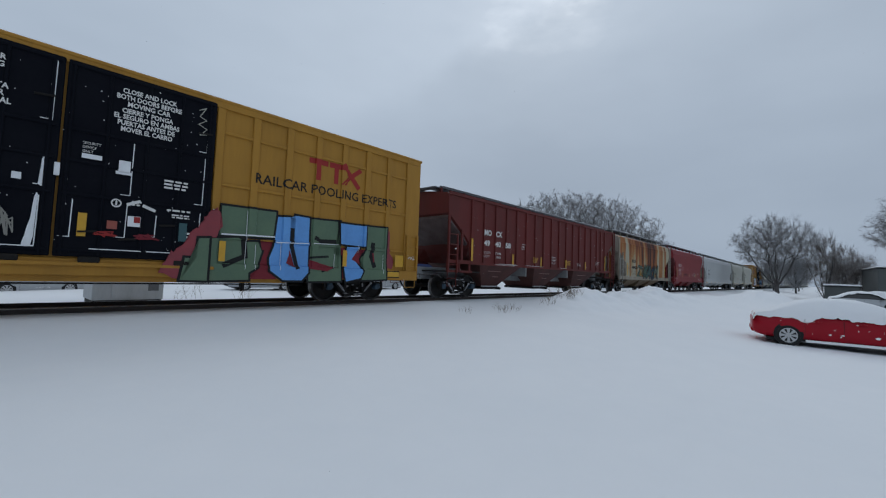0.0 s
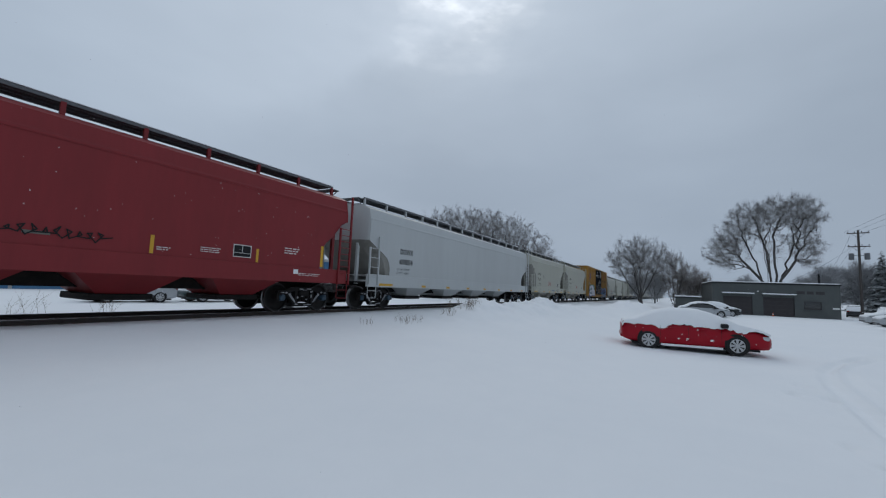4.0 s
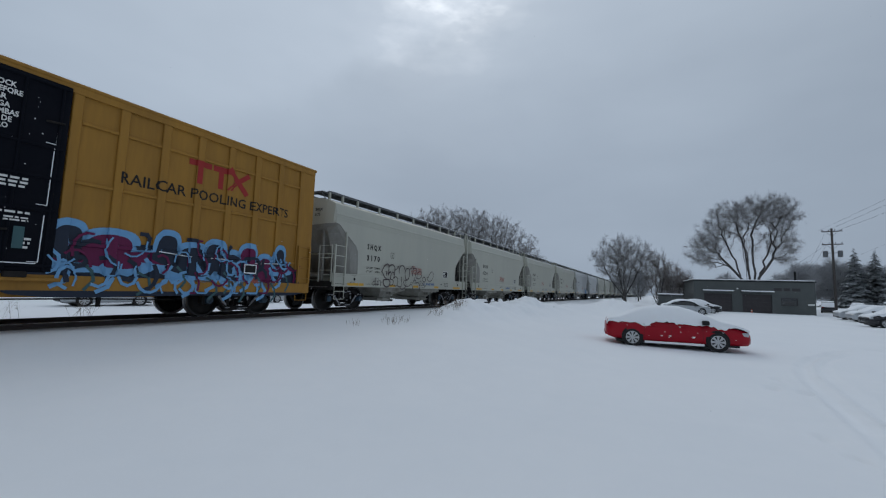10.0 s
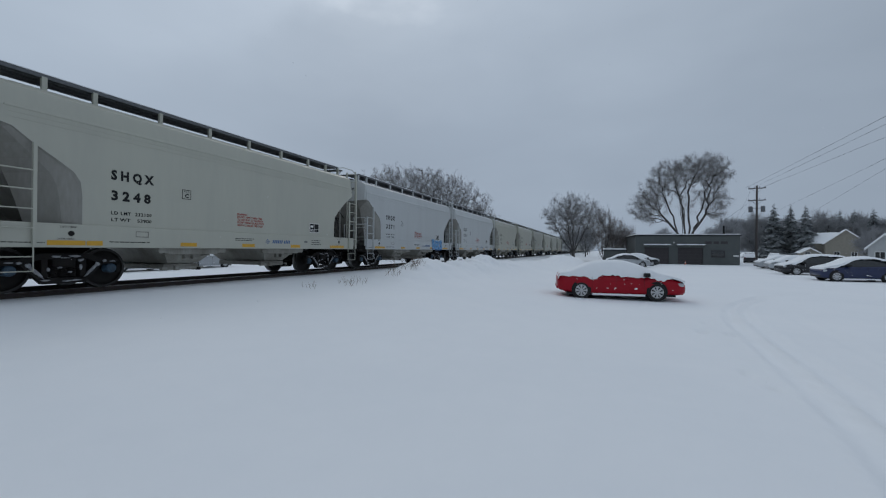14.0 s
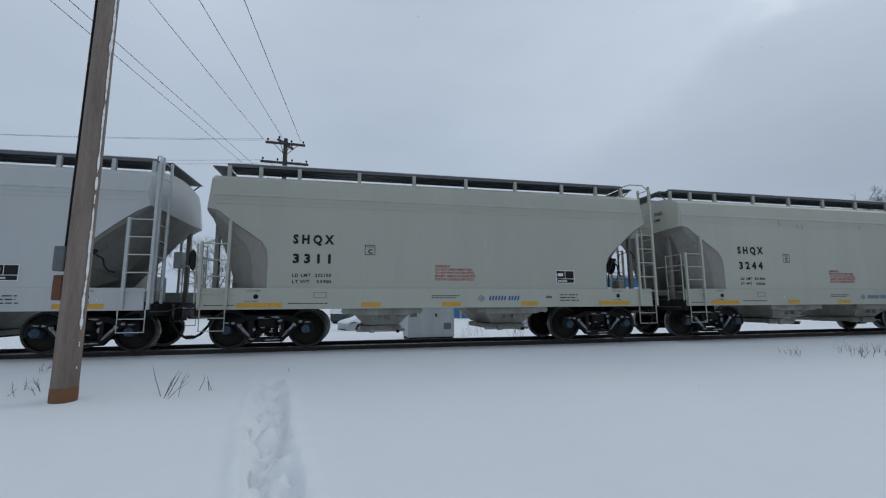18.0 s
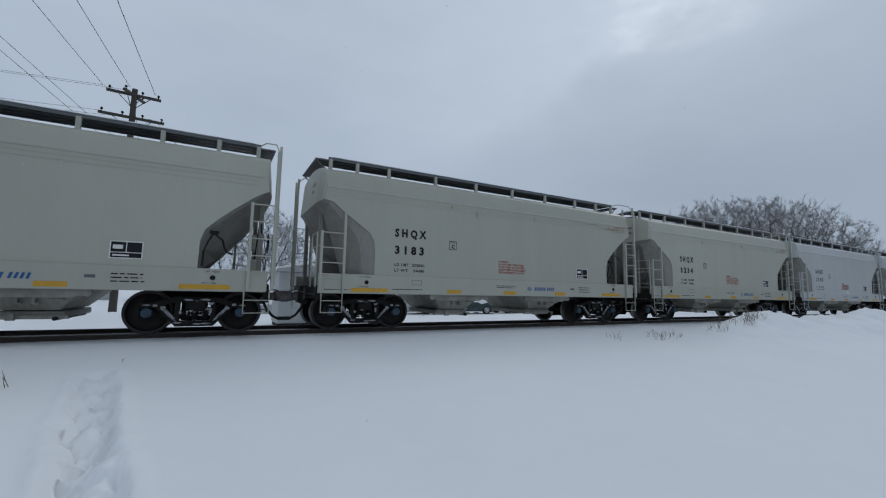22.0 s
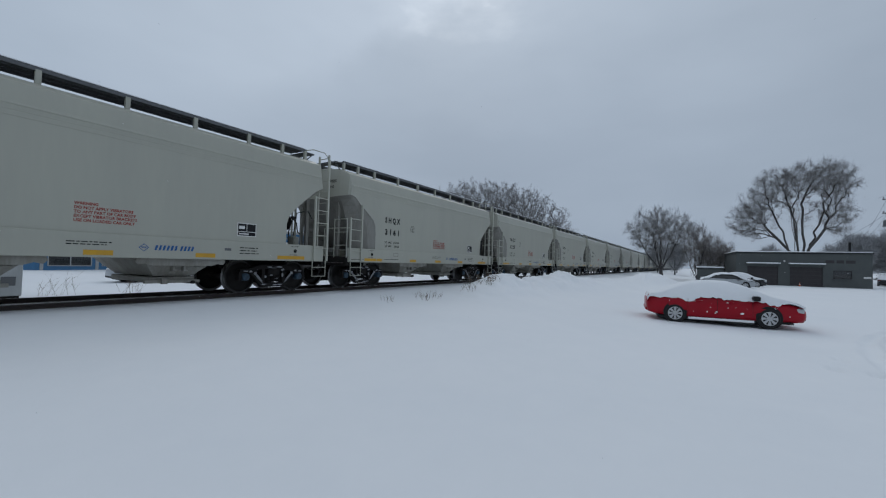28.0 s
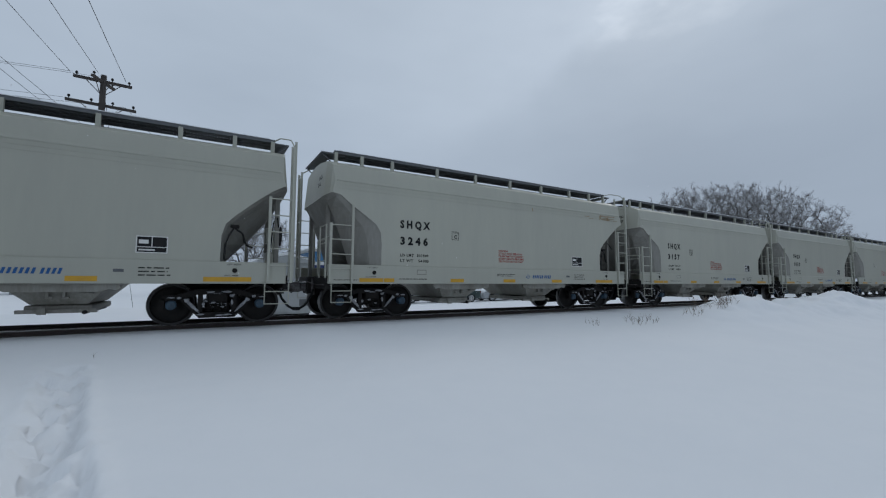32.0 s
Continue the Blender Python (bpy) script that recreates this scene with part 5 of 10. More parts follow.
    bars(bm, 1.90, 2.24, 1.92, 2.02, y, 2, 8)
    bars(bm, 1.20, 1.36, 2.08, 2.2, y, 2, 9)
    bars(bm, 2.05, 2.30, 1.42, 1.65, y, 3, 10)
    tagged(part("small_lettering", bm, WHITE, car, "tiny rows of white lettering on the doors"), kind="stuff")
    for a, mm, nm in (((0.38, 0.68, 2.90, 2.99), SNOWEDGE, "placard"), ((0.94, 1.13, 2.74, 2.98), SNOWEDGE, "placard"), ((0.90, 1.15, 2.70, 2.76), SNOWEDGE, "placard"), ((0.40, 0.53, 1.42, 1.86), REFLECT, "reflector"),
                      ((0.83, 0.99, 1.60, 1.76), G_ORANGE, "placard"), ((1.15, 1.36, 1.68, 1.89), SNOWEDGE, "placard"), ((1.25, 1.355, 1.76, 1.885), LOGORED, "placard"), ((2.05, 2.2, 1.45, 1.85), G_DUSKTEAL, "placard"),
                      ((-2.02, -1.80, 1.72, 1.90), G_ORANGE, "placard"), ((-1.62, -1.38, 1.78, 1.98), SNOWEDGE, "placard"), ((-1.50, -1.40, 1.79, 1.85), LOGORED, "placard"), ((-0.50, -0.38, 2.34, 2.46), SNOWEDGE, "placard")):
        part(nm, plate(bmesh.new(), *a, y - 0.001 - 0.002 * (mm is LOGORED)), mm, car)
    ring = bmesh.new()
    for k in range(16):
        t0, t1 = k * math.pi / 8, (k + 1) * math.pi / 8
        ring.faces.new([ring.verts.new((0.95 + r * math.cos(t), y, 2.12 + r * math.sin(t))) for r, t in ((0.085, t0), (0.085, t1), (0.06, t1), (0.06, t0))])
    plate(ring, 0.935, 0.965, 2.07, 2.17, y)
    part("round_mark", ring, WHITE, car, "round white door mark")
    # small sprayed tags along the foot of the doors
    rt = random.Random(31)
    for x0, x1, z0, z1, mm in ((-1.15, -0.75, 1.62, 1.82, G_JADE), (-1.2, -0.68, 1.28, 1.52, LOGORED), (-0.62, -0.42, 1.3, 1.85, SHADEGREY), (-2.1, -1.7, 1.42, 1.62, GRATE), (0.60, 1.05, 1.42, 1.55, LOGORED), (1.25, 1.75, 1.4, 1.56, G_RED)):
        pts = [(rt.uniform(x0, x1), rt.uniform(z0, z1)) for q in range(14)]
        tagged(part("scribble", stroke(bmesh.new(), pts, 0.02, y - 0.002), mm, car), kind="stuff")
    arrows = bmesh.new()
    for x in (-1.5, -1.2, 1.22, 1.48):
        stroke(arrows, [(x - 0.08, 2.12), (x + 0.1, 2.2 if x in (-1.5, 1.22) else 2.05)], 0.06, y - 0.001)
    bars(arrows, -2.5, -1.85, 2.10, 2.24, y - 0.001, 2, 14)
    bars(arrows, -2.55, -2.2, 1.45, 1.68, y - 0.001, 3, 15)
    tagged(part("small_lettering", arrows, WHITE, car), kind="stuff")
    for x, z0, z1 in ((-8.9, 1.1, 1.5), (-4.1, 1.1, 1.5)):
        part("reflector", plate(bmesh.new(), x - 0.055, x + 0.055, z0, z1, -1.609), REFLECT, car, "yellow reflective strip")
    part("placard_rim", plate(bmesh.new(), -8.66, -8.09, 0.88, 1.09, -1.620), BLACK, car)
    part("placard", plate(bmesh.new(), -8.63, -8.12, 0.91, 1.06, -1.624), REFLECT, car)
    # slogan and the red mark over it
    lettering("RAILCAR POOLING EXPERTS", 0.36, 3.62, 3.05, -1.604, BLACK, car, width=4.62, bold=0.004, label="dark slogan in thin capitals")
    z0, z1 = 3.44, 4.04
    for a in ((5.08, 5.67, z1 - 0.15, z1), (5.28, 5.42, z0, z1 - 0.15), (5.72, 6.24, z1 - 0.15, z1), (5.88, 6.02, z0, z1 - 0.15)):
        part("logo_shape", plate(bmesh.new(), *a, -1.606), LOGORED, car, "red block logo shape")
    part("logo_shape", stroke(bmesh.new(), [(6.20, z1 - 0.02), (6.72, z0 + 0.03)], 0.15, -1.606), LOGORED, car, "red crossed logo shape")
    bm = stroke(bmesh.new(), [(6.48, z0 + 0.32), (6.76, z1 - 0.06)], 0.13, -1.607)
    stroke(bm, [(6.14, z0 + 0.03), (6.36, z0 + 0.26)], 0.05, -1.608)
    stroke(bm, [(6.24, z0 + 0.03), (6.44, z0 + 0.26)], 0.05, -1.608)
    part("logo_shape", bm, LOGORED, car, "red crossed logo shape")
    # road crossing mark and words at the other end
    for lines, mm, lb in ((([(-7.62, 3.97), (-7.20, 3.76), (-7.04, 3.64), (-6.99, 3.50), (-7.08, 3.36), (-7.60, 3.14)], [(-6.60, 3.96), (-6.92, 3.70)], [(-6.98, 3.40), (-6.66, 3.06)]), BLUEINK, "blue arms of the crossing mark"),
                          (([(-7.66, 3.74), (-7.26, 3.54), (-7.68, 3.40)], [(-6.53, 3.80), (-6.82, 3.55), (-6.53, 3.24)]), G_SCARLET, "red arms of the crossing mark")):
        for pts in lines:
            part("logo_shape", stroke(bmesh.new(), pts, 0.15, -1.606 - (0.004 if mm is G_SCARLET else 0.0)), mm, car, lb)
    for w, x, z, wd in (("next", -8.63, 3.54, 0.54), ("load", -8.63, 3.30, 0.54), ("any", -6.09, 3.52, 0.44), ("road", -6.10, 3.31, 0.55)):
        lettering(w, 0.24, x, z, -1.604, BLACK, car, width=wd, bold=0.010)
    for s in (-1, 1):
        truck(car, s * 7.10)
        coupler(car, 10.1, s)
        bm = B(min(s * 9.2, s * 9.5), max(s * 9.2, s * 9.5), -0.3, 0.3, 0.66, 1.1)
        part("draft_sill", bm, STEEL, car)
        ladder(car, s * 9.18, s * 8.72, -1.66, 1.0, 2.2, 4, paint, first=1.15)
        ladder(car, s * 9.18, s * 8.72, 1.66, 1.0, 2.2, 4, paint, first=1.15)
        step(car, s * 8.72, s * 9.18, -1.6, 0.45, 0.95, paint)
        for z in (1.6, 2.3, 3.0, 3.7, 4.3):
            part("end_corrugation", B(s * 9.30 - 0.04 - 0.16 * (s < 0), s * 9.30 + 0.04 - 0.16 * (s < 0), -1.4, 1.4, z - 0.08, z + 0.08, bevel=0.025), paint, car)
    bm = bmesh.new()
    path_tube(bm, [(-6.0, -1.1, 0.5), (-3.2, -1.3, 0.52), (3.2, -1.3, 0.52), (5.3, -1.1, 0.48)], 0.018)
    part("brake_rod", bm, STEEL, car, "thin brake rod under the floor")
    for x in (-3.6, 3.6):
        part("rod_bracket", B(x - 0.03, x + 0.03, -1.34, -1.26, 0.35, 0.7), STEEL, car)
    part("center_sill", B(-9.3, 9.3, -0.24, 0.24, 0.70, 0.96), STEEL, car)
    return car


def ribbed_hopper():
    """The dark maroon three-bay hopper with outside posts."""
    car = thing("covered_hopper", "dark maroon rib-sided three-bay covered hopper railcar", "railcar", group="freight train")
    side = [(-8.05, None), (-8.02, 3.28), (-7.86, 3.14), (-7.4, 2.78), (-7.0, 2.46), (-6.78, 2.24), (-6.74, 2.0), (-6.72, 1.7), (-6.70, 1.42)]
    mid = [(-8.06, None), (-8.03, 3.28), (-7.92, 3.18), (-7.5, 2.8), (-7.1, 2.44), (-6.8, 2.18), (-6.6, 2.0), (-6.3, 1.72), (-5.95, 1.42)]
    part("body", hopper_body(bmesh.new(), side, mid, (4.0, 4.03, 4.06, 4.12, 4.2, 4.22), 1.54), [MAROON, MAROON], car)
    for s in (-1, 1):
        ya, yb = (-1.60, -1.538) if s < 0 else (1.538, 1.60)
        x = -6.64
        for i in range(17):
            part("side_post", B(x - 0.055, x + 0.055, ya, yb, 1.42, 3.98, bevel=0.012), MAROON, car)
            x += 0.83
        part("top_chord", B(-8.05, 8.05, ya, yb, 3.98, 4.10), MAROON, car)
        part("bottom_chord", B(-6.7, 6.7, ya - 0.01 * (s < 0), yb + 0.01 * (s > 0), 1.36, 1.46), MAROON, car)
        for e in (-1, 1):
            bm = B(min(e * 6.6, e * 8.1), max(e * 6.6, e * 8.1), ya, yb, 1.36, 1.50)
            box(bm, min(e * 6.6, e * 8.1), max(e * 6.6, e * 8.1), ya, yb, 1.02, 1.10)
            for xx in (6.75, 7.4, 8.06):
                box(bm, e * xx - 0.04, e * xx + 0.04, ya, yb, 1.02, 1.50)
            part("end_sill", bm, MAROON, car)
            for xx, zt in ((7.25, 2.7), (8.02, 3.3)):
                part("end_post", B(e * xx - 0.05, e * xx + 0.05, ya, yb, 1.5, zt), MAROON, car)
        ladder(car, -s * 8.1, -s * 7.6, s * 1.65, 1.0, 4.1, 8, MAROON, z1b=2.6, first=1.3)
        ladder(car, s * 8.1, s * 7.6, s * 1.65, 1.0, 2.5, 4, MAROON, first=1.3)
        step(car, -s * 7.6, -s * 8.1, s * 1.62, 0.5, 1.0, MAROON)
        step(car, s * 7.6, s * 8.1, s * 1.62, 0.5, 1.0, MAROON)
    for e in (-1, 1):
        bm = bmesh.new()
        q = [(e * 8.0, 3.2), (e * 6.72, 2.2), (e * 6.72, 2.12), (e * 8.0, 3.1)]
        prism(bm, q, -1.45, 1.45)
        part("slope_sheet", bm, SLOPE, car, "grey snow-dusted slope sheet")
        truck(car, e * 6.78)
        coupler(car, 8.92, e)
        part("end_platform", B(min(e * 6.0, e * 8.1), max(e * 6.0, e * 8.1), -1.5, 1.5, 1.02, 1.08), STEEL, car)
    bm = B(-8.4, 8.4, -0.26, 0.26, 0.72, 1.2)
    for x in (-2.19, 2.19):
        box(bm, x - 0.05, x + 0.05, -1.4, 1.4, 0.95, 1.42)
    part("center_sill", bm, HUTGREY, car, "pale dusty center sill")
    for x in (-4.38, 0, 4.38):
        bay = part("hopper_bay", hopper_bay(bmesh.new(), x, 1.62, 0.55, 1.42, 0.44, 1.52, 0.8), DARKMAROON, car)
        part("outlet_gate", B(x - 0.62, x + 0.62, -0.9, 0.9, 0.33, 0.45, bevel=0.02), STEEL, bay, "rusty outlet gate")
        part("gate_shaft", tube(bmesh.new(), (x + 0.55, -1.05, 0.37), (x + 0.55, 0.9, 0.37), 0.06, 8), STEEL, bay)
        part("gate_snow", B(x - 0.66, x + 0.60, -0.96, -0.88, 0.452, 0.475), SNOWCAP, bay, "thin snow on the gate frame")
        bm = bars(bmesh.new(), x - 0.75, x + 0.35, 1.08, 1.20, -1.32, 2, int(x * 3) + 40, 0.62)
        bars(bm, x - 0.20, x + 0.25, 0.86, 0.92, -1.14, 1, 3, 0.3)
        tagged(part("small_lettering", bm, REDPALE, bay, "faded pale lettering on the bay"), kind="stuff")
    walkways(car, 7.95, 4.335, (-7.9, -6.5, -5.2, -3.9, -2.6, -1.3, 0, 1.3, 2.6, 3.9, 5.2, 6.5, 7.9), GRATE, roof_z=4.12, post_mat=MAROON, bar=0.036)
    hatch_trough(car, 7.4, 4.10, MAROON)
    for x, z0, z1 in ((-6.64, 1.50, 2.40), (-3.66, 1.47, 1.93), (-1.12, 1.47, 1.93), (1.6, 1.47, 1.93), (4.1, 1.47, 1.93), (6.64, 1.5, 2.40)):
        part("reflector", plate(bmesh.new(), x - 0.06, x + 0.06, z0, z1, -1.606), REFLECT, car, "yellow reflective strip")
    y = -1.604
    lettering("MO", 0.33, -5.86, 2.62, y, WHITE, car, width=0.5, bold=0.01, label="white reporting mark")
    lettering("CX", 0.33, -5.02, 2.62, y, WHITE, car, width=0.44, bold=0.01)
    lettering("49", 0.31, -5.86, 2.19, y, WHITE, car, width=0.42, bold=0.01)
    lettering("40", 0.31, -5.06, 2.19, y, WHITE, car, width=0.42, bold=0.01)
    lettering("58", 0.31, -4.30, 2.19, y, WHITE, car, width=0.42, bold=0.01)
    lettering("LD LMT", 0.12, -5.86, 1.86, y, WHITE, car, width=0.46)
    lettering("LT WT", 0.12, -5.86, 1.70, y, WHITE, car, width=0.4)
    lettering("222400", 0.12, -5.06, 1.86, y, WHITE, car, width=0.42)
    lettering("63600", 0.12, -5.0, 1.70, y, WHITE, car, width=0.36)
    for i, w in enumerate(("DO NOT", "HAMMER", "ON CAR")):
        lettering(w, 0.12, -0.02, 1.95 - i * 0.15, y, WHITE, car, width=0.42)
    for x in (-1.90, 1.70):
        bm = bars(bmesh.new(), x, x + 0.48, 1.62, 1.88, y, 5, int(x * 9) + 60, 0.5)
        tagged(part("warning_lettering", bm, REFLECT, car, "small rows of yellow warning lettering"), kind="stuff")
    bm = bmesh.new()
    rk = random.Random(17)
    for i in range(120):
        x, z, w = rk.uniform(-6.6, 6.8), rk.uniform(1.5, 3.9), rk.uniform(0.004, 0.012)
        bm.faces.new([bm.verts.new((x + w * u, -1.543 if abs((x + 6.64) % 0.83 - 0.415) < 0.34 else -1.603, z + w * v)) for u, v in ((-1, -0.8), (1, -1), (0.9, 0.8), (-0.6, 1))])
    stroke(bm, [(-4.7, 1.463), (-3.4, 1.463)], 0.012, -1.612)
    stroke(bm, [(-2.6, 1.463), (-0.9, 1.463)], 0.012, -1.612)
    stroke(bm, [(0.9, 1.463), (1.6, 1.463)], 0.012, -1.612)
    tagged(part("caught_snow", bm, SNOWEDGE, car, "flecks of snow on the side"), kind="stuff")
    bm = bmesh.new()
    bars(bm, -5.0, -3.2, 1.385, 1.435, -1.614, 2, 3, 0.6)
    bars(bm, 5.6, 6.1, 1.8, 2.0, y, 4, 4, 0.65)
    bars(bm, 3.0, 3.5, 1.62, 1.8, y, 3, 7, 0.65)
    for q in ((-2.95, -2.68, 2.2, 2.215), (-2.95, -2.68, 2.445, 2.46), (-2.95, -2.935, 2.2, 2.46), (-2.695, -2.68, 2.2, 2.46)):
        plate(bm, *q, y)
    bars(bm, -2.87, -2.76, 2.27, 2.36, y, 1, 2, 0.3)
    tagged(part("small_lettering", bm, WHITE, car), kind="stuff")
    # the brake end is a little longer than the other: everything past the last bay moves out
    longer = 0.45
    for ob in car.children:
        at = ob.matrix_basis.translation.x
        xs = [at + v.co.x for v in ob.data.vertices]
        if min(xs) > 6.3:
            ob.matrix_basis = pose(longer, 0, 0) @ ob.matrix_basis
        elif max(xs) > 6.3 and ob.data.users == 1:
            for v in ob.data.vertices:
                if at + v.co.x > 6.3:
                    v.co.x += longer
    for s in (-1, 1):
        ya, yb = (-1.60, -1.538) if s < 0 else (1.538, 1.60)
        part("side_post", B(6.39, 6.50, ya, yb, 1.42, 3.98, bevel=0.012), MAROON, car)
        part("end_post", B(8.42, 8.54, ya, yb, 1.0, 4.0), MAROON, car)
        for xx in (8.15, 8.35):
            part("end_post", B(xx - 0.03, xx + 0.03, s * 0.9 - 0.04, s * 0.9 + 0.04, 1.08, 3.2), DARKMAROON, car)
    wh = part("brake_wheel", lathe(bmesh.new(), [(0.22, -0.014), (0.27, 0), (0.22, 0.014), (0.20, 0)], 20, axis="z"), STEEL, car)
    wh.matrix_basis = pose(8.94, -0.42, 2.04, 0, 90, 0)
    for k in range(3):
        part("spoke", tube(bmesh.new(), (8.94, -0.42 + 0.25 * math.cos(k * 1.047), 2.04 + 0.25 * math.sin(k * 1.047)), (8.94, -0.42 - 0.25 * math.cos(k * 1.047), 2.04 - 0.25 * math.sin(k * 1.047)), 0.014, 5), STEEL, wh).matrix_basis = wh.matrix_basis.inverted()
    part("brake_shaft", tube(bmesh.new(), (8.50, -0.42, 2.04), (8.94, -0.42, 2.04), 0.03, 6), STEEL, car)
    part("brake_stand", B(8.46, 8.56, -0.60, -0.24, 1.9, 2.2, bevel=0.02), DARKMAROON, car)
    return car


def rounded_hopper(name_label, half, paint, belly, bays, truck_x, end, side, mid, sill, lad, top=(3.56, 3.64, 3.98, 4.15, 4.25, 4.27), gate_z=0.42, sill_paint=None, end_paint=None, short=0.0):
    """A smooth-sided covered hopper of another length, with its own end outline."""
    car = thing("covered_hopper", name_label, "railcar", group="freight train")
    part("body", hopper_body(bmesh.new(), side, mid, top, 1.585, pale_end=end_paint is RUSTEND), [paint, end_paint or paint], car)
    for s in (-1, 1):
        part("side_sill", B(-half, half, min(s * 1.54, s * 1.625), max(s * 1.54, s * 1.625), sill[0], sill[1], bevel=0.012), sill_paint or paint, car)
        part("roof_seam", B(side[0][0] + 0.05, -side[0][0] - 0.05, min(s * 1.57, s * 1.60), max(s * 1.57, s * 1.60), top[0] - 0.02, top[0] + 0.03), paint, car)
        truck(car, s * truck_x)
        coupler(car, end - (short if s < 0 else 0.0), s)
        e = s
        part("end_platform", B(min(e * (half - 1.5), e * half), max(e * (half - 1.5), e * half), -1.54, 1.54, sill[1] - 0.36, sill[1] - 0.3), STEEL, car)
        for yy in (-0.95, 0.95):
            part("end_post", B(e * (half - 0.12) - 0.06, e * (half - 0.12) + 0.06, yy - 0.05, yy + 0.05, 1.0, 3.1), paint, car)
        y = s * 1.66
        ladder(car, -s * (half + 0.06), -s * (half - 0.46), y, 0.95, 4.15, 8, lad, z1b=2.95, first=1.35)
        ladder(car, s * (half - 0.05), s * (half - 0.6), y, 0.98, 2.45, 4, lad, z1b=2.9, first=1.3)
        step(car, -s * (half - 0.5), -s * half, y, 0.47, 0.95, lad)
        step(car, s * (half - 0.5), s * half, y, 0.47, 0.95, lad)
    part("center_sill", B(-half - 0.1, half + 0.1, -0.26, 0.26, 0.66, 1.06), STEEL, car)
    for x in bays:
        w = (bays[-1] - bays[0]) / max(1, len(bays) - 1) * 0.49
        bay = part("hopper_bay", hopper_bay(bmesh.new(), x, min(1.55, w), 0.5, sill[1] - 0.2, gate_z + 0.1, 1.46, 0.7), belly, car)
        part("outlet_gate", B(x - 0.65, x + 0.65, -0.75, 0.75, gate_z - 0.04, gate_z + 0.11, bevel=0.02), STEEL, bay)
    n = int(half * 2 / 1.45)
    walkways(car, half - 0.3, 4.47, [(-half + 0.35) + i * (2 * half - 0.7) / n for i in range(n + 1)], GRATE, post_mat=lad)
    hatch_trough(car, half - 0.8, 4.22, paint)
    return car


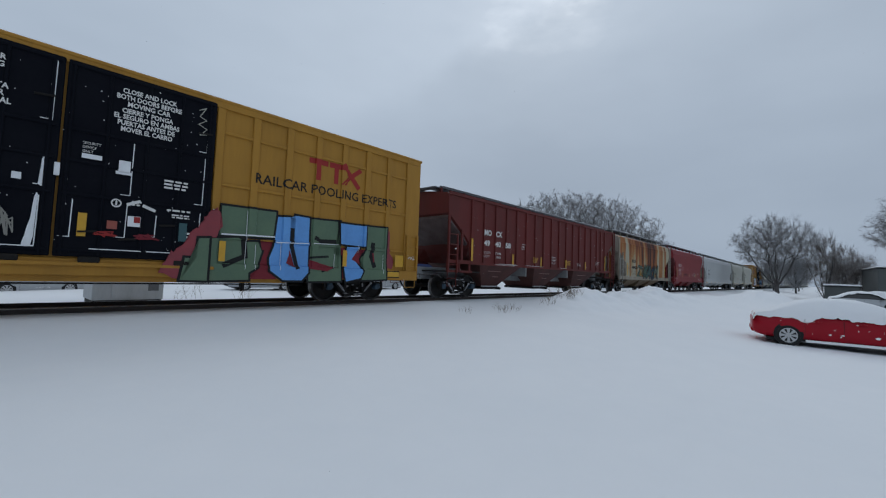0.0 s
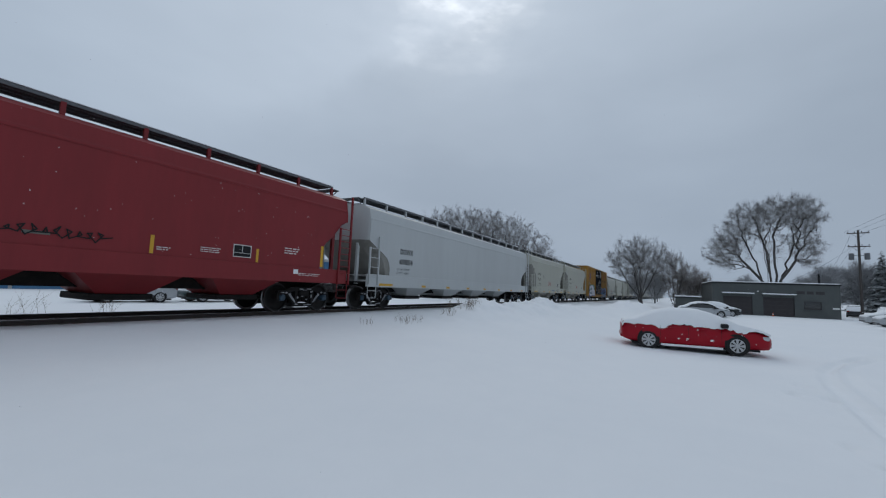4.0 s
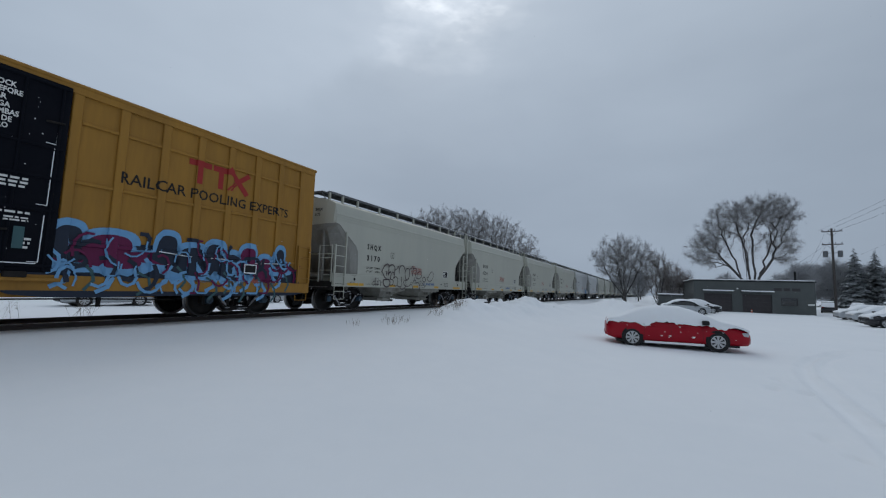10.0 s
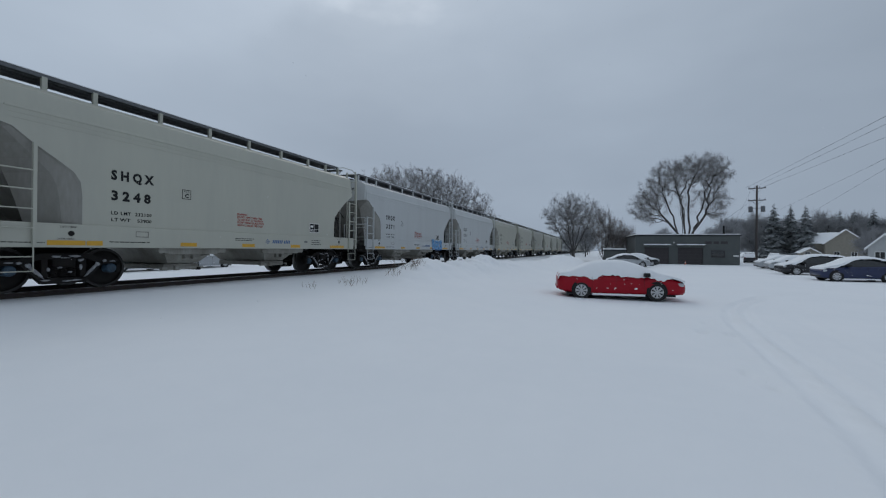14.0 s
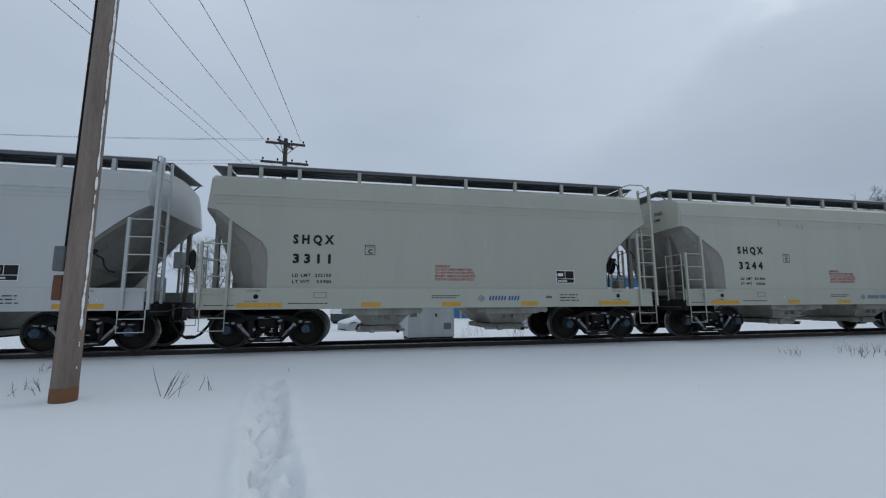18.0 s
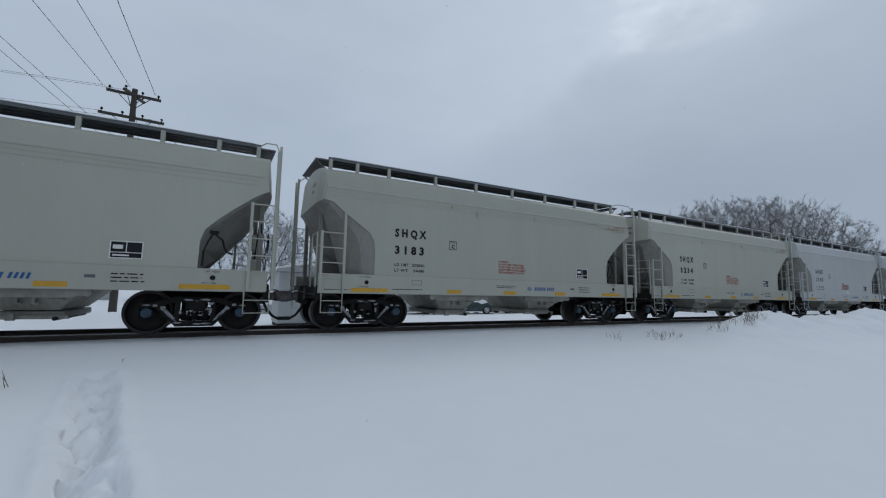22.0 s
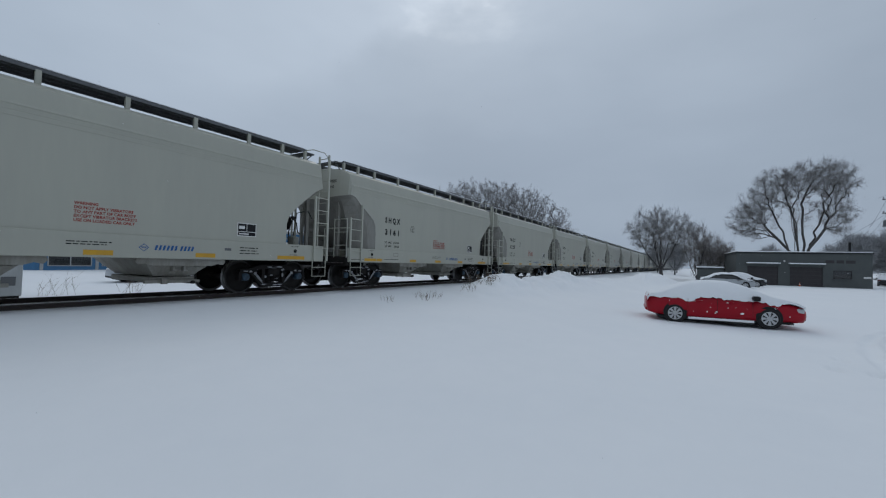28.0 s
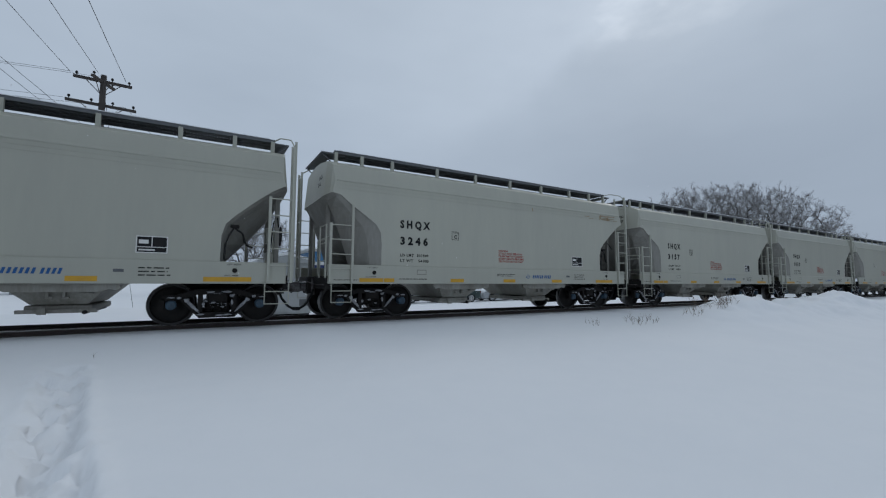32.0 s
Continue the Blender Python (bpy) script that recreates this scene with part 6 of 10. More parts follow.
def graffiti_dusk(car):
    """Green and blue block letters with black rims on the first boxcar."""
    y = -1.612
    scarlet = mat("scarlet_spray_paint", (0.27, 0.035, 0.045), 0.5, dark=(0.18, 0.03, 0.04), scale=2, amount=0.7)
    sage = mat("sage_green_spray_paint", (0.105, 0.17, 0.10), 0.5, dark=(0.07, 0.125, 0.08), scale=1.3, amount=0.7)
    azure = mat("azure_spray_paint", (0.12, 0.34, 0.72), 0.5, dark=(0.09, 0.25, 0.56), scale=1.3, amount=0.7)
    part("graffiti", plate(bmesh.new(), 2.70, 7.8, 0.70, 1.60, y - 0.006), G_RED, car, "dark red ground of the graffiti")
    splash(car, [(1.75, 0.74), (1.95, 1.2), (2.2, 1.50), (2.45, 1.9), (2.62, 2.12), (2.84, 2.25), (2.88, 1.66), (2.49, 1.56), (2.40, 1.38), (2.55, 0.72)], -1.687, scarlet, label="dark red graffiti haze over the door", steps=6, rough=0.03)
    splash(car, [(7.80, 1.75), (7.84, 2.29), (8.04, 2.14), (8.04, 1.62), (8.22, 1.36), (8.18, 1.06), (7.95, 1.05), (7.92, 0.72), (7.7, 0.72)], y, scarlet, label="scarlet scalloped graffiti edge")
    g = y - 0.012
    door = -1.69
    for pts, fill, yy in (
        ([(2.13, 0.62), (2.20, 1.10), (2.42, 1.10), (2.45, 1.55), (2.66, 1.57), (2.66, 0.61)], sage, door),
        ([(2.66, 1.57), (3.32, 1.64), (3.48, 1.55), (3.80, 1.58), (3.91, 1.35), (3.80, 0.95), (3.59, 0.81), (3.60, 0.64), (2.66, 0.61)], sage, g),
        ([(2.92, 2.37), (4.22, 2.38), (4.22, 1.71), (2.90, 1.67)], sage, g - 0.006),
        ([(4.27, 2.27), (4.61, 2.29), (4.67, 1.65), (4.76, 1.66), (4.70, 1.97), (4.75, 2.36), (5.16, 2.34), (5.17, 1.58), (5.17, 0.85), (4.99, 0.64), (4.47, 0.64), (4.12, 0.88), (4.10, 1.19), (4.21, 1.51)], azure, g - 0.012),
        ([(5.20, 2.32), (6.12, 2.35), (6.13, 1.77), (5.97, 1.41), (6.18, 1.34), (6.22, 0.64), (5.19, 0.62), (5.15, 1.58)], sage, g),
        ([(6.36, 1.63), (6.84, 1.66), (6.66, 1.29), (6.99, 0.94), (6.89, 0.73), (6.38, 0.62), (6.29, 1.03), (6.42, 1.43)], azure, g - 0.024),
        ([(6.12, 2.31), (7.05, 2.32), (7.05, 1.69), (6.16, 1.71)], azure, g - 0.018),
        ([(7.10, 2.32), (7.86, 2.34), (7.84, 1.26), (7.90, 0.71), (6.94, 0.67), (7.02, 1.06), (6.90, 1.30), (7.09, 1.60)], sage, g - 0.012),
    ):
        block_letter(car, pts, yy, fill, 0.11, edge=BLACK)
    for pts, w, mm, yy in (
        ([(3.44, 1.66), (3.49, 1.2), (3.03, 0.98)], 0.12, BLACK, g - 0.016),
        ([(4.68, 1.97), (4.68, 1.54), (4.85, 0.98)], 0.11, BLACK, g - 0.026),
        ([(5.36, 1.81), (5.53, 1.74), (5.99, 1.76)], 0.11, BLACK, g - 0.016), ([(5.19, 1.26), (5.78, 1.32)], 0.06, BLACK, g - 0.016), ([(5.60, 0.90), (5.95, 1.02)], 0.06, BLACK, g - 0.016),
        ([(7.35, 1.78), (7.30, 1.40), (7.42, 1.12)], 0.15, BLACK, g - 0.026), ([(7.36, 1.5), (7.40, 1.25)], 0.05, G_RED, g - 0.032),
        ([(3.96, 1.5), (4.06, 1.0)], 0.14, G_RED, g - 0.002), ([(2.95, 1.70), (4.20, 1.74)], 0.035, SNOWEDGE, g - 0.03), ([(4.25, 1.60), (5.14, 1.64)], 0.02, SNOWEDGE, g - 0.03), ([(5.3, 1.66), (6.1, 1.68)], 0.02, SNOWEDGE, g - 0.03),
    ):
        part("graffiti_notch", stroke(bmesh.new(), pts, w, yy), mm, car)
    for x, z0, z1 in ((3.50, 0.9, 2.3), (4.38, 0.9, 1.6), (5.98, 1.0, 1.4), (6.80, 1.3, 1.7), (7.76, 0.9, 1.5), (3.74, 0.9, 1.5)):
        part("graffiti_notch", stroke(bmesh.new(), [(x, z0), (x, z1)], 0.012, g - 0.034), SNOWEDGE, car)
    for pts in ([(4.52, 1.08), (4.63, 1.43), (4.78, 0.98)], [(5.19, 1.20), (5.95, 1.02), (5.74, 0.90), (5.19, 0.96)], [(6.57, 1.28), (6.79, 1.58), (6.87, 1.14)], [(3.62, 0.66), (3.85, 0.93), (4.1, 0.8), (4.3, 0.66)]):
        splash(car, pts, g - 0.036, G_RED, name="graffiti_notch", steps=1)
    part("reflector", plate(bmesh.new(), 2.88, 3.02, 1.06, 1.53, g - 0.055), REFLECT, car, "yellow reflective strip")
    part("reflector", plate(bmesh.new(), 6.22, 6.36, 1.06, 1.53, g - 0.055), REFLECT, car, "yellow reflective strip")
    part("placard", plate(bmesh.new(), 8.25, 8.61, 1.12, 1.50, -1.622), REFLECT, car)
    part("placard_rim", plate(bmesh.new(), 7.92, 8.46, 0.76, 0.98, y - 0.006), BLACK, car)
    part("placard", plate(bmesh.new(), 7.95, 8.43, 0.79, 0.95, -1.64), REFLECT, car)
    tag = stroke(bmesh.new(), [(8.82, 1.52), (8.72, 1.46), (8.76, 1.38), (8.84, 1.42), (8.92, 1.50), (8.94, 1.40), (9.02, 1.50), (9.1, 1.5), (9.02, 1.38), (9.12, 1.40)], 0.022, y - 0.012)
    tagged(part("scribble", tag, WHITE, car, "thin white scribbled tag"), kind="stuff")
    tag = stroke(bmesh.new(), [(2.28, 4.42), (2.42, 4.5), (2.30, 4.28), (2.44, 4.22), (2.28, 4.1), (2.46, 4.02), (2.32, 3.86), (2.46, 3.9)], 0.014, -1.69)
    tagged(part("scribble", tag, GREY, car, "thin grey scribbled tag"), kind="stuff")
    press_paint(car)


def build_special_cars():
    a = boxcar("ochre-yellow boxcar with black doors and blocky green-blue graffiti", YELLOW)
    b = boxcar("ochre-yellow boxcar with black doors and white-blue graffiti", DULLYELLOW)
    graffiti_dusk(a)
    y = -1.612
    splash(b, [(-8.36, 1.74), (-7.91, 1.91), (-7.26, 2.26), (-6.41, 2.34), (-5.39, 2.32), (-4.07, 2.32), (-3.58, 2.05), (-3.60, 1.69), (-3.15, 0.82), (-5.58, 0.70), (-6.53, 0.70), (-7.72, 0.76), (-8.03, 0.97), (-8.22, 1.43)], y, G_JADE, label="emerald graffiti cloud", steps=9, rough=0.055)
    letters = (
        ([(-7.78, 1.76), (-7.40, 1.98), (-7.06, 1.98), (-6.96, 1.76), (-7.14, 1.54)], [(-7.32, 1.95), (-7.36, 1.0)], [(-7.2, 1.44), (-6.76, 1.38), (-6.66, 1.12), (-6.92, 0.90), (-7.50, 0.88), (-7.84, 1.06), (-7.62, 1.22)]),
        ([(-6.76, 2.02), (-6.30, 2.10)], [(-6.62, 2.02), (-6.42, 0.84)], [(-6.44, 1.40), (-5.66, 1.38)], [(-5.98, 2.04), (-5.80, 0.84)]),
        ([(-5.62, 2.10), (-5.54, 1.00)], [(-5.56, 2.12), (-4.98, 1.0)], [(-4.98, 2.14), (-4.84, 0.98)]),
        ([(-4.18, 2.16), (-4.52, 1.90), (-4.66, 1.50), (-4.50, 1.08), (-3.60, 0.94), (-3.64, 1.36), (-4.10, 1.44)],),
    )
    for w, mm, dx, dz, lift, nm in ((0.42, G_COBALT, -0.05, -0.04, 0.004, "graffiti_outline"), (0.29, G_CHALK, 0.0, 0.0, 0.02, "graffiti_letter")):
        for lines in letters:
            bm = bmesh.new()
            for n, ln in enumerate(lines):
                stroke(bm, [(x + dx, max(0.84 if w < 0.4 else 0.88, z + dz)) for x, z in ln], w, y - lift - 0.0035 * n)
            tagged(part(nm, bm, mm, b), kind="stuff")
    for pts in ([(-7.28, 1.66), (-7.22, 1.86), (-7.06, 1.78), (-7.10, 1.62)], [(-7.16, 1.26), (-6.90, 1.22), (-6.94, 1.06), (-7.14, 1.08)], [(-6.16, 1.74), (-5.98, 1.72), (-6.04, 1.60)]):
        splash(b, pts, y - 0.036, G_JADE, name="graffiti_notch", steps=3)
    for pts, mm in (([(-6.40, 1.12), (-5.95, 1.12), (-5.95, 1.28), (-6.40, 1.28), (-6.40, 1.12)], BLACK), ([(-7.72, 1.0), (-7.30, 0.92), (-7.28, 1.04), (-7.66, 1.06)], BLACK), ([(-3.66, 1.74), (-3.44, 1.80), (-3.50, 1.62)], STEEL)):
        part("graffiti_notch", stroke(bmesh.new(), pts, 0.05, y - 0.04), mm, b)
    for x, z0, z1 in ((-7.06, 0.8, 2.1), (-6.12, 0.8, 1.6), (-5.27, 0.9, 1.7), (-4.42, 0.9, 1.5)):
        part("graffiti_notch", stroke(bmesh.new(), [(x, z0), (x, z1)], 0.014, y - 0.04), DIRTYSNOW, b)
    splash(b, [(-8.75, 1.80), (-8.60, 1.92), (-8.3, 1.80), (-8.15, 1.86), (-8.1, 1.66), (-8.4, 1.64), (-8.7, 1.66)], y, G_DUSKTEAL, name="graffiti", steps=3, rough=0.03)
    splash(b, [(-7.92, 1.92), (-7.75, 2.06), (-7.72, 1.90), (-7.88, 1.80)], y, G_SCARLET, name="graffiti", steps=3, rough=0.02)
    rt = random.Random(8)
    for x0, x1, z0, z1, n in ((-7.85, -7.28, 2.06, 2.24, 12), (-7.80, -7.34, 1.88, 2.02, 8), (-3.70, -3.36, 1.55, 1.92, 12), (-8.86, -8.76, 1.1, 2.3, 26)):
        tagged(part("scribble", stroke(bmesh.new(), [(rt.uniform(x0, x1), rt.uniform(z0, z1)) for q in range(n)], 0.024, y - 0.03), BLACK, b, "tangled black sprayed tag"), kind="stuff")
    # plum, navy and sky-blue letters at the far end of the second boxcar
    splash(b, [(2.1, 0.62), (2.05, 1.4), (2.5, 1.78), (3.4, 1.72), (5.0, 1.76), (6.4, 1.66), (7.4, 1.66), (8.5, 1.55), (8.85, 0.95), (8.7, 0.62), (5.5, 0.6)], y, G_NAVY, label="navy graffiti ground")
    splash(b, [(2.2, 1.15), (2.3, 1.62), (2.8, 1.72), (3.5, 1.68), (4.3, 1.62), (5.1, 1.72), (5.9, 1.66), (6.6, 1.7), (7.4, 1.62), (8.3, 1.6), (8.5, 1.25), (7.4, 1.2), (6.4, 1.28), (5.2, 1.18), (4.0, 1.25), (3.0, 1.15)], y - 0.0015, G_SKY, label="sky-blue graffiti band")
    splash(b, [(2.35, 1.28), (2.45, 1.55), (3.0, 1.62), (3.8, 1.55), (4.6, 1.6), (5.4, 1.56), (6.2, 1.6), (7.0, 1.55), (8.2, 1.5), (8.3, 1.34), (7.2, 1.3), (6.1, 1.38), (5.0, 1.3), (3.8, 1.36), (3.0, 1.27)], y - 0.0045, G_PURPLE, label="plum graffiti band")
    for x, top, w in ((2.88, 2.0, 0.46), (3.62, 1.90, 0.80), (4.76, 2.03, 0.44), (5.38, 1.80, 0.66), (5.95, 1.95, 0.44), (6.45, 1.72, 0.4), (6.95, 1.95, 0.44), (7.5, 1.7, 0.4), (8.05, 2.02, 0.34)):
        head = [(x - w * 0.55, top - 0.12), (x - w * 0.2, top + 0.02), (x + w * 0.35, top), (x + w * 0.55, top - 0.18), (x + w * 0.45, top - 0.42), (x + w * 0.85, top - 0.60), (x + w * 0.5, top - 0.76), (x - w * 0.4, top - 0.72), (x - w * 1.1, top - 0.55), (x - w * 0.7, top - 0.42)]
        splash(b, head, y - 0.003, G_SKY, grow=1.26, label="sky-blue graffiti rim")
        splash(b, head, y - 0.006, G_PURPLE if int(x * 10) % 3 == 0 else G_NAVY, grow=0.9, label="dark graffiti shape")
        part("graffiti_swirl", stroke(bmesh.new(), [(x - w, top - 0.62), (x - w * 0.7, top - 0.8), (x - w * 0.2, top - 0.78), (x + 0.05, top - 0.95), (x - 0.02, top - 1.12), (x - 0.2, top - 1.22)], 0.085, y - 0.008), G_SKY, b)
        part("graffiti_swirl", stroke(bmesh.new(), [(x + w * 0.6, top - 0.75), (x + w * 0.95, top - 0.9), (x + w, top - 1.1), (x + w * 0.7, top - 1.28)], 0.06, y - 0.011), G_DUSKTEAL, b)
    # tangle of thin sprayed curls over the letters
    rg = random.Random(77)
    for mm, w, lift in ((G_NAVY, 0.09, 0.014), (G_SKY, 0.06, 0.020), (G_PURPLE, 0.05, 0.026), (G_SKY, 0.035, 0.032)):
        bm = bmesh.new()
        for q in range(16):
            x, z, t = rg.uniform(2.3, 8.5), rg.uniform(0.8, 1.7), rg.uniform(0, 6.28)
            pts = []
            turn = rg.choice((-0.7, 0.7, 0.45, -0.45))
            for k in range(6):
                pts.append((x, max(0.66, min(1.98, z))))
                x, z, t = x + 0.12 * math.cos(t), z + 0.15 * math.sin(t), t + turn
            stroke(bm, pts, w, y - lift)
        tagged(part("graffiti_swirl", bm, mm, b), kind="stuff")
    splash(b, [(7.06, 0.98), (7.16, 1.12), (7.3, 1.08), (7.28, 0.94)], y - 0.012, G_ORANGE, label="small orange oval")
    for i, x in enumerate((4.55, 5.85, 7.2)):
        part("graffiti_swirl", stroke(bmesh.new(), [(x, 1.62 - 0.05 * i), (x + 0.75, 1.56)], 0.02, y - 0.013), SNOWEDGE, b)
    part("placard", plate(bmesh.new(), 6.78, 7.18, 1.22, 1.48, y - 0.042), SNOWEDGE, b)
    part("placard", plate(bmesh.new(), 6.81, 7.15, 1.25, 1.45, y - 0.046), BLACK, b)
    for w, x, z, wd in (("TB", -8.57, 2.36, 0.46), ("OX", -7.82, 2.38, 0.56), ("63", -8.61, 1.97, 0.48), ("84", -7.79, 1.96, 0.48), ("54", -6.91, 1.98, 0.48)):
        lettering(w, 0.30, x, z, -1.65, BLACK, b, width=wd, bold=0.014, label="black reporting mark")
    lettering("LD LMT", 0.13, -8.5, 1.56, -1.604, BLACK, b, width=0.5)
    lettering("LT WT", 0.13, -8.5, 1.36, -1.604, BLACK, b, width=0.42)
    part("stencil_patch", plate(bmesh.new(), -8.64, -8.18, 1.13, 1.58, -1.6035), YELLOW, b, "faded yellow panel")
    part("stencil_patch", plate(bmesh.new(), -7.90, -7.28, 1.36, 1.64, y - 0.048), BLACK, b, "black weight panel over the graffiti")
    lettering("205200", 0.13, -7.84, 1.53, y - 0.052, DIRTYSNOW, b, width=0.50)
    lettering("80800", 0.13, -7.80, 1.39, y - 0.052, DIRTYSNOW, b, width=0.42)
    bm = bmesh.new()
    for q in ((-6.80, -6.52, 2.44, 2.455), (-6.80, -6.52, 2.645, 2.66), (-6.80, -6.785, 2.44, 2.66), (-6.535, -6.52, 2.44, 2.66), (-6.70, -6.62, 2.55, 2.57), (-6.67, -6.65, 2.49, 2.56)):
        plate(bm, *q, -1.606)
    part("plate_mark", bm, BLACK, b, "small black outlined square")
    bm = bmesh.new()
    for cx, r in ((-8.60, 0.10), (-8.42, 0.14), (-8.20, 0.17), (-7.98, 0.15)):
        stroke(bm, [(cx + r * math.cos(t * 0.7), 2.48 + r * 0.9 * math.sin(t * 0.7)) for t in range(10)], 0.017, y - 0.042)
    for k in range(2):
        stroke(bm, [(-8.65, 2.28 - 0.06 * k), (-8.35, 2.20 - 0.05 * k), (-8.15, 2.12)], 0.022, y - 0.042)
    tagged(part("scribble", bm, WHITE, b, "white looped scribbled tag"), kind="stuff")
    press_paint(b)

    m = ribbed_hopper()
    side = [(-6.36, None), (-6.34, 2.95), (-6.13, 2.86), (-5.7, 2.6), (-5.3, 2.36), (-4.97, 2.16), (-4.93, 2.05), (-4.93, 1.9), (-4.93, 1.24)]
    mid = [(-6.38, None), (-6.40, 3.0), (-6.3, 2.9), (-6.0, 2.6), (-5.7, 2.3), (-5.5, 2.1), (-5.4, 1.95), (-5.2, 1.6), (-5.0, 1.24)]
    r = rounded_hopper("beige covered hopper railcar streaked with orange rust and graffiti", 6.4, RUSTY, BELLY, (-2.75, 0.0, 2.75), 4.95, 7.08, side, mid, (0.99, 1.24), BAYGREY, gate_z=0.36, sill_paint=CREAMPOST, end_paint=RUSTEND, short=0.42)
    y = -1.5895
    lettering("MOCX", 0.32, -3.70, 2.27, y - 0.003, BLACK, r, width=0.86, bold=0.012, label="dark stencilled reporting mark")
    lettering("499059", 0.32, -3.72, 1.79, y - 0.003, BLACK, r, width=1.28, bold=0.008)
    lettering("LD LMT  227500", 0.12, -3.75, 1.56, y - 0.003, BLACK, r, width=0.95)
    lettering("LT WT    58500", 0.12, -3.75, 1.38, y - 0.003, BLACK, r, width=0.9)
    wildstyle(r, "ZKM", -2.75, 0.1, 1.16, 2.05, y - 0.008, [G_EMERALD, G_MOSS, G_EMERALD], G_NAVY, w=0.12, rim=0.035, seed=6, shade=G_MOSS, lean=0.5)
    wildstyle(r, "KAOM", -1.3, 2.3, 1.22, 2.10, y - 0.05, [G_EMERALD, G_TEAL, G_NAVY, G_EMERALD], G_NAVY, w=0.17, rim=0.05, seed=3, shade=G_NAVY, lean=0.42)
    bm = bmesh.new()
    for i in range(12):
        x = -2.3 + 0.36 * i
        stroke(bm, [(x, 1.5 + 0.1 * math.sin(i * 2.1)), (x + 0.2, 1.85 + 0.12 * math.cos(i * 1.7))], 0.022, y - 0.11)
    tagged(part("graffiti_highlight", bm, G_PALESAGE, r, "pale sage graffiti highlights"), kind="stuff")
    rs = random.Random(5)
    bm = bmesh.new()
    for k in range(5):
        stroke(bm, [(-4.45 + 0.16 * k + rs.uniform(-0.08, 0.08), 1.5 + rs.uniform(0, 0.55)) for q in range(5)], 0.022, y - 0.004)
    tagged(part("scribble", bm, G_ORANGE, r, "thin orange scribbled tag"), kind="stuff")
    for x in (-6.30, 6.30):
        part("corner_post", B(x - 0.075, x + 0.075, -1.62, -1.50, 1.24, 3.95, bevel=0.015), CREAMPOST, r, "dirty pale corner post")
    for x, z0, z1 in ((-4.73, 1.3, 2.18), (-1.77, 1.3, 1.78), (1.85, 1.3, 1.7), (4.75, 1.3, 2.1)):
        part("reflector", plate(bmesh.new(), x - 0.07, x + 0.07, z0, z1, -1.62), REFLECT, r, "yellow reflective strip")
    side = [(-6.42, None), (-6.44, 3.2), (-6.14, 3.1), (-5.95, 2.86), (-5.73, 2.58), (-5.42, 2.34), (-5.28, 2.1), (-5.23, 1.9), (-5.21, 1.44)]
    mid = [(-6.46, None), (-6.52, 3.2), (-6.36, 2.95), (-6.10, 2.65), (-5.80, 2.36), (-5.52, 2.1), (-5.30, 1.9), (-5.10, 1.72), (-4.80, 1.44)]
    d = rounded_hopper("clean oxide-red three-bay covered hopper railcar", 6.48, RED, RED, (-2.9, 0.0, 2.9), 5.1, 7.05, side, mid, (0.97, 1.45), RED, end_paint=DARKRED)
    lettering("MOCX", 0.36, -4.42, 2.46, y, WHITE, d, width=0.98, bold=0.003, space=1.15, label="white reporting mark")
    lettering("412455", 0.34, -4.44, 2.0, y, WHITE, d, width=1.14, bold=0.003, space=1.15)
    lettering("LD LMT  226500", 0.12, -4.46, 1.76, y, WHITE, d, width=0.98)
    lettering("LT WT    59500", 0.12, -4.46, 1.60, y, WHITE, d, width=0.96)
    bm = bmesh.new()
    bars(bm, 1.2, 1.75, 1.6, 1.75, y, 3, 2, 0.65)
    bars(bm, 3.75, 4.3, 1.78, 2.0, y, 3, 3, 0.6)
    bars(bm, 0.2, 0.5, 1.55, 1.65, y, 2, 5, 0.6)
    bars(bm, -6.1, -5.0, 1.2, 1.3, -1.63, 2, 5, 0.65)
    bars(bm, 4.3, 5.2, 1.15, 1.25, -1.63, 2, 6, 0.65)
    pl = part("test_panel", plate(bmesh.new(), 2.1, 2.6, 1.6, 1.9, y), BLACK, d, "black service panel outlined in white")
    b2 = bmesh.new()
    for q in ((2.08, 2.62, 1.58, 1.6), (2.08, 2.62, 1.9, 1.92), (2.08, 2.1, 1.58, 1.92), (2.6, 2.62, 1.58, 1.92), (2.34, 2.355, 1.7, 1.9), (2.1, 2.6, 1.69, 1.7)):
        plate(b2, *q, y - 0.004)
    part("panel_outline", b2, WHITE, pl)
    part("card_holder", plate(bmesh.new(), 4.1, 4.28, 1.22, 1.36, -1.63), SNOWEDGE, d)
    tagged(part("small_lettering", bm, WHITE, d), kind="stuff")
    rs = random.Random(12)
    pts = [(-2.55, 1.66), (-2.50, 1.80)]
    for k in range(34):
        pts.append((-2.45 + 1.75 * k / 34 + 0.09 * math.cos(k * 1.9), 1.74 + rs.uniform(0.04, 0.15) * math.sin(k * 1.9)))
    part("scribble", stroke(bmesh.new(), pts, 0.024, y - 0.004), BLACK, d, "black scribbled tag")
    part("stencil_patch", plate(bmesh.new(), -2.05, -1.65, 1.66, 1.72, y), G_TAUPE, d)
    bm = bmesh.new()
    for q in ((-2.78, -2.52, 2.22, 2.235), (-2.78, -2.52, 2.455, 2.47), (-2.78, -2.765, 2.22, 2.47), (-2.535, -2.52, 2.22, 2.47)):
        plate(bm, *q, y)
    part("plate_mark", bm, WHITE, d, "small white outlined square")
    lettering("C", 0.14, -2.69, 2.26, y, WHITE, d)
    bm = bmesh.new()
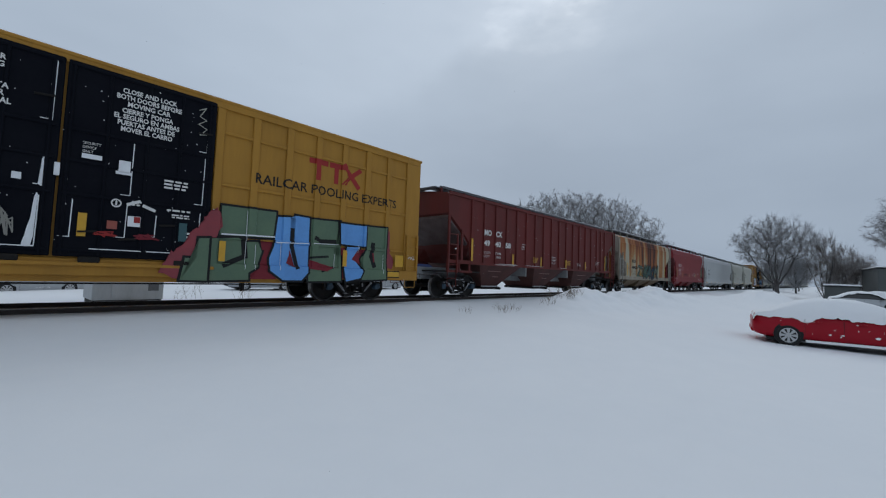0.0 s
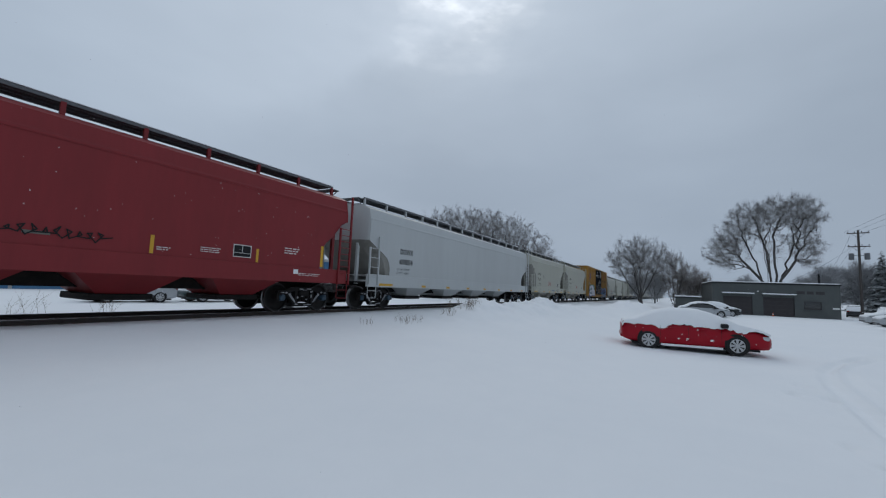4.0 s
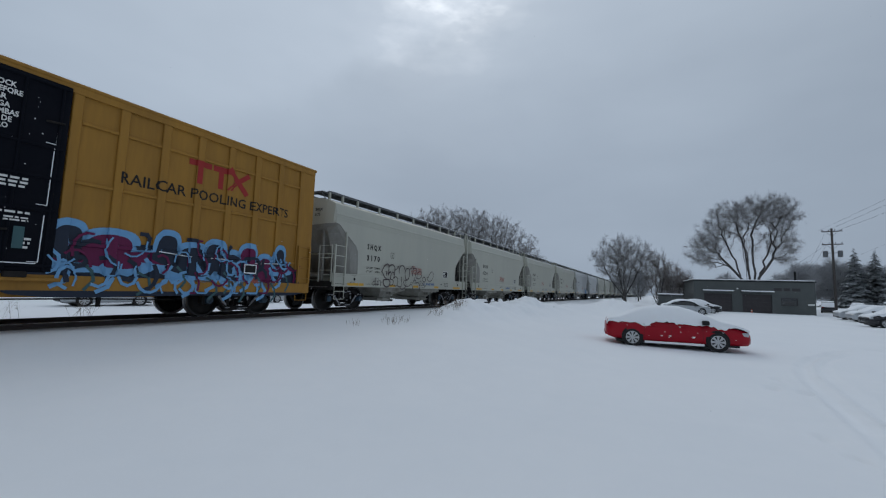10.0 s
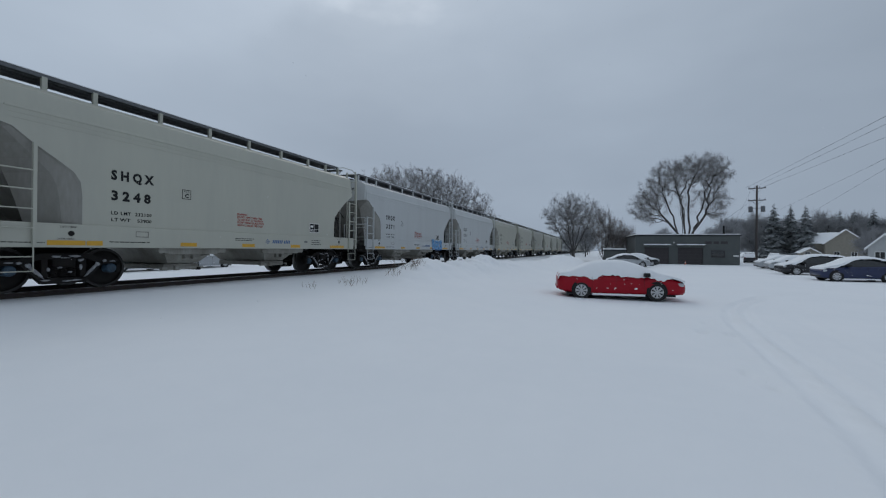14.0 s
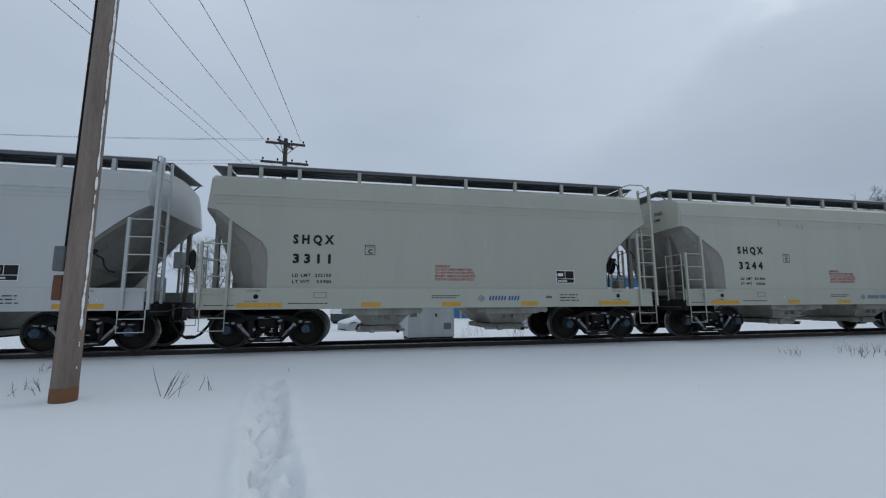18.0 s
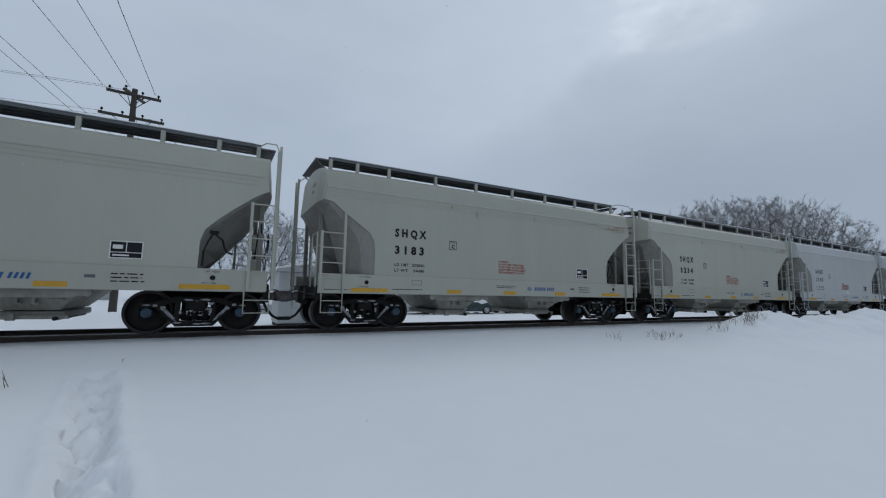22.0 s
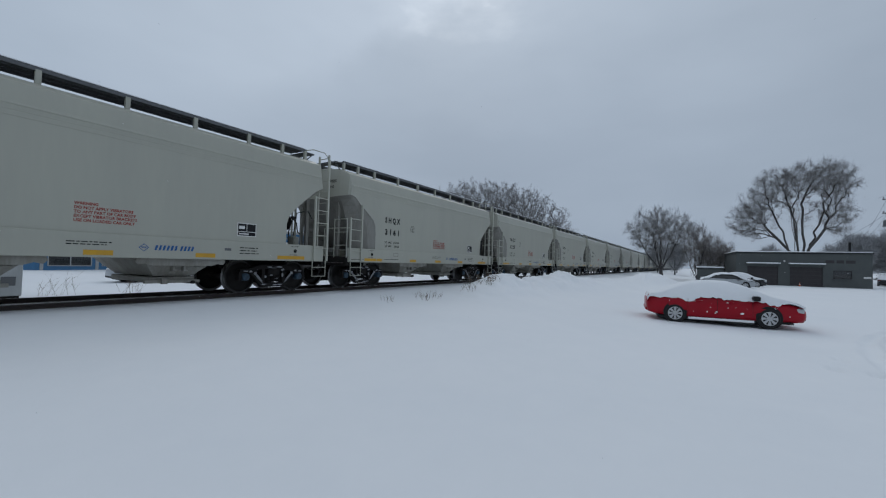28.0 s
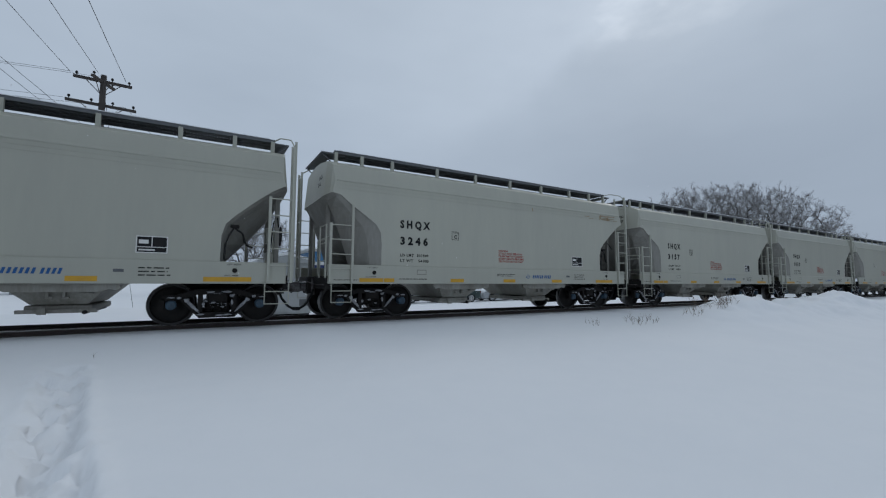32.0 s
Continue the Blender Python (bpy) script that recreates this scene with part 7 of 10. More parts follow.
    for i in range(70):
        x, z, w = rs.uniform(-5, 5.6), rs.uniform(1.5, 3.5), rs.uniform(0.004, 0.010)
        bm.faces.new([bm.verts.new((x + w * u, y - 0.002, z + w * v)) for u, v in ((-1, -0.8), (1, -1), (0.9, 0.8), (-0.6, 1))])
    tagged(part("caught_snow", bm, SNOWEDGE, d, "flecks of snow on the side"), kind="stuff")
    for x, z0, z1, k in ((-5.06, 1.48, 2.3, 0.06), (-2.9, 1.48, 1.9, 0.04), (0.1, 1.48, 1.9, 0.04), (2.82, 1.48, 1.86, 0.04), (5.27, 1.5, 2.2, 0.06)):
        part("reflector", plate(bmesh.new(), x - k, x + k, z0, z1, y - 0.002), REFLECT, d, "dull yellow reflective strip")
    side = [(-9.85, None), (-9.88, 2.72), (-9.7, 2.62), (-9.4, 2.46), (-9.05, 2.3), (-8.7, 2.1), (-8.56, 1.9), (-8.5, 1.7), (-8.5, 1.40)]
    mid = [(-9.9, None), (-10.0, 2.75), (-9.9, 2.6), (-9.8, 2.4), (-9.65, 2.2), (-9.5, 2.0), (-9.4, 1.85), (-9.3, 1.65), (-9.1, 1.40)]
    g = rounded_hopper("long pale-grey four-bay covered hopper railcar", 9.95, COOL, COOL, (-5.4, -1.8, 1.8, 5.4), 8.66, 10.65, side, mid, (0.90, 1.40), COOL, end_paint=SHADEGREY)
    lettering("DOWX", 0.32, -7.80, 2.36, y, BLACK, g, width=1.0, bold=0.01, label="black reporting mark")
    lettering("69854", 0.32, -7.84, 1.92, y, BLACK, g, width=1.04, bold=0.01)
    lettering("LD LMT 220700", 0.12, -8.0, 1.66, y, BLACK, g, width=0.95)
    lettering("LT WT   65300", 0.12, -8.0, 1.50, y, BLACK, g, width=0.9)
    for x0 in (-9.2, -6.0, -3.6, -1.2, 1.2, 3.6, 6.0, 8.4):
        part("reflector", plate(bmesh.new(), x0, x0 + (0.9 if x0 < -9 else 0.35), 0.95, 1.05, -1.63), REFLECT, g, "yellow reflective strip")
    for car, s in ((a, 0.75), (m, 19.68), (r, 35.7), (d, 49.95), (g, 67.55), (b, 113.6)):
        car.matrix_basis = on_track(s)
        TRAIN.append((car, s))


# ---- yard side: vehicles, garage, poles, trees ----
CARRED = mat("glossy_red_car_paint", (0.33, 0.003, 0.014), 0.3, dark=(0.28, 0.003, 0.012), scale=2, amount=0.4, spec=0.25)
SILVER = mat("silver_car_paint", (0.42, 0.44, 0.46), 0.3, 0.3, amount=0.3)
NAVYCAR = mat("dark_navy_car_paint", (0.010, 0.020, 0.075), 0.3, amount=0.3, spec=0.6)
BLACKCAR = mat("black_car_paint", (0.012, 0.013, 0.016), 0.25, amount=0.3, spec=0.6)
GREENCAR = mat("dark_green_car_paint", (0.02, 0.045, 0.045), 0.3, amount=0.3, spec=0.6)
TYRE = mat("tyre_rubber", (0.014, 0.014, 0.014), 0.8, amount=0.4, scale=8)
RIM = mat("silver_wheel_cover", (0.50, 0.51, 0.52), 0.4, 0.3, amount=0.25)
DARKTRIM = plain("black_plastic_trim", (0.012, 0.012, 0.013), 0.5)
CARGLASS = mat("dark_car_glass", (0.015, 0.018, 0.02), 0.08, amount=0.2, spec=0.8)
LAMPRED = plain("red_lamp_lens", (0.22, 0.008, 0.01), 0.2)
LAMPCLEAR = plain("clear_lamp_lens", (0.5, 0.52, 0.54), 0.15)
GARAGE = mat("dark_grey_green_render", (0.088, 0.097, 0.095), 0.8, dark=(0.065, 0.072, 0.072), scale=0.8, amount=0.6, bump=0.2)
GDOOR = mat("dark_garage_door_panels", (0.042, 0.036, 0.038), 0.6, amount=0.5)
WOODPOLE = mat("weathered_pole_wood", (0.27, 0.22, 0.185), 0.85, dark=(0.14, 0.105, 0.085), scale=7, amount=0.8, streak=1.0, bump=0.4, bump_scale=40)
DARKWOOD = mat("dark_pole_wood", (0.07, 0.06, 0.056), 0.9, amount=0.5, scale=4)
WIRE = plain("black_wire", (0.02, 0.02, 0.022), 0.7)
BARK = mat("grey_brown_bark", (0.060, 0.055, 0.052), 0.9, dark=(0.17, 0.165, 0.165), scale=3, amount=0.5, bump=0.3, bump_scale=20)
# Twig tones: frost, lightened further so the colour carries the snowfall's haze.
TWIG = mat("frosted_hazed_twigs", (0.155, 0.147, 0.145), 0.9, dark=(0.36, 0.36, 0.37), scale=0.6, amount=0.8)
TWIGBROWN = mat("brown_twigs", (0.15, 0.128, 0.118), 0.9, dark=(0.30, 0.285, 0.28), scale=0.6, amount=0.7)
# The distant wood's haze is put into this paler twig colour.
WOODTWIG = mat("frosted_hazed_wood_twigs", (0.27, 0.275, 0.285), 0.95, dark=(0.42, 0.43, 0.45), scale=0.3, amount=0.7)
# Needles are paled past their snow dusting to paint in the haze.
SPRUCE = mat("snow_dusted_hazed_spruce_needles", (0.085, 0.10, 0.10), 0.9, dark=(0.42, 0.44, 0.46), scale=1.5, amount=0.95)
WEED = mat("dry_weed_stalks", (0.20, 0.155, 0.12), 0.9, amount=0.5)


def rot_place(x, y, heading, z=None):
    return pose(x, y, ground_z(x, y) if z is None else z, 0, 0, heading)


def loft(bm, rows, cap=True):
    vs = [[bm.verts.new(p) for p in r] for r in rows]
    n = len(vs[0])
    for a, b in zip(vs, vs[1:]):
        for i in range(n):
            j = (i + 1) % n
            bm.faces.new((a[i], a[j], b[j], b[i]))
    if cap:
        bm.faces.new(vs[0][::-1])
        bm.faces.new(vs[-1])
    bmesh.ops.recalc_face_normals(bm, faces=bm.faces[:])
    return bm


def wheel(car, x, y, r, cover=True):
    s = -1 if y < 0 else 1
    bm = lathe(bmesh.new(), [(r * 0.74, -0.10), (r * 0.95, -0.10), (r, -0.07), (r, 0.07), (r * 0.95, 0.10), (r * 0.74, 0.10)], 28)
    w = part("wheel", bm, TYRE, car, "black winter tyre")
    w.matrix_basis = pose(x, y, r)
    bm = lathe(bmesh.new(), [(r * 0.88, s * 0.05), (r * 0.88, s * 0.101), (r * 0.80, s * 0.103), (r * 0.74, s * 0.085), (0.02, s * 0.08)], 24)
    part("rim_barrel", bm, DARKTRIM, w)
    bm = bmesh.new()
    star = []
    for i in range(8):
        a = 2 * math.pi * i / 8
        c, d = math.cos(a), math.sin(a)
        for u, v in ((0.20, -0.07), (0.68, -0.15), (0.68, 0.15), (0.20, 0.07)):
            star.append((r * (c * u - d * v), r * (d * u + c * v)))
    prism(bm, star, min(s * 0.088, s * 0.106), max(s * 0.088, s * 0.106))
    for k in range(24):
        t0, t1 = 2 * math.pi * k / 24, 2 * math.pi * (k + 1) / 24
        bm.faces.new([bm.verts.new((q * math.cos(t), s * 0.107, q * math.sin(t))) for q, t in ((r * 0.74, t0), (r * 0.74, t1), (r * 0.66, t1), (r * 0.66, t0))])
    part("wheel_cover", bm, RIM, w, "silver spoked wheel cover")


def vehicle(name, label, m, paint, length=4.62, width=1.78, height=1.46, wheelbase=2.65, r=0.315, rear_over=1.02, suv=False, snow=0.10, snow_low=0.92, belt=None, seed=1, group="", bare=False):
    """A parked car, front towards +x, under a thick cap of snow."""
    rnd = random.Random(seed)
    car = thing(name, label, "car", m, group)
    x0, x1 = -length / 2, length / 2
    hw = width / 2
    rear_axle = x0 + rear_over
    front_axle = rear_axle + wheelbase
    belt = belt or height * (0.64 if not suv else 0.60)
    # lower body: rings from tail to nose
    rows = []
    for k, zl, zs, w in ((0.0, 0.42, 0.74, 0.80), (0.015, 0.30, 0.90, 0.91), (0.06, 0.24, belt + 0.02, 0.97), (0.2, 0.20, belt + 0.03, 1.0), (0.45, 0.19, belt, 1.0), (0.68, 0.19, belt - 0.02, 1.0),
                         (0.84, 0.20, belt - 0.06, 0.99), (0.93, 0.20, belt - 0.13, 0.965), (0.98, 0.22, belt - 0.20, 0.90), (1.0, 0.30, belt - 0.30, 0.80)):
        x = x0 + k * length
        h = hw * w
        zm = zl + (zs - zl) * 0.55
        rows.append([(x, -h * 0.93, zl), (x, -h, zl + 0.10), (x, -h, zm), (x, -h * 0.965, zs - 0.03), (x, -h * 0.90, zs), (x, h * 0.90, zs), (x, h * 0.965, zs - 0.03), (x, h, zm), (x, h, zl + 0.10), (x, h * 0.93, zl)])
    body = part("body", loft(bmesh.new(), rows), paint, car, smooth=True)
    part("underbody", B(x0 + 0.35, x1 - 0.35, -hw * 0.94, hw * 0.94, 0.135, 0.205), DARKTRIM, car, "dark underside")
    # cabin with glass, mostly under snow
    cab = []
    shape = ((0.13, 0.0), (0.27, 0.86), (0.40, 1.0), (0.56, 0.98), (0.62, 0.90), (0.76, 0.0)) if not suv else ((0.03, 0.0), (0.08, 0.90), (0.3, 1.0), (0.55, 0.98), (0.62, 0.88), (0.75, 0.0))
    for k, f in shape:
        x = x0 + k * length
        zt = belt + (height - belt) * f + 0.005
        cab.append([(x, -hw * 0.90, belt - 0.02), (x, -hw * (0.90 - 0.17 * f), zt), (x, hw * (0.90 - 0.17 * f), zt), (x, hw * 0.90, belt - 0.02)])
    part("cabin", loft(bmesh.new(), cab), CARGLASS, car, "dark windows and roof under the snow")
    # wheels and arches
    for x in (rear_axle, front_axle):
        for s in (-1, 1):
            bm = tube(bmesh.new(), (x, s * (hw - 0.16), r + 0.02), (x, s * (hw + 0.006), r + 0.03), r * 1.20, 28)
            part("wheel_arch", bm, DARKTRIM, car)
            wheel(car, x, s * (hw - 0.075), r)
    # lamps, mirrors, bumpers, trim lines
    for s in (-1, 1):
        part("tail_lamp", B(x0 + 0.02, x0 + 0.20, min(s * hw * 0.62, s * hw * 0.90), max(s * hw * 0.62, s * hw * 0.90), belt - 0.22, belt - 0.08, bevel=0.02), LAMPRED, car)
        part("headlamp", B(x1 - 0.42, x1 - 0.07, min(s * hw * 0.62, s * hw * 0.93), max(s * hw * 0.62, s * hw * 0.93), belt - 0.36, belt - 0.22, bevel=0.02), LAMPCLEAR, car)
        bm = B(-0.10, 0.10, -0.11, 0.11, -0.075, 0.075, bevel=0.03)
        mr = part("mirror", bm, DARKTRIM, car)
        mr.matrix_basis = pose(x0 + 0.70 * length, s * (hw + 0.09), belt + 0.05)
        for k in (0.35, 0.56):
            part("door_handle", B(x0 + k * length - 0.1, x0 + k * length + 0.08, min(s * hw * 0.99, s * (hw + 0.025)), max(s * hw * 0.99, s * (hw + 0.025)), belt - 0.14, belt - 0.11), paint, car)
        part("sill_snow", B(rear_axle + 0.40, front_axle - 0.40, min(s * (hw - 0.06), s * (hw - 0.003)), max(s * (hw - 0.06), s * (hw - 0.003)), 0.13, 0.20), SNOWCAP, car, "snow packed under the sill")
        bm = bmesh.new()
        for k in (0.28, 0.47, 0.685):
            box(bm, x0 + k * length - 0.004, x0 + k * length + 0.004, min(s * hw * 0.98, s * (hw + 0.002)), max(s * hw * 0.98, s * (hw + 0.002)), 0.30, belt - 0.06)
        tagged(part("door_seam", bm, DARKTRIM, car), kind="stuff")
    part("bumper", B(x1 - 0.10, x1 + 0.03, -hw * 0.70, hw * 0.70, 0.26, 0.36, bevel=0.03), DARKTRIM, car)
    part("bumper", B(x0 - 0.03, x0 + 0.10, -hw * 0.76, hw * 0.76, 0.32, 0.46, bevel=0.03), paint, car)
    # the cap of snow: follows hood, windows, roof and trunk and hangs raggedly over the sides
    prof = ((0.005, belt - 0.14), (0.02, belt + 0.00), (0.10, belt + 0.07), (0.16, belt + 0.19), (0.26, height * 0.94), (0.36, height * 1.01), (0.46, height * 1.025), (0.56, height * 1.005), (0.64, height * 0.935), (0.73, belt + 0.21), (0.80, belt + 0.06), (0.88, belt - 0.02), (0.94, belt - 0.09), (0.985, belt - 0.19))
    if suv:
        prof = ((0.005, belt - 0.1), (0.02, belt + 0.2), (0.06, height * 0.88), (0.12, height * 0.97), (0.3, height * 1.01), (0.45, height * 1.02), (0.56, height * 0.99), (0.64, height * 0.90), (0.73, belt + 0.16), (0.80, belt + 0.03), (0.88, belt - 0.06), (0.95, belt - 0.14), (0.985, belt - 0.24))
    n = 90
    grid = []
    for i in range(n + 1):
        k = prof[0][0] + (prof[-1][0] - prof[0][0]) * i / n
        for (a, za), (b, zb) in zip(prof, prof[1:]):
            if a <= k <= b:
                z = za + (zb - za) * (k - a) / (b - a)
                break
        x = x0 + k * length
        up = max(0.0, (z - belt) / (height - belt))
        wtop = hw * (0.90 - 0.20 * min(1, up))
        row = []
        for s in (-1, 1):
            edge = 0.085 * noise.noise(Vector((x * 2.3, s * 4.0 + seed * 7, 1))) + 0.05 * noise.noise(Vector((x * 9, s * 3 + seed, 4))) + 0.035 * noise.noise(Vector((x * 24, s * 3 + seed, 9)))
            edge -= 0.12 * math.exp(-((x - rear_axle - 0.42) / 0.22) ** 2) + 0.10 * math.exp(-((x - front_axle - 0.1) / 0.3) ** 2) - 0.05 * math.exp(-((x - rear_axle - 1.1) / 0.4) ** 2)
            low = min(z - 0.03, belt - 0.075 + edge + snow_low * 0.03)
            if bare and up > 0.03:
                low = max(low, z - 0.07 - 0.5 * abs(edge))
            side = []
            for f, w in ((0.0, hw * 0.985 + 0.012), (0.35, hw * 0.97 + 0.010 if up < 0.2 else hw * 0.94 + 0.02), (0.88, wtop + 0.09), (1.04, wtop * 0.86)):
                zz = low + (z + snow * 0.55 - low) * f
                side.append((x, s * w, zz))
            row.append(side)
        crown = (x, 0, z + snow + 0.02 * noise.noise(Vector((x * 1.5, seed, 2))))
        grid.append(row[0] + [crown] + row[1][::-1])
    bm = bmesh.new()
    vs = [[bm.verts.new(p) for p in r] for r in grid]
    for a, b in zip(vs, vs[1:]):
        for i in range(len(a) - 1):
            bm.faces.new((a[i], b[i], b[i + 1], a[i + 1]))
    bm.faces.new(vs[0])
    bm.faces.new(vs[-1][::-1])
    bmesh.ops.recalc_face_normals(bm, faces=bm.faces[:])
    part("snow_cap", bm, SNOWCAP, car, "thick ragged snow over roof, windows and hood", smooth=True)
    # clumps of snow stuck to the flank
    bm = bmesh.new()
    for i in range(34):
        s = -1 if rnd.random() < 0.5 else 1
        x = rnd.uniform(x0 + 0.5, x1 - 0.4)
        z = belt - rnd.uniform(0.12, 0.32) if rnd.random() < 0.75 else rnd.uniform(0.35, 0.6)
        w, h = rnd.uniform(0.006, 0.024) * (1.6 if i % 16 == 0 else 0.8), rnd.uniform(0.006, 0.018)
        bm.faces.new([bm.verts.new((x + w * math.cos(t) * (1 + 0.3 * math.sin(3 * t + i)), s * (hw + 0.006), z + h * math.sin(t))) for t in [k * math.pi / 4 for k in (range(8) if s > 0 else range(7, -1, -1))]])
    for i in range(10):
        s, x = (-1 if i % 2 else 1), rnd.uniform(-0.25, 0.25) + rnd.choice((0.05, 0.25, 1.0)) - 0.3
        z, w = rnd.uniform(0.37, 0.43), rnd.uniform(0.02, 0.07)
        ring = [(x - w, z), (x - w * 0.3, z - 0.018), (x + w * 0.7, z - 0.012), (x + w, z + 0.01), (x + w * 0.1, z + 0.022)]
        bm.faces.new([bm.verts.new((a, s * (hw + 0.007), q)) for a, q in (ring if s < 0 else ring[::-1])])
    tagged(part("snow_flecks", bm, SNOWCAP, car, "flecks of snow stuck to the doors"), kind="stuff")
    return car


vehicle("red_sedan", "red four-door sedan under snow in the yard", rot_place(17.58, -0.77, -83.0, -0.85), CARRED, length=4.52, rear_over=0.88, height=1.33, belt=0.875, snow=0.10, r=0.298, seed=2)
vehicle("silver_sedan", "silver sedan half covered in snow near the garage", rot_place(51.5, -3.6, -84), SILVER, length=4.5, seed=3, bare=True)
vehicle("black_sedan", "black snow-covered sedan near the garage", rot_place(56.5, -5.2, -86), BLACKCAR, length=4.6, seed=4)
vehicle("navy_hatchback", "dark navy hatchback with snow on hood and roof", rot_place(34.8, -16.24, 92), NAVYCAR, length=4.4, height=1.52, seed=5, group="row of parked cars", bare=True)
vehicle("black_crossover", "black crossover with snow-covered roof in the row", rot_place(42.4, -16.9, 92), BLACKCAR, length=4.6, height=1.62, suv=True, seed=6, group="row of parked cars", bare=True)
vehicle("silver_sedan", "silver sedan buried under snow in the row", rot_place(51.6, -19.1, 92), SILVER, length=4.6, seed=7, group="row of parked cars")
vehicle("silver_sedan", "pale sedan buried under snow in the row", rot_place(56.3, -19.7, 92), SILVER, length=4.7, seed=8, group="row of parked cars")
vehicle("pickup_truck", "dark pickup parked beyond the garage", rot_place(84.5, -25.3, -17), BLACKCAR, length=5.2, height=1.75, suv=True, seed=9, snow=0.05)
vehicle("dark_wagon", "dark wagon parked by the utility pole", rot_place(83, -28.2, 160), BLACKCAR, length=4.6, height=1.6, suv=True, seed=10, snow=0.05)
# across the track
vehicle("white_sedan", "snow-buried pale sedan across the track", rot_place(1.7, 30.4, 205, -0.90), SILVER, seed=11, snow=0.16)
vehicle("dark_suv", "dark olive off-road car dusted with snow across the track", rot_place(0.1, 42.3, 62), GREENCAR, length=4.4, height=1.8, suv=True, seed=21, snow=0.06)
vehicle("green_sedan", "dark green car under snow across the track", rot_place(18.5, 28.5, 175), GREENCAR, seed=12)
vehicle("silver_crossover", "pale grey car under snow across the track", rot_place(13.2, 28.8, 172), SILVER, suv=True, height=1.6, seed=13)
vehicle("silver_sedan", "silver car buried in snow across the track", rot_place(23.8, 29.0, 178), SILVER, seed=14, snow=0.16)


def garage():
    """A flat-roofed one-storey garage with two roller doors and a window."""
    a, b = Vector((65.8, -5.7)), Vector((66.6, -18.75))
    w = (b - a).length
    ang = math.degrees(math.atan2(b.y - a.y, b.x - a.x))
    g = thing("garage", "dark grey flat-roofed garage with two doors, snowy awnings", "building", pose(a.x, a.y, -0.95, 0, 0, ang))
    # local x runs along the front, y is away from the yard side (front at y = 0 looks towards -y)
    H, D, T = 4.12, 9.0, 0.25
    d1, d2, win = (1.2, 4.36, 2.45), (5.5, 8.66, 2.45), (9.6, 11.3, 1.12, 2.1)
    segs = [(0, d1[0], 0, H), (d1[0], d1[1], d1[2], H), (d1[1], d2[0], 0, H), (d2[0], d2[1], d2[2], H), (d2[1], win[0], 0, H), (win[0], win[1], 0, win[2]), (win[0], win[1], win[3], H), (win[1], w, 0, H)]
    bm = bmesh.new()
    for x0, x1, z0, z1 in segs:
        part("front_wall", B(x0, x1, 0, T, z0, z1), GARAGE, g)
    part("side_wall", B(0, T, T, D, 0, H), GARAGE, g)
    part("side_wall", B(w - T, w, T, D, 0, H), GARAGE, g)
    part("back_wall", B(0, w, D, D + T, 0, H), GARAGE, g)
    part("roof", B(-0.12, w + 0.12, -0.12, D + T + 0.12, H, H + 0.14, bevel=0.02), DARKTRIM, g)
    part("roof_snow", B(-0.05, w + 0.05, -0.05, D + T, H + 0.14, H + 0.27, bevel=0.05), SNOWCAP, g)
    for x0, x1, h in (d1, d2):
        bm = bmesh.new()
        for i in range(5):
            box(bm, x0, x1, 0.12, 0.17, i * h / 5 + 0.008, (i + 1) * h / 5 - 0.008)
        d = part("garage_door", bm, GDOOR, g, "dark sectional garage door")
        bm = bmesh.new()
        prism(bm, [(x0 - 0.12, h + 0.24), (x1 + 0.12, h + 0.24), (x1 + 0.12, h + 0.36), (x0 - 0.12, h + 0.36)], -0.55, 0.0)
        part("awning", bm, GARAGE, g)
        part("awning_snow", B(x0 - 0.14, x1 + 0.14, -0.57, 0.0, h + 0.362, h + 0.50, bevel=0.04), SNOWCAP, g, "snow along the awning")
    wd = part("window", B(win[0], win[1], 0.10, 0.13, win[2], win[3]), CARGLASS, g)
    bm = bmesh.new()
    for q in ((win[0], win[1], win[2], win[2] + 0.06), (win[0], win[1], win[3] - 0.06, win[3]), (win[0], win[0] + 0.06, win[2], win[3]), (win[1] - 0.06, win[1], win[2], win[3])):
        box(bm, q[0], q[1], 0.06, 0.10, q[2], q[3])
    part("window_frame", bm, GDOOR, wd)
    part("window_sill", B(win[0] - 0.08, win[1] + 0.08, -0.08, 0.06, win[2] - 0.07, win[2]), GARAGE, wd)
    bm = bars(bmesh.new(), 8.9, 11.6, 2.9, 3.35, -0.012, 1, 3, gap=0.2)
    tagged(part("sign_lettering", bm, GDOOR, g, "faded dark sign lettering"), kind="stuff")
    part("wall_plate", plate(bmesh.new(), 12.3, 12.95, 1.25, 1.45, -0.008), WHITE, g)
    part("wall_lamp", B(4.9, 5.05, -0.12, 0.0, 3.1, 3.25), WHITE, g)
    part("flue", tube(bmesh.new(), (12.4, 4, H + 0.1), (12.4, 4, H + 1.6), 0.13, 10), DARKTRIM, g)


garage()


def shed():
    s = thing("shed", "low dark shed with snow on its roof", "building", rot_place(68, -3.0, -96))
    part("wall", B(-1.5, 1.5, -1.2, 1.2, 0, 1.9), GARAGE, s)
    part("roof", B(-1.65, 1.65, -1.35, 1.35, 1.9, 2.0), DARKTRIM, s)
    part("roof_snow", B(-1.6, 1.6, -1.3, 1.3, 2.0, 2.2, bevel=0.06), SNOWCAP, s)


shed()


def catenary(bm, p, q, sag, r, n=14):
    p, q = Vector(p), Vector(q)
    pts = []
    for i in range(n + 1):
        t = i / n
        c = p.lerp(q, t)
        c.z -= sag * 4 * t * (1 - t)
        pts.append(c)
    path_tube(bm, pts, r, 4)


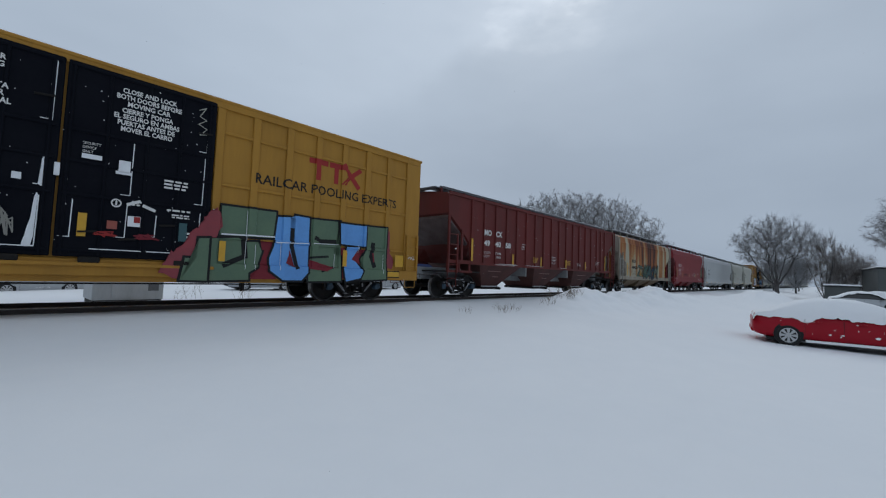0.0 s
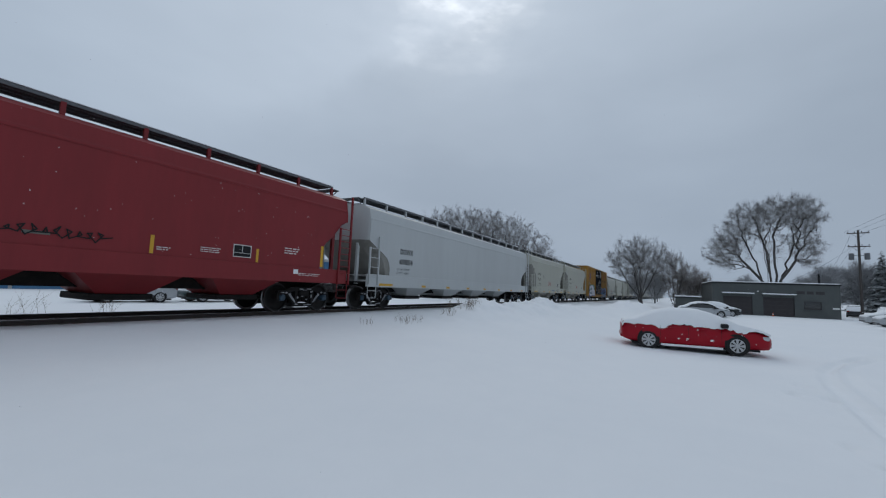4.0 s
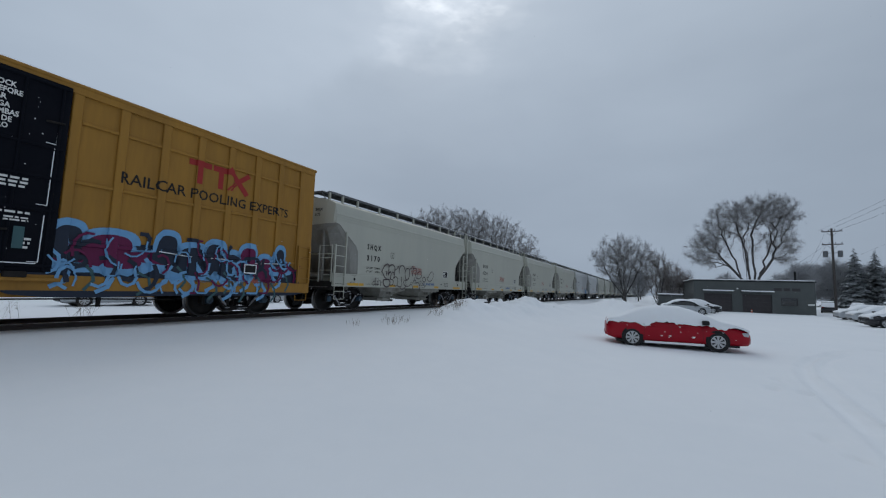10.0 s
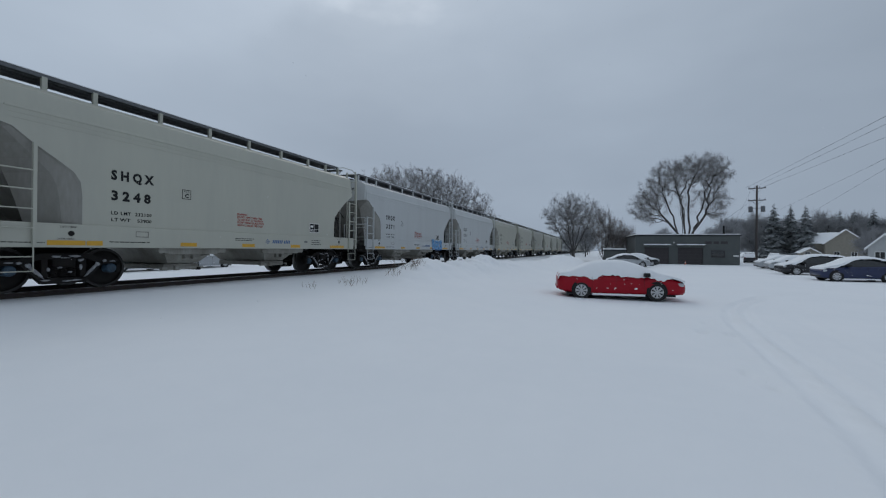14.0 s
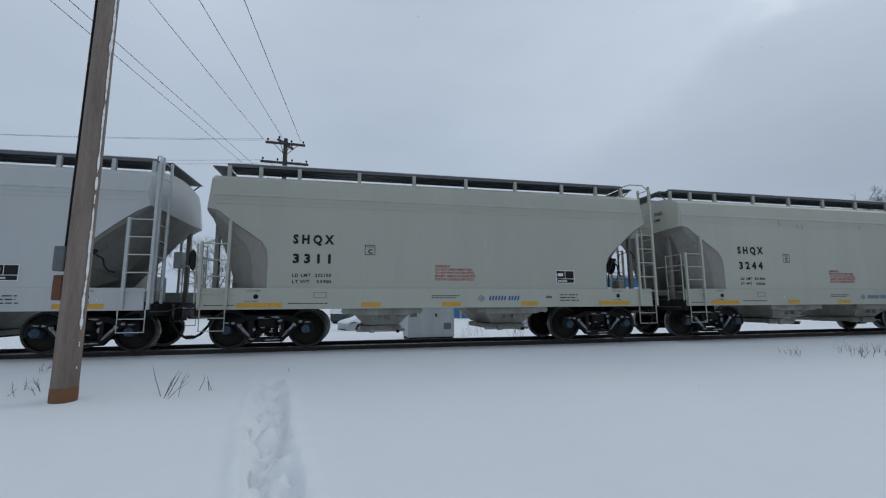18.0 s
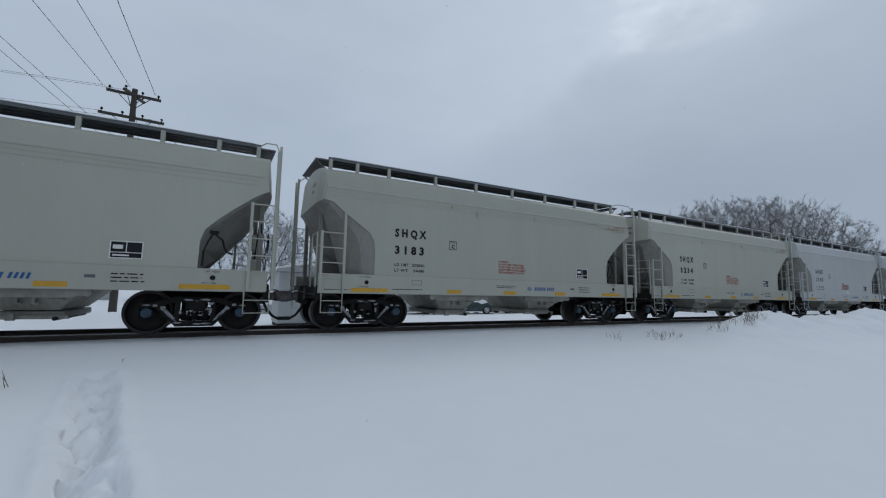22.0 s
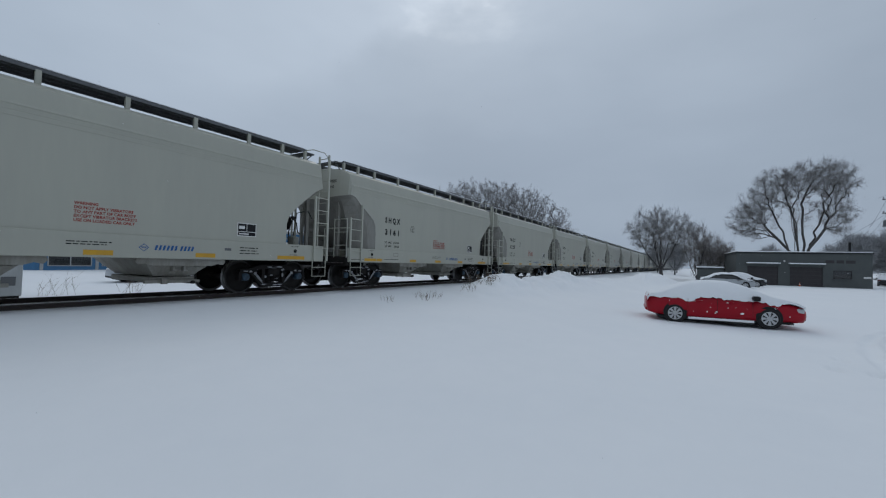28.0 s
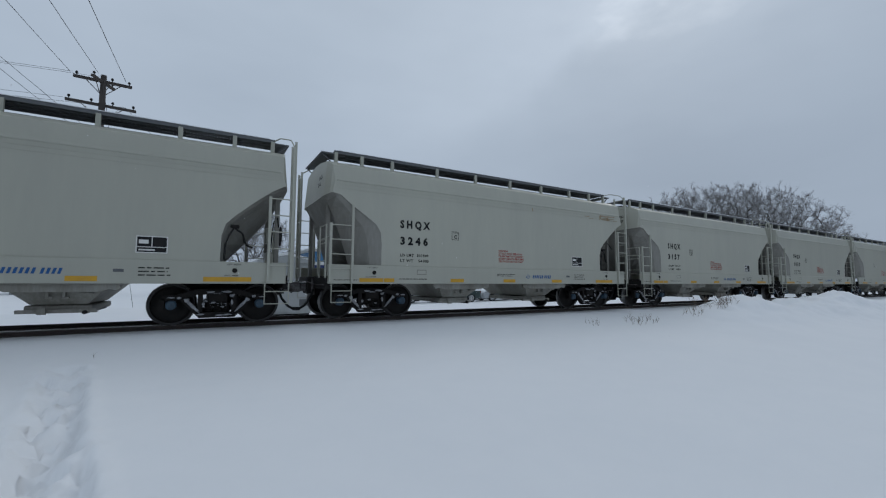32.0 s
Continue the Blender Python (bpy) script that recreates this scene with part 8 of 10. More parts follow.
def cross_arm(parent, z, half, m, material, insulators=4):
    bm = B(-half, half, -0.055, 0.055, z - 0.06, z + 0.06)
    arm = part("cross_arm", bm, material, parent)
    for i in range(insulators):
        x = -half + 0.12 + i * (2 * half - 0.24) / (insulators - 1)
        b2 = lathe(bmesh.new(), [(0.02, z + 0.06), (0.02, z + 0.14), (0.055, z + 0.15), (0.06, z + 0.20), (0.035, z + 0.25)], 8, axis="z")
        ins = part("insulator", b2, DARKTRIM, arm)
        ins.matrix_basis = pose(x, 0, 0)
    for s in (-1, 1):
        part("brace", tube(bmesh.new(), (s * half * 0.6, 0.06, z - 0.03), (0, 0.08, z - 0.7), 0.018, 5), material, arm)
    return arm


def utility_poles():
    # tall pole in the snow near the track, with a meter box
    p = thing("utility_pole", "weathered brown wooden utility pole with a grey box, snow-streaked", "utility pole", pose(-4.12, 7.65, -0.47, 0, 0, 0))
    bm = bmesh.new()
    prev = None
    n = 16
    rings = []
    for i in range(13):
        z = i * 0.95
        rr = 0.165 - 0.0042 * z
        rings.append([(rr * math.cos(6.2832 * k / n) + 0.012 * noise.noise(Vector((z, k, 1))) , rr * math.sin(6.2832 * k / n), z) for k in range(n)])
    loft(bm, rings)
    shaft = part("shaft", bm, WOODPOLE, p, smooth=True)
    # driven snow clings in one ragged strip along the windward side
    bm = bmesh.new()
    last = None
    for i in range(300):
        z = 0.35 + i * 0.036
        rr = 0.173 - 0.0042 * z
        w = 0.02 + 0.14 * noise.noise(Vector((0.4, z * 1.1, 2))) + 0.13 * noise.noise(Vector((2.1, z * 6.0, 5))) + 0.10 * noise.noise(Vector((5.1, z * 17.0, 3))) + (0.08 if z > 1.2 else 0.0)
        c = -0.36 + 0.10 * noise.noise(Vector((7.0, z * 1.7, 1)))
        if w < 0.03:
            last = None
            continue
        row = [bm.verts.new((rr * math.cos(c + u * w), rr * math.sin(c + u * w), z)) for u in (-1.0, 0.0, 0.9)]
        if last:
            for u in (0, 1):
                bm.faces.new((last[u], last[u + 1], row[u + 1], row[u]))
        last = row
    tagged(part("snow_flecks", bm, SNOWCAP, p, "ragged strip of wind-blown snow on the wood"), kind="stuff")
    part("meter_box", B(-0.29, -0.14, -0.10, 0.08, 2.02, 2.40, bevel=0.015), GRATE, p, "grey meter box")
    part("lower_box", B(-0.27, -0.14, -0.08, 0.06, 1.58, 1.96, bevel=0.015), mat("rusty_box_paint", (0.16, 0.06, 0.03), 0.7, amount=0.6), p, "rusty lower box")
    part("rusty_collar", tube(bmesh.new(), (0, 0, 0.02), (0, 0, 0.30), 0.169, 16, 0.168), mat("orange_stained_wood", (0.22, 0.10, 0.045), 0.9, dark=(0.14, 0.07, 0.04), scale=6, amount=0.8), p, "orange-stained foot of the pole")
    part("conduit", tube(bmesh.new(), (-0.2, 0.02, 2.40), (-0.17, 0.02, 9.0), 0.022, 6), STEEL, p)
    # pole with two cross-arms beyond the track
    q = thing("utility_pole", "dark wooden utility pole with two cross-arms beyond the track", "utility pole", pose(-3.85, 24.9, -0.66, 0, 0, 3))
    part("shaft", tube(bmesh.new(), (0, 0, 0), (0, 0, 11.5), 0.17, 12, 0.12), DARKWOOD, q)
    cross_arm(q, 11.2, 1.10, None, DARKWOOD, 4)
    o = cross_arm(q, 11.16, 0.75, None, DARKWOOD, 3)
    o.matrix_basis = pose(0, 0, 0.0, 0, 0, 62)
    cross_arm(q, 10.02, 1.32, None, DARKWOOD, 4)
    part("guy_wire", tube(bmesh.new(), (0, 0, 11.0), (1.6, 2.5, 0.1), 0.012, 4), WIRE, q)
    # pole beyond the garage with transformers
    r = thing("utility_pole", "dark utility pole with cross-arms and two transformers", "utility pole", pose(71.7, -22.2, -0.95, 0, 0, 90 - 16))
    part("shaft", tube(bmesh.new(), (0, 0, 0), (0, 0, 11.6), 0.16, 10, 0.12), DARKWOOD, r)
    cross_arm(r, 11.2, 1.05, None, DARKWOOD, 4)
    cross_arm(r, 9.45, 1.05, None, DARKWOOD, 4)
    for s in (-1, 1):
        part("transformer", lathe(bmesh.new(), [(0.24, 7.75), (0.27, 7.8), (0.27, 8.5), (0.2, 8.6)], 12, axis="z"), GRATE, r).matrix_basis = pose(s * 0.72, -0.1, 0)
        part("bracket", tube(bmesh.new(), (0, 0, 8.3), (s * 0.6, -0.1, 8.3), 0.03, 5), STEEL, r)
    f = thing("utility_pole", "small distant utility pole", "utility pole", pose(126, -32.6, -0.95, 0, 0, 70))
    part("shaft", tube(bmesh.new(), (0, 0, 0), (0, 0, 8.7), 0.15, 8, 0.11), DARKWOOD, f)
    cross_arm(f, 8.3, 1.2, None, DARKWOOD, 3)
    lines = [((-5.1, 24.9, 10.75), (-10.5, -22, 11.6), 0.5), ((-4.05, 24.9, 10.9), (-7.8, -22, 12), 0.5), ((-3.0, 24.9, 10.75), (-5.0, -22, 12), 0.5),
             ((-4.03, 45, 10.0), (-13.1, -22, 9.16), 0.05), ((-3.55, 45, 10.15), (-12.85, -22, 9.3), 0.05),
             ((-5.0, 24.9, 10.75), (-48, 27, 10.6), 0.7), ((-4.0, 24.9, 10.75), (-48, 27.8, 10.9), 0.7), ((-5.2, 24.9, 9.45), (-48, 27, 9.2), 0.7), ((-3.0, 24.9, 9.45), (-48, 28, 9.0), 0.7),
             ((-2.95, 24.9, 9.45), (9, 50, 4.6), 0.6), ((-3.2, 24.9, 9.3), (-16, 46, 4.0), 0.5),
             ((72, -20.9, 10.4), (-70, -9.6, 10.4), 0.5), ((72, -21.8, 10.4), (-70, -10.8, 10.4), 0.5), ((72, -22.9, 10.4), (-70, -15.6, 10.4), 0.5),
             ((112, -33.2, 7.5), (-20, -6.8, 7.5), 0.35), ((112, -41.2, 7.5), (-16, -3.8, 7.5), 0.35),
             ((71.8, -21.6, 8.5), (66.5, -14.0, 3.6), 0.3), ((71.8, -21.6, 10.3), (126, -32.6, 7.4), 1.0), ((71.8, -21.6, 8.4), (126, -32.6, 7.2), 1.0)]
    for i, (a, b, sag) in enumerate(lines):
        bm = bmesh.new()
        catenary(bm, a, b, sag, 0.007 if 5 <= i < 9 else 0.012 if i < 11 else 0.008 if i in (14, 15) else 0.011)
        tagged(link("power_line", bm, WIRE), "thin black overhead power line", "wire", "overhead lines")


utility_poles()


# ---- trees ----
def tube_arrays(p, q, r1, r2, n):
    """Many thin tubes at once, as vertex and face arrays."""
    d = q - p
    d = d / np.maximum(np.linalg.norm(d, axis=1, keepdims=True), 1e-6)
    ref = np.where(np.abs(d[:, 2:3]) < 0.9, np.array([[0.0, 0, 1]]), np.array([[1.0, 0, 0]]))
    u = np.cross(d, ref)
    u /= np.linalg.norm(u, axis=1, keepdims=True)
    w = np.cross(d, u)
    rings = []
    for c, r in ((p, r1), (q, r2)):
        for k in range(n):
            a = 2 * math.pi * k / n
            rings.append(c + (u * math.cos(a) + w * math.sin(a)) * r[:, None])
    v = np.stack(rings, 1).reshape(-1, 3)
    base = np.arange(len(p))[:, None] * 2 * n
    k = np.arange(n)[None, :]
    j = (k + 1) % n
    f = np.stack([base + k, base + j, base + n + j, base + n + k], 2).reshape(-1, 4)
    return v, f


def quad_mesh(name, chunks, material):
    vs, fs, o = [], [], 0
    for v, f in chunks:
        vs.append(v)
        fs.append(f + o)
        o += len(v)
    v, f = np.concatenate(vs), np.concatenate(fs)
    me = bpy.data.meshes.new(name)
    me.vertices.add(len(v))
    me.vertices.foreach_set("co", v.astype(np.float32).ravel())
    me.loops.add(f.size)
    me.loops.foreach_set("vertex_index", f.astype(np.int32).ravel())
    me.polygons.add(len(f))
    me.polygons.foreach_set("loop_start", np.arange(0, f.size, 4, dtype=np.int32))
    me.update(calc_edges=True)
    me.materials.append(material)
    return me


def tree(label, x, y, height, width, seed, n=900, stems=3, base=0.22, fork=0.12, out=0.3, twigs=5, twig=0.9, thin=0.012, tip=0.013, droop=0.25, twig_mat=None, group="", z=None, top=1.0, bark=None, power=0.47, limbs=None, radial=0.75, shell=0.42, lobes=None):
    """A bare tree: limbs reach for points scattered through a lumpy crown, then carry sprays of fine twigs."""
    rng = np.random.default_rng(seed)
    pos, par, far = [np.array([0.0, 0, -0.15])], [-1], [0.0]

    def add(p, k):
        pos.append(p)
        par.append(k)
        far.append(far[k] + float(np.linalg.norm(p - pos[k])))
        return len(pos) - 1
    k = 0
    for i in range(3):
        k = add(np.array([rng.normal(0, 0.05), rng.normal(0, 0.05), height * fork * (i + 1) / 3]), k)
    crotch = k
    for way, line in limbs or ():
        # leading limbs drawn through a few points: sideways along a bearing, and up
        a, k = radians(way), crotch
        u = np.array([math.sin(a), math.cos(a), 0.0])
        back = np.array([u[1], -u[0], 0.0]) * rng.uniform(-0.22, 0.22)
        if line[0][1] > 8:
            k = int(np.argmin([np.linalg.norm(q - (u * line[0][0] + np.array([0, 0, line[0][1]]))) for q in pos]))
        for (ua, za), (ub, zb) in zip(((0, height * fork),) + line if line[0][1] <= 8 else line, line if line[0][1] <= 8 else line[1:]):
            for i in range(3):
                f = (i + 1) / 3
                uu, zz = ua + (ub - ua) * f, za + (zb - za) * f
                k = add(u * uu + back * zz * 0.5 + np.array([0, 0, zz]) + rng.normal(0, 0.16, 3), k)
    for s in range(0 if limbs else stems):
        a = 2 * math.pi * (s + rng.uniform(-0.25, 0.25)) / stems + seed
        k = crotch
        reach, rise = width * out * rng.uniform(0.5, 1.0), height * rng.uniform(0.5, 0.68)
        for i in range(7):
            t = (i + 1) / 7
            g = t ** 0.8
            k = add(np.array([math.cos(a) * reach * g, math.sin(a) * reach * g, height * fork + (rise - height * fork) * t]) + rng.normal(0, 0.012 * height, 3) * t, k)
    zc, hz = height * (base + 1) / 2, height * (1 - base) / 2
    d = rng.normal(0, 1, (n, 3))
    d /= np.linalg.norm(d, axis=1, keepdims=True)
    lump = np.array([0.86 + 0.30 * noise.noise(Vector(q) * 2.1 + Vector((seed, 0, 0))) for q in d])
    rad = rng.random(n) ** shell * lump
    pts = d * rad[:, None] * np.array([width / 2, width / 2, hz])
    pts[:, 2] += zc
    low = np.clip((zc - pts[:, 2]) / hz, 0, 1)
    pts[:, :2] *= (1 - 0.35 * low ** 2)[:, None] * top
    if lobes:
        which = rng.choice(len(lobes), n, p=[q[4] for q in lobes])
        table = np.array(lobes)[which]
        u, v = np.array([math.sin(radians(190)), math.cos(radians(190)), 0]), np.array([math.cos(radians(190)), -math.sin(radians(190)), 0])
        q = d * rad[:, None]
        pts = u * (table[:, 0] + q[:, 0] * table[:, 2])[:, None] + v * (q[:, 1] * 4.6)[:, None] + np.array([0, 0, 1.0]) * (table[:, 1] + q[:, 2] * table[:, 3])[:, None]
    order = np.argsort(np.linalg.norm(pts - np.array([0, 0, height * fork]), axis=1))
    cap = 6 * n + 60
    buf, fb = np.zeros((cap, 3)), np.zeros(cap)
    m = len(pos)
    buf[:m], fb[:m] = pos, far
    step = height * 0.055
    for t in pts[order]:
        dist = np.linalg.norm(buf[:m] - t, axis=1)
        k = int(np.argmin(dist + 0.30 * fb[:m] + np.where(buf[:m, 2] > t[2] + 0.12 * height, 0.6 * height, 0)))
        c = max(1, min(4, int(dist[k] / step)))
        a = buf[k].copy()
        prev = a - (buf[par[k]] if par[k] >= 0 else a - np.array([0, 0, 1]))
        prev = prev / max(1e-6, np.linalg.norm(prev))
        mid = a + prev * dist[k] * 0.4
        for i in range(c):
            f = (i + 1) / c
            p = a * (1 - f) ** 2 + mid * 2 * f * (1 - f) + t * f * f + (rng.normal(0, 0.006 * height, 3) if f < 1 else 0)
            if m >= cap:
                break
            buf[m] = p
            fb[m] = fb[k] + float(np.linalg.norm(p - buf[k]))
            par.append(k)
            k = m
            m += 1
    P, par = buf[:m], np.array(par[:m])
    tips = np.zeros(m)
    child = np.bincount(par[par >= 0], minlength=m)
    tips[child == 0] = 1
    for i in range(m - 1, 0, -1):
        tips[par[i]] += tips[i]
    r = tip * tips ** power
    idx = np.arange(1, m)
    thick = r[idx] > 0.035
    big, fine = idx[thick], idx[~thick]
    limb = [tube_arrays(P[par[big]], P[big], np.minimum(r[par[big]], r[big] * 1.4), r[big], 6)]
    chunks = [tube_arrays(P[par[fine]], P[fine], np.minimum(r[par[fine]], r[fine] * 1.5), r[fine], 4)]
    ends = np.repeat(fine, twigs)
    o = P[ends] + (P[par[ends]] - P[ends]) * rng.random((len(ends), 1))
    cc = np.array([0, 0, zc * 0.7])
    away = o - cc
    away /= np.maximum(np.linalg.norm(away, axis=1, keepdims=True), 1e-6)
    dirs = away * radial + rng.normal(0, 0.5, away.shape) + np.array([0, 0, 0.25 * radial / 0.75])
    dirs /= np.linalg.norm(dirs, axis=1, keepdims=True)
    L = twig * rng.uniform(0.45, 1.2, (len(o), 1))
    a1 = o + dirs * L * 0.55
    d2 = dirs + rng.normal(0, 0.22, dirs.shape) - np.array([0, 0, droop])
    a2 = a1 + d2 / np.linalg.norm(d2, axis=1, keepdims=True) * L * 0.55
    one = np.ones(len(o)) * thin
    chunks.append(tube_arrays(o, a1, one, one * 0.8, 3))
    chunks.append(tube_arrays(a1, a2, one * 0.8, one * 0.5, 3))
    t = thing("tree", label, "tree", pose(x, y, ground_z(x, y) if z is None else z), group)
    for nm, me, lb, kd in (("trunk", quad_mesh("trunk", limb, bark or BARK), "grey-brown trunk and limbs", ""), ("crown", quad_mesh("crown", chunks, twig_mat or TWIG), "bare frosted twigs", "stuff")):
        ob = new(nm, me)
        ob.parent = t
        ob["label"] = lb
        if kd:
            tagged(ob, kind=kd)
    return t


def again_tree(src, x, y, turn, k, wide=1.0):
    return copy_thing(src, pose(x, y, ground_z(x, y), 0, 0, turn) @ Matrix.Diagonal((k * wide, k * wide, k, 1)))


SPREAD = [(190, ((-0.7, 3.0), (-1.7, 6.0), (-2.8, 9.4), (-3.8, 12.0), (-4.6, 14.6), (-4.5, 17.4), (-3.3, 19.0))), (190, ((-3.8, 12.0), (-5.7, 13.0), (-7.7, 13.2), (-9.5, 12.0))), (190, ((-0.9, 4.2), (-4.0, 8.6), (-6.4, 9.2), (-8.9, 8.2))),
          (190, ((-0.3, 4.0), (-0.7, 9.0), (-1.5, 12.7), (-2.2, 15.8), (-1.4, 18.4), (0.3, 19.4))), (190, ((0.2, 4.0), (0.3, 10.0), (0.2, 13.0), (1.2, 16.2), (2.9, 18.4), (4.6, 18.8))),
          (190, ((0.5, 3.6), (1.2, 6.0), (2.2, 9.4), (2.9, 12.6), (4.1, 15.4), (6.0, 16.6))), (100, ((0.3, 4.0), (1.4, 9.0), (2.9, 13.0), (4.3, 15.5))), (280, ((0.3, 4.0), (1.5, 8.0), (3.1, 12.0), (4.6, 14.5))), (190, ((0.5, 4.0), (2.6, 8.6), (4.1, 11.0), (6.0, 11.6)))]
# lobes of the crown: sideways, up, half-width, half-height, share of the twigs
LOBES = [(-3.3, 16.0, 3.8, 3.8, 0.19), (3.6, 16.4, 3.8, 3.6, 0.22), (0.2, 17.0, 3.6, 3.0, 0.12), (-6.6, 10.2, 3.9, 3.6, 0.19), (-5.6, 13.2, 3.4, 3.2, 0.10), (4.2, 11.2, 2.9, 4.2, 0.13), (0.0, 12.0, 3.2, 4.2, 0.05)]
tree("large bare spreading tree behind the garage, frosted twigs", 87, -16.2, 20.2, 16.4, 12, n=1900, base=0.24, fork=0.08, twigs=14, twig=0.85, thin=0.0085, tip=0.0125, droop=0.55, power=0.55, limbs=SPREAD, radial=0.3, shell=0.35, lobes=LOBES)
tree("bare round-crowned tree beside the track", 70.8, 3.2, 11.3, 11.4, 5, n=1000, stems=5, base=0.22, fork=0.12, out=0.36, twigs=9, twig=0.75, thin=0.0105, tip=0.011, droop=0.1, power=0.53, radial=0.5)
thicket = tree("brown twiggy thicket tree near the shed", 73.5, -1.5, 9.2, 4.6, 9, n=420, stems=6, base=0.06, fork=0.03, out=0.42, twigs=5, twig=1.0, thin=0.012, tip=0.011, droop=-0.4, twig_mat=TWIGBROWN)
for tx, ty, tw, tk in ((75.5, -3.6, 70, 0.82), (78, -5.4, 190, 0.7)):
    again_tree(thicket, tx, ty, tw, tk, 1.1)
rowtrees = [tree("bare frosted tree in a row beyond the track", tx, ty, th, th * 0.80, 30 + i, n=850, stems=4, base=0.2, fork=0.14, out=0.36, twigs=8, twig=0.6, thin=0.0110, tip=0.0165, droop=0.1, radial=0.5, shell=0.28, group="tree row beyond the track") for i, (tx, ty, th) in enumerate(((61, 32, 16.0), (70, 30.5, 18.2), (92, 30, 19.8)))]
for i, (tx, ty, tk, src) in enumerate(((55.5, 31.5, 0.84, 0), (65.5, 31, 0.95, 1), (79, 31, 1.04, 1), (85.5, 32, 0.98, 2), (101, 30, 1.06, 0), (112, 31, 0.86, 1), (124, 31, 0.70, 2), (140, 31, 0.62, 0), (155, 31, 0.6, 1))):
    again_tree(rowtrees[src], tx, ty, 77 * i + 20, tk)
for i, (tx, ty, tk, src) in enumerate(((6.3, 60, 0.86, 0), (9.5, 64, 0.65, 1), (-27, 58, 0.8, 2), (-33, 62, 0.8, 0), (-20, 66, 0.7, 1), (2, 70, 0.6, 2), (-45, 60, 0.72, 1))):
    c = again_tree(rowtrees[src], tx, ty, 61 * i, tk)
    c["group"], c["label"] = "trees across the track", "bare snowy tree behind the houses across the track"
wood = tree("dark bare tree in the distant wood", 104, -27, 8.6, 6.4, 71, n=420, stems=4, base=0.12, fork=0.12, out=0.35, twigs=7, twig=1.2, thin=0.022, tip=0.016, droop=0.0, twig_mat=WOODTWIG, group="distant wood")
rw = random.Random(4)
for i in range(44):
    a, rr = rw.uniform(104.3, 121), rw.uniform(165, 205)
    again_tree(wood, rr * math.sin(radians(a)), rr * math.cos(radians(a)), rw.uniform(0, 360), rw.uniform(1.2, 1.75), 1.15)
for tx, ty, tk in ((100, -23, 0.8), (170, -62, 1.4), (100, -50, 0.8), (104, -50.5, 0.75), (130, -8, 0.95), (112, 2, 0.95), (105, -4, 0.8), (140, -20, 1.05), (120, 6, 0.9), (150, 2, 1.0)):
    again_tree(wood, tx, ty, tx * 7, tk)


def spruce(x, y, h, seed):
    rnd = random.Random(seed)
    t = thing("spruce", "dark green spruce dusted with snow", "tree", rot_place(x, y, seed * 50), "spruces behind the yard")
    part("trunk", tube(bmesh.new(), (0, 0, 0), (0, 0, h * 0.95), h * 0.018, 7, 0.03), BARK, t)
    bm = bmesh.new()
    z = h * 0.06
    while z < h:
        f = 1 - z / h
        reach = h * 0.27 * (f ** 0.8) + 0.15
        n = max(5, int(7 + 7 * f))
        for k in range(n):
            a = 6.283 * k / n + rnd.uniform(-0.3, 0.3)
            L = reach * rnd.uniform(0.5, 1.15)
            d = Vector((math.cos(a), math.sin(a), 0))
            s = Vector((-d.y, d.x, 0))
            base = Vector((0, 0, z + rnd.uniform(-0.028, 0.028) * h))
            w = L * 0.34
            tip = base + d * L + Vector((0, 0, -L * 0.30))
            m1 = base + d * L * 0.55 + Vector((0, 0, -L * 0.06))
            for sg in (-1, 1):
                for q in range(3):
                    u = 0.3 + 0.25 * q
                    c = base.lerp(tip, u) + Vector((0, 0, L * 0.05))
                    e = c + d * L * 0.22 + s * sg * w * (1.2 - u * 0.6) + Vector((0, 0, -L * 0.16))
                    g = base.lerp(tip, min(1, u + 0.28))
                    bm.faces.new([bm.verts.new(v) for v in (c, e, g)])
            bm.faces.new([bm.verts.new(v) for v in (base, m1 + s * w * 0.5, tip, m1 - s * w * 0.5)])
        z += h * 0.021
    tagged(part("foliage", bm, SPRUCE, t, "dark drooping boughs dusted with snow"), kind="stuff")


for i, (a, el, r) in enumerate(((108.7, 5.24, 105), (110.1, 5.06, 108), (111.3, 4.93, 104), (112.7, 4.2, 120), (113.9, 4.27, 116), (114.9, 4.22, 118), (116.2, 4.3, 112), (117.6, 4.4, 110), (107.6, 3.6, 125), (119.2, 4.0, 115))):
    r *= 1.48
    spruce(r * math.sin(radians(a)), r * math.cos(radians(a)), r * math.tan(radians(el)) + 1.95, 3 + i)


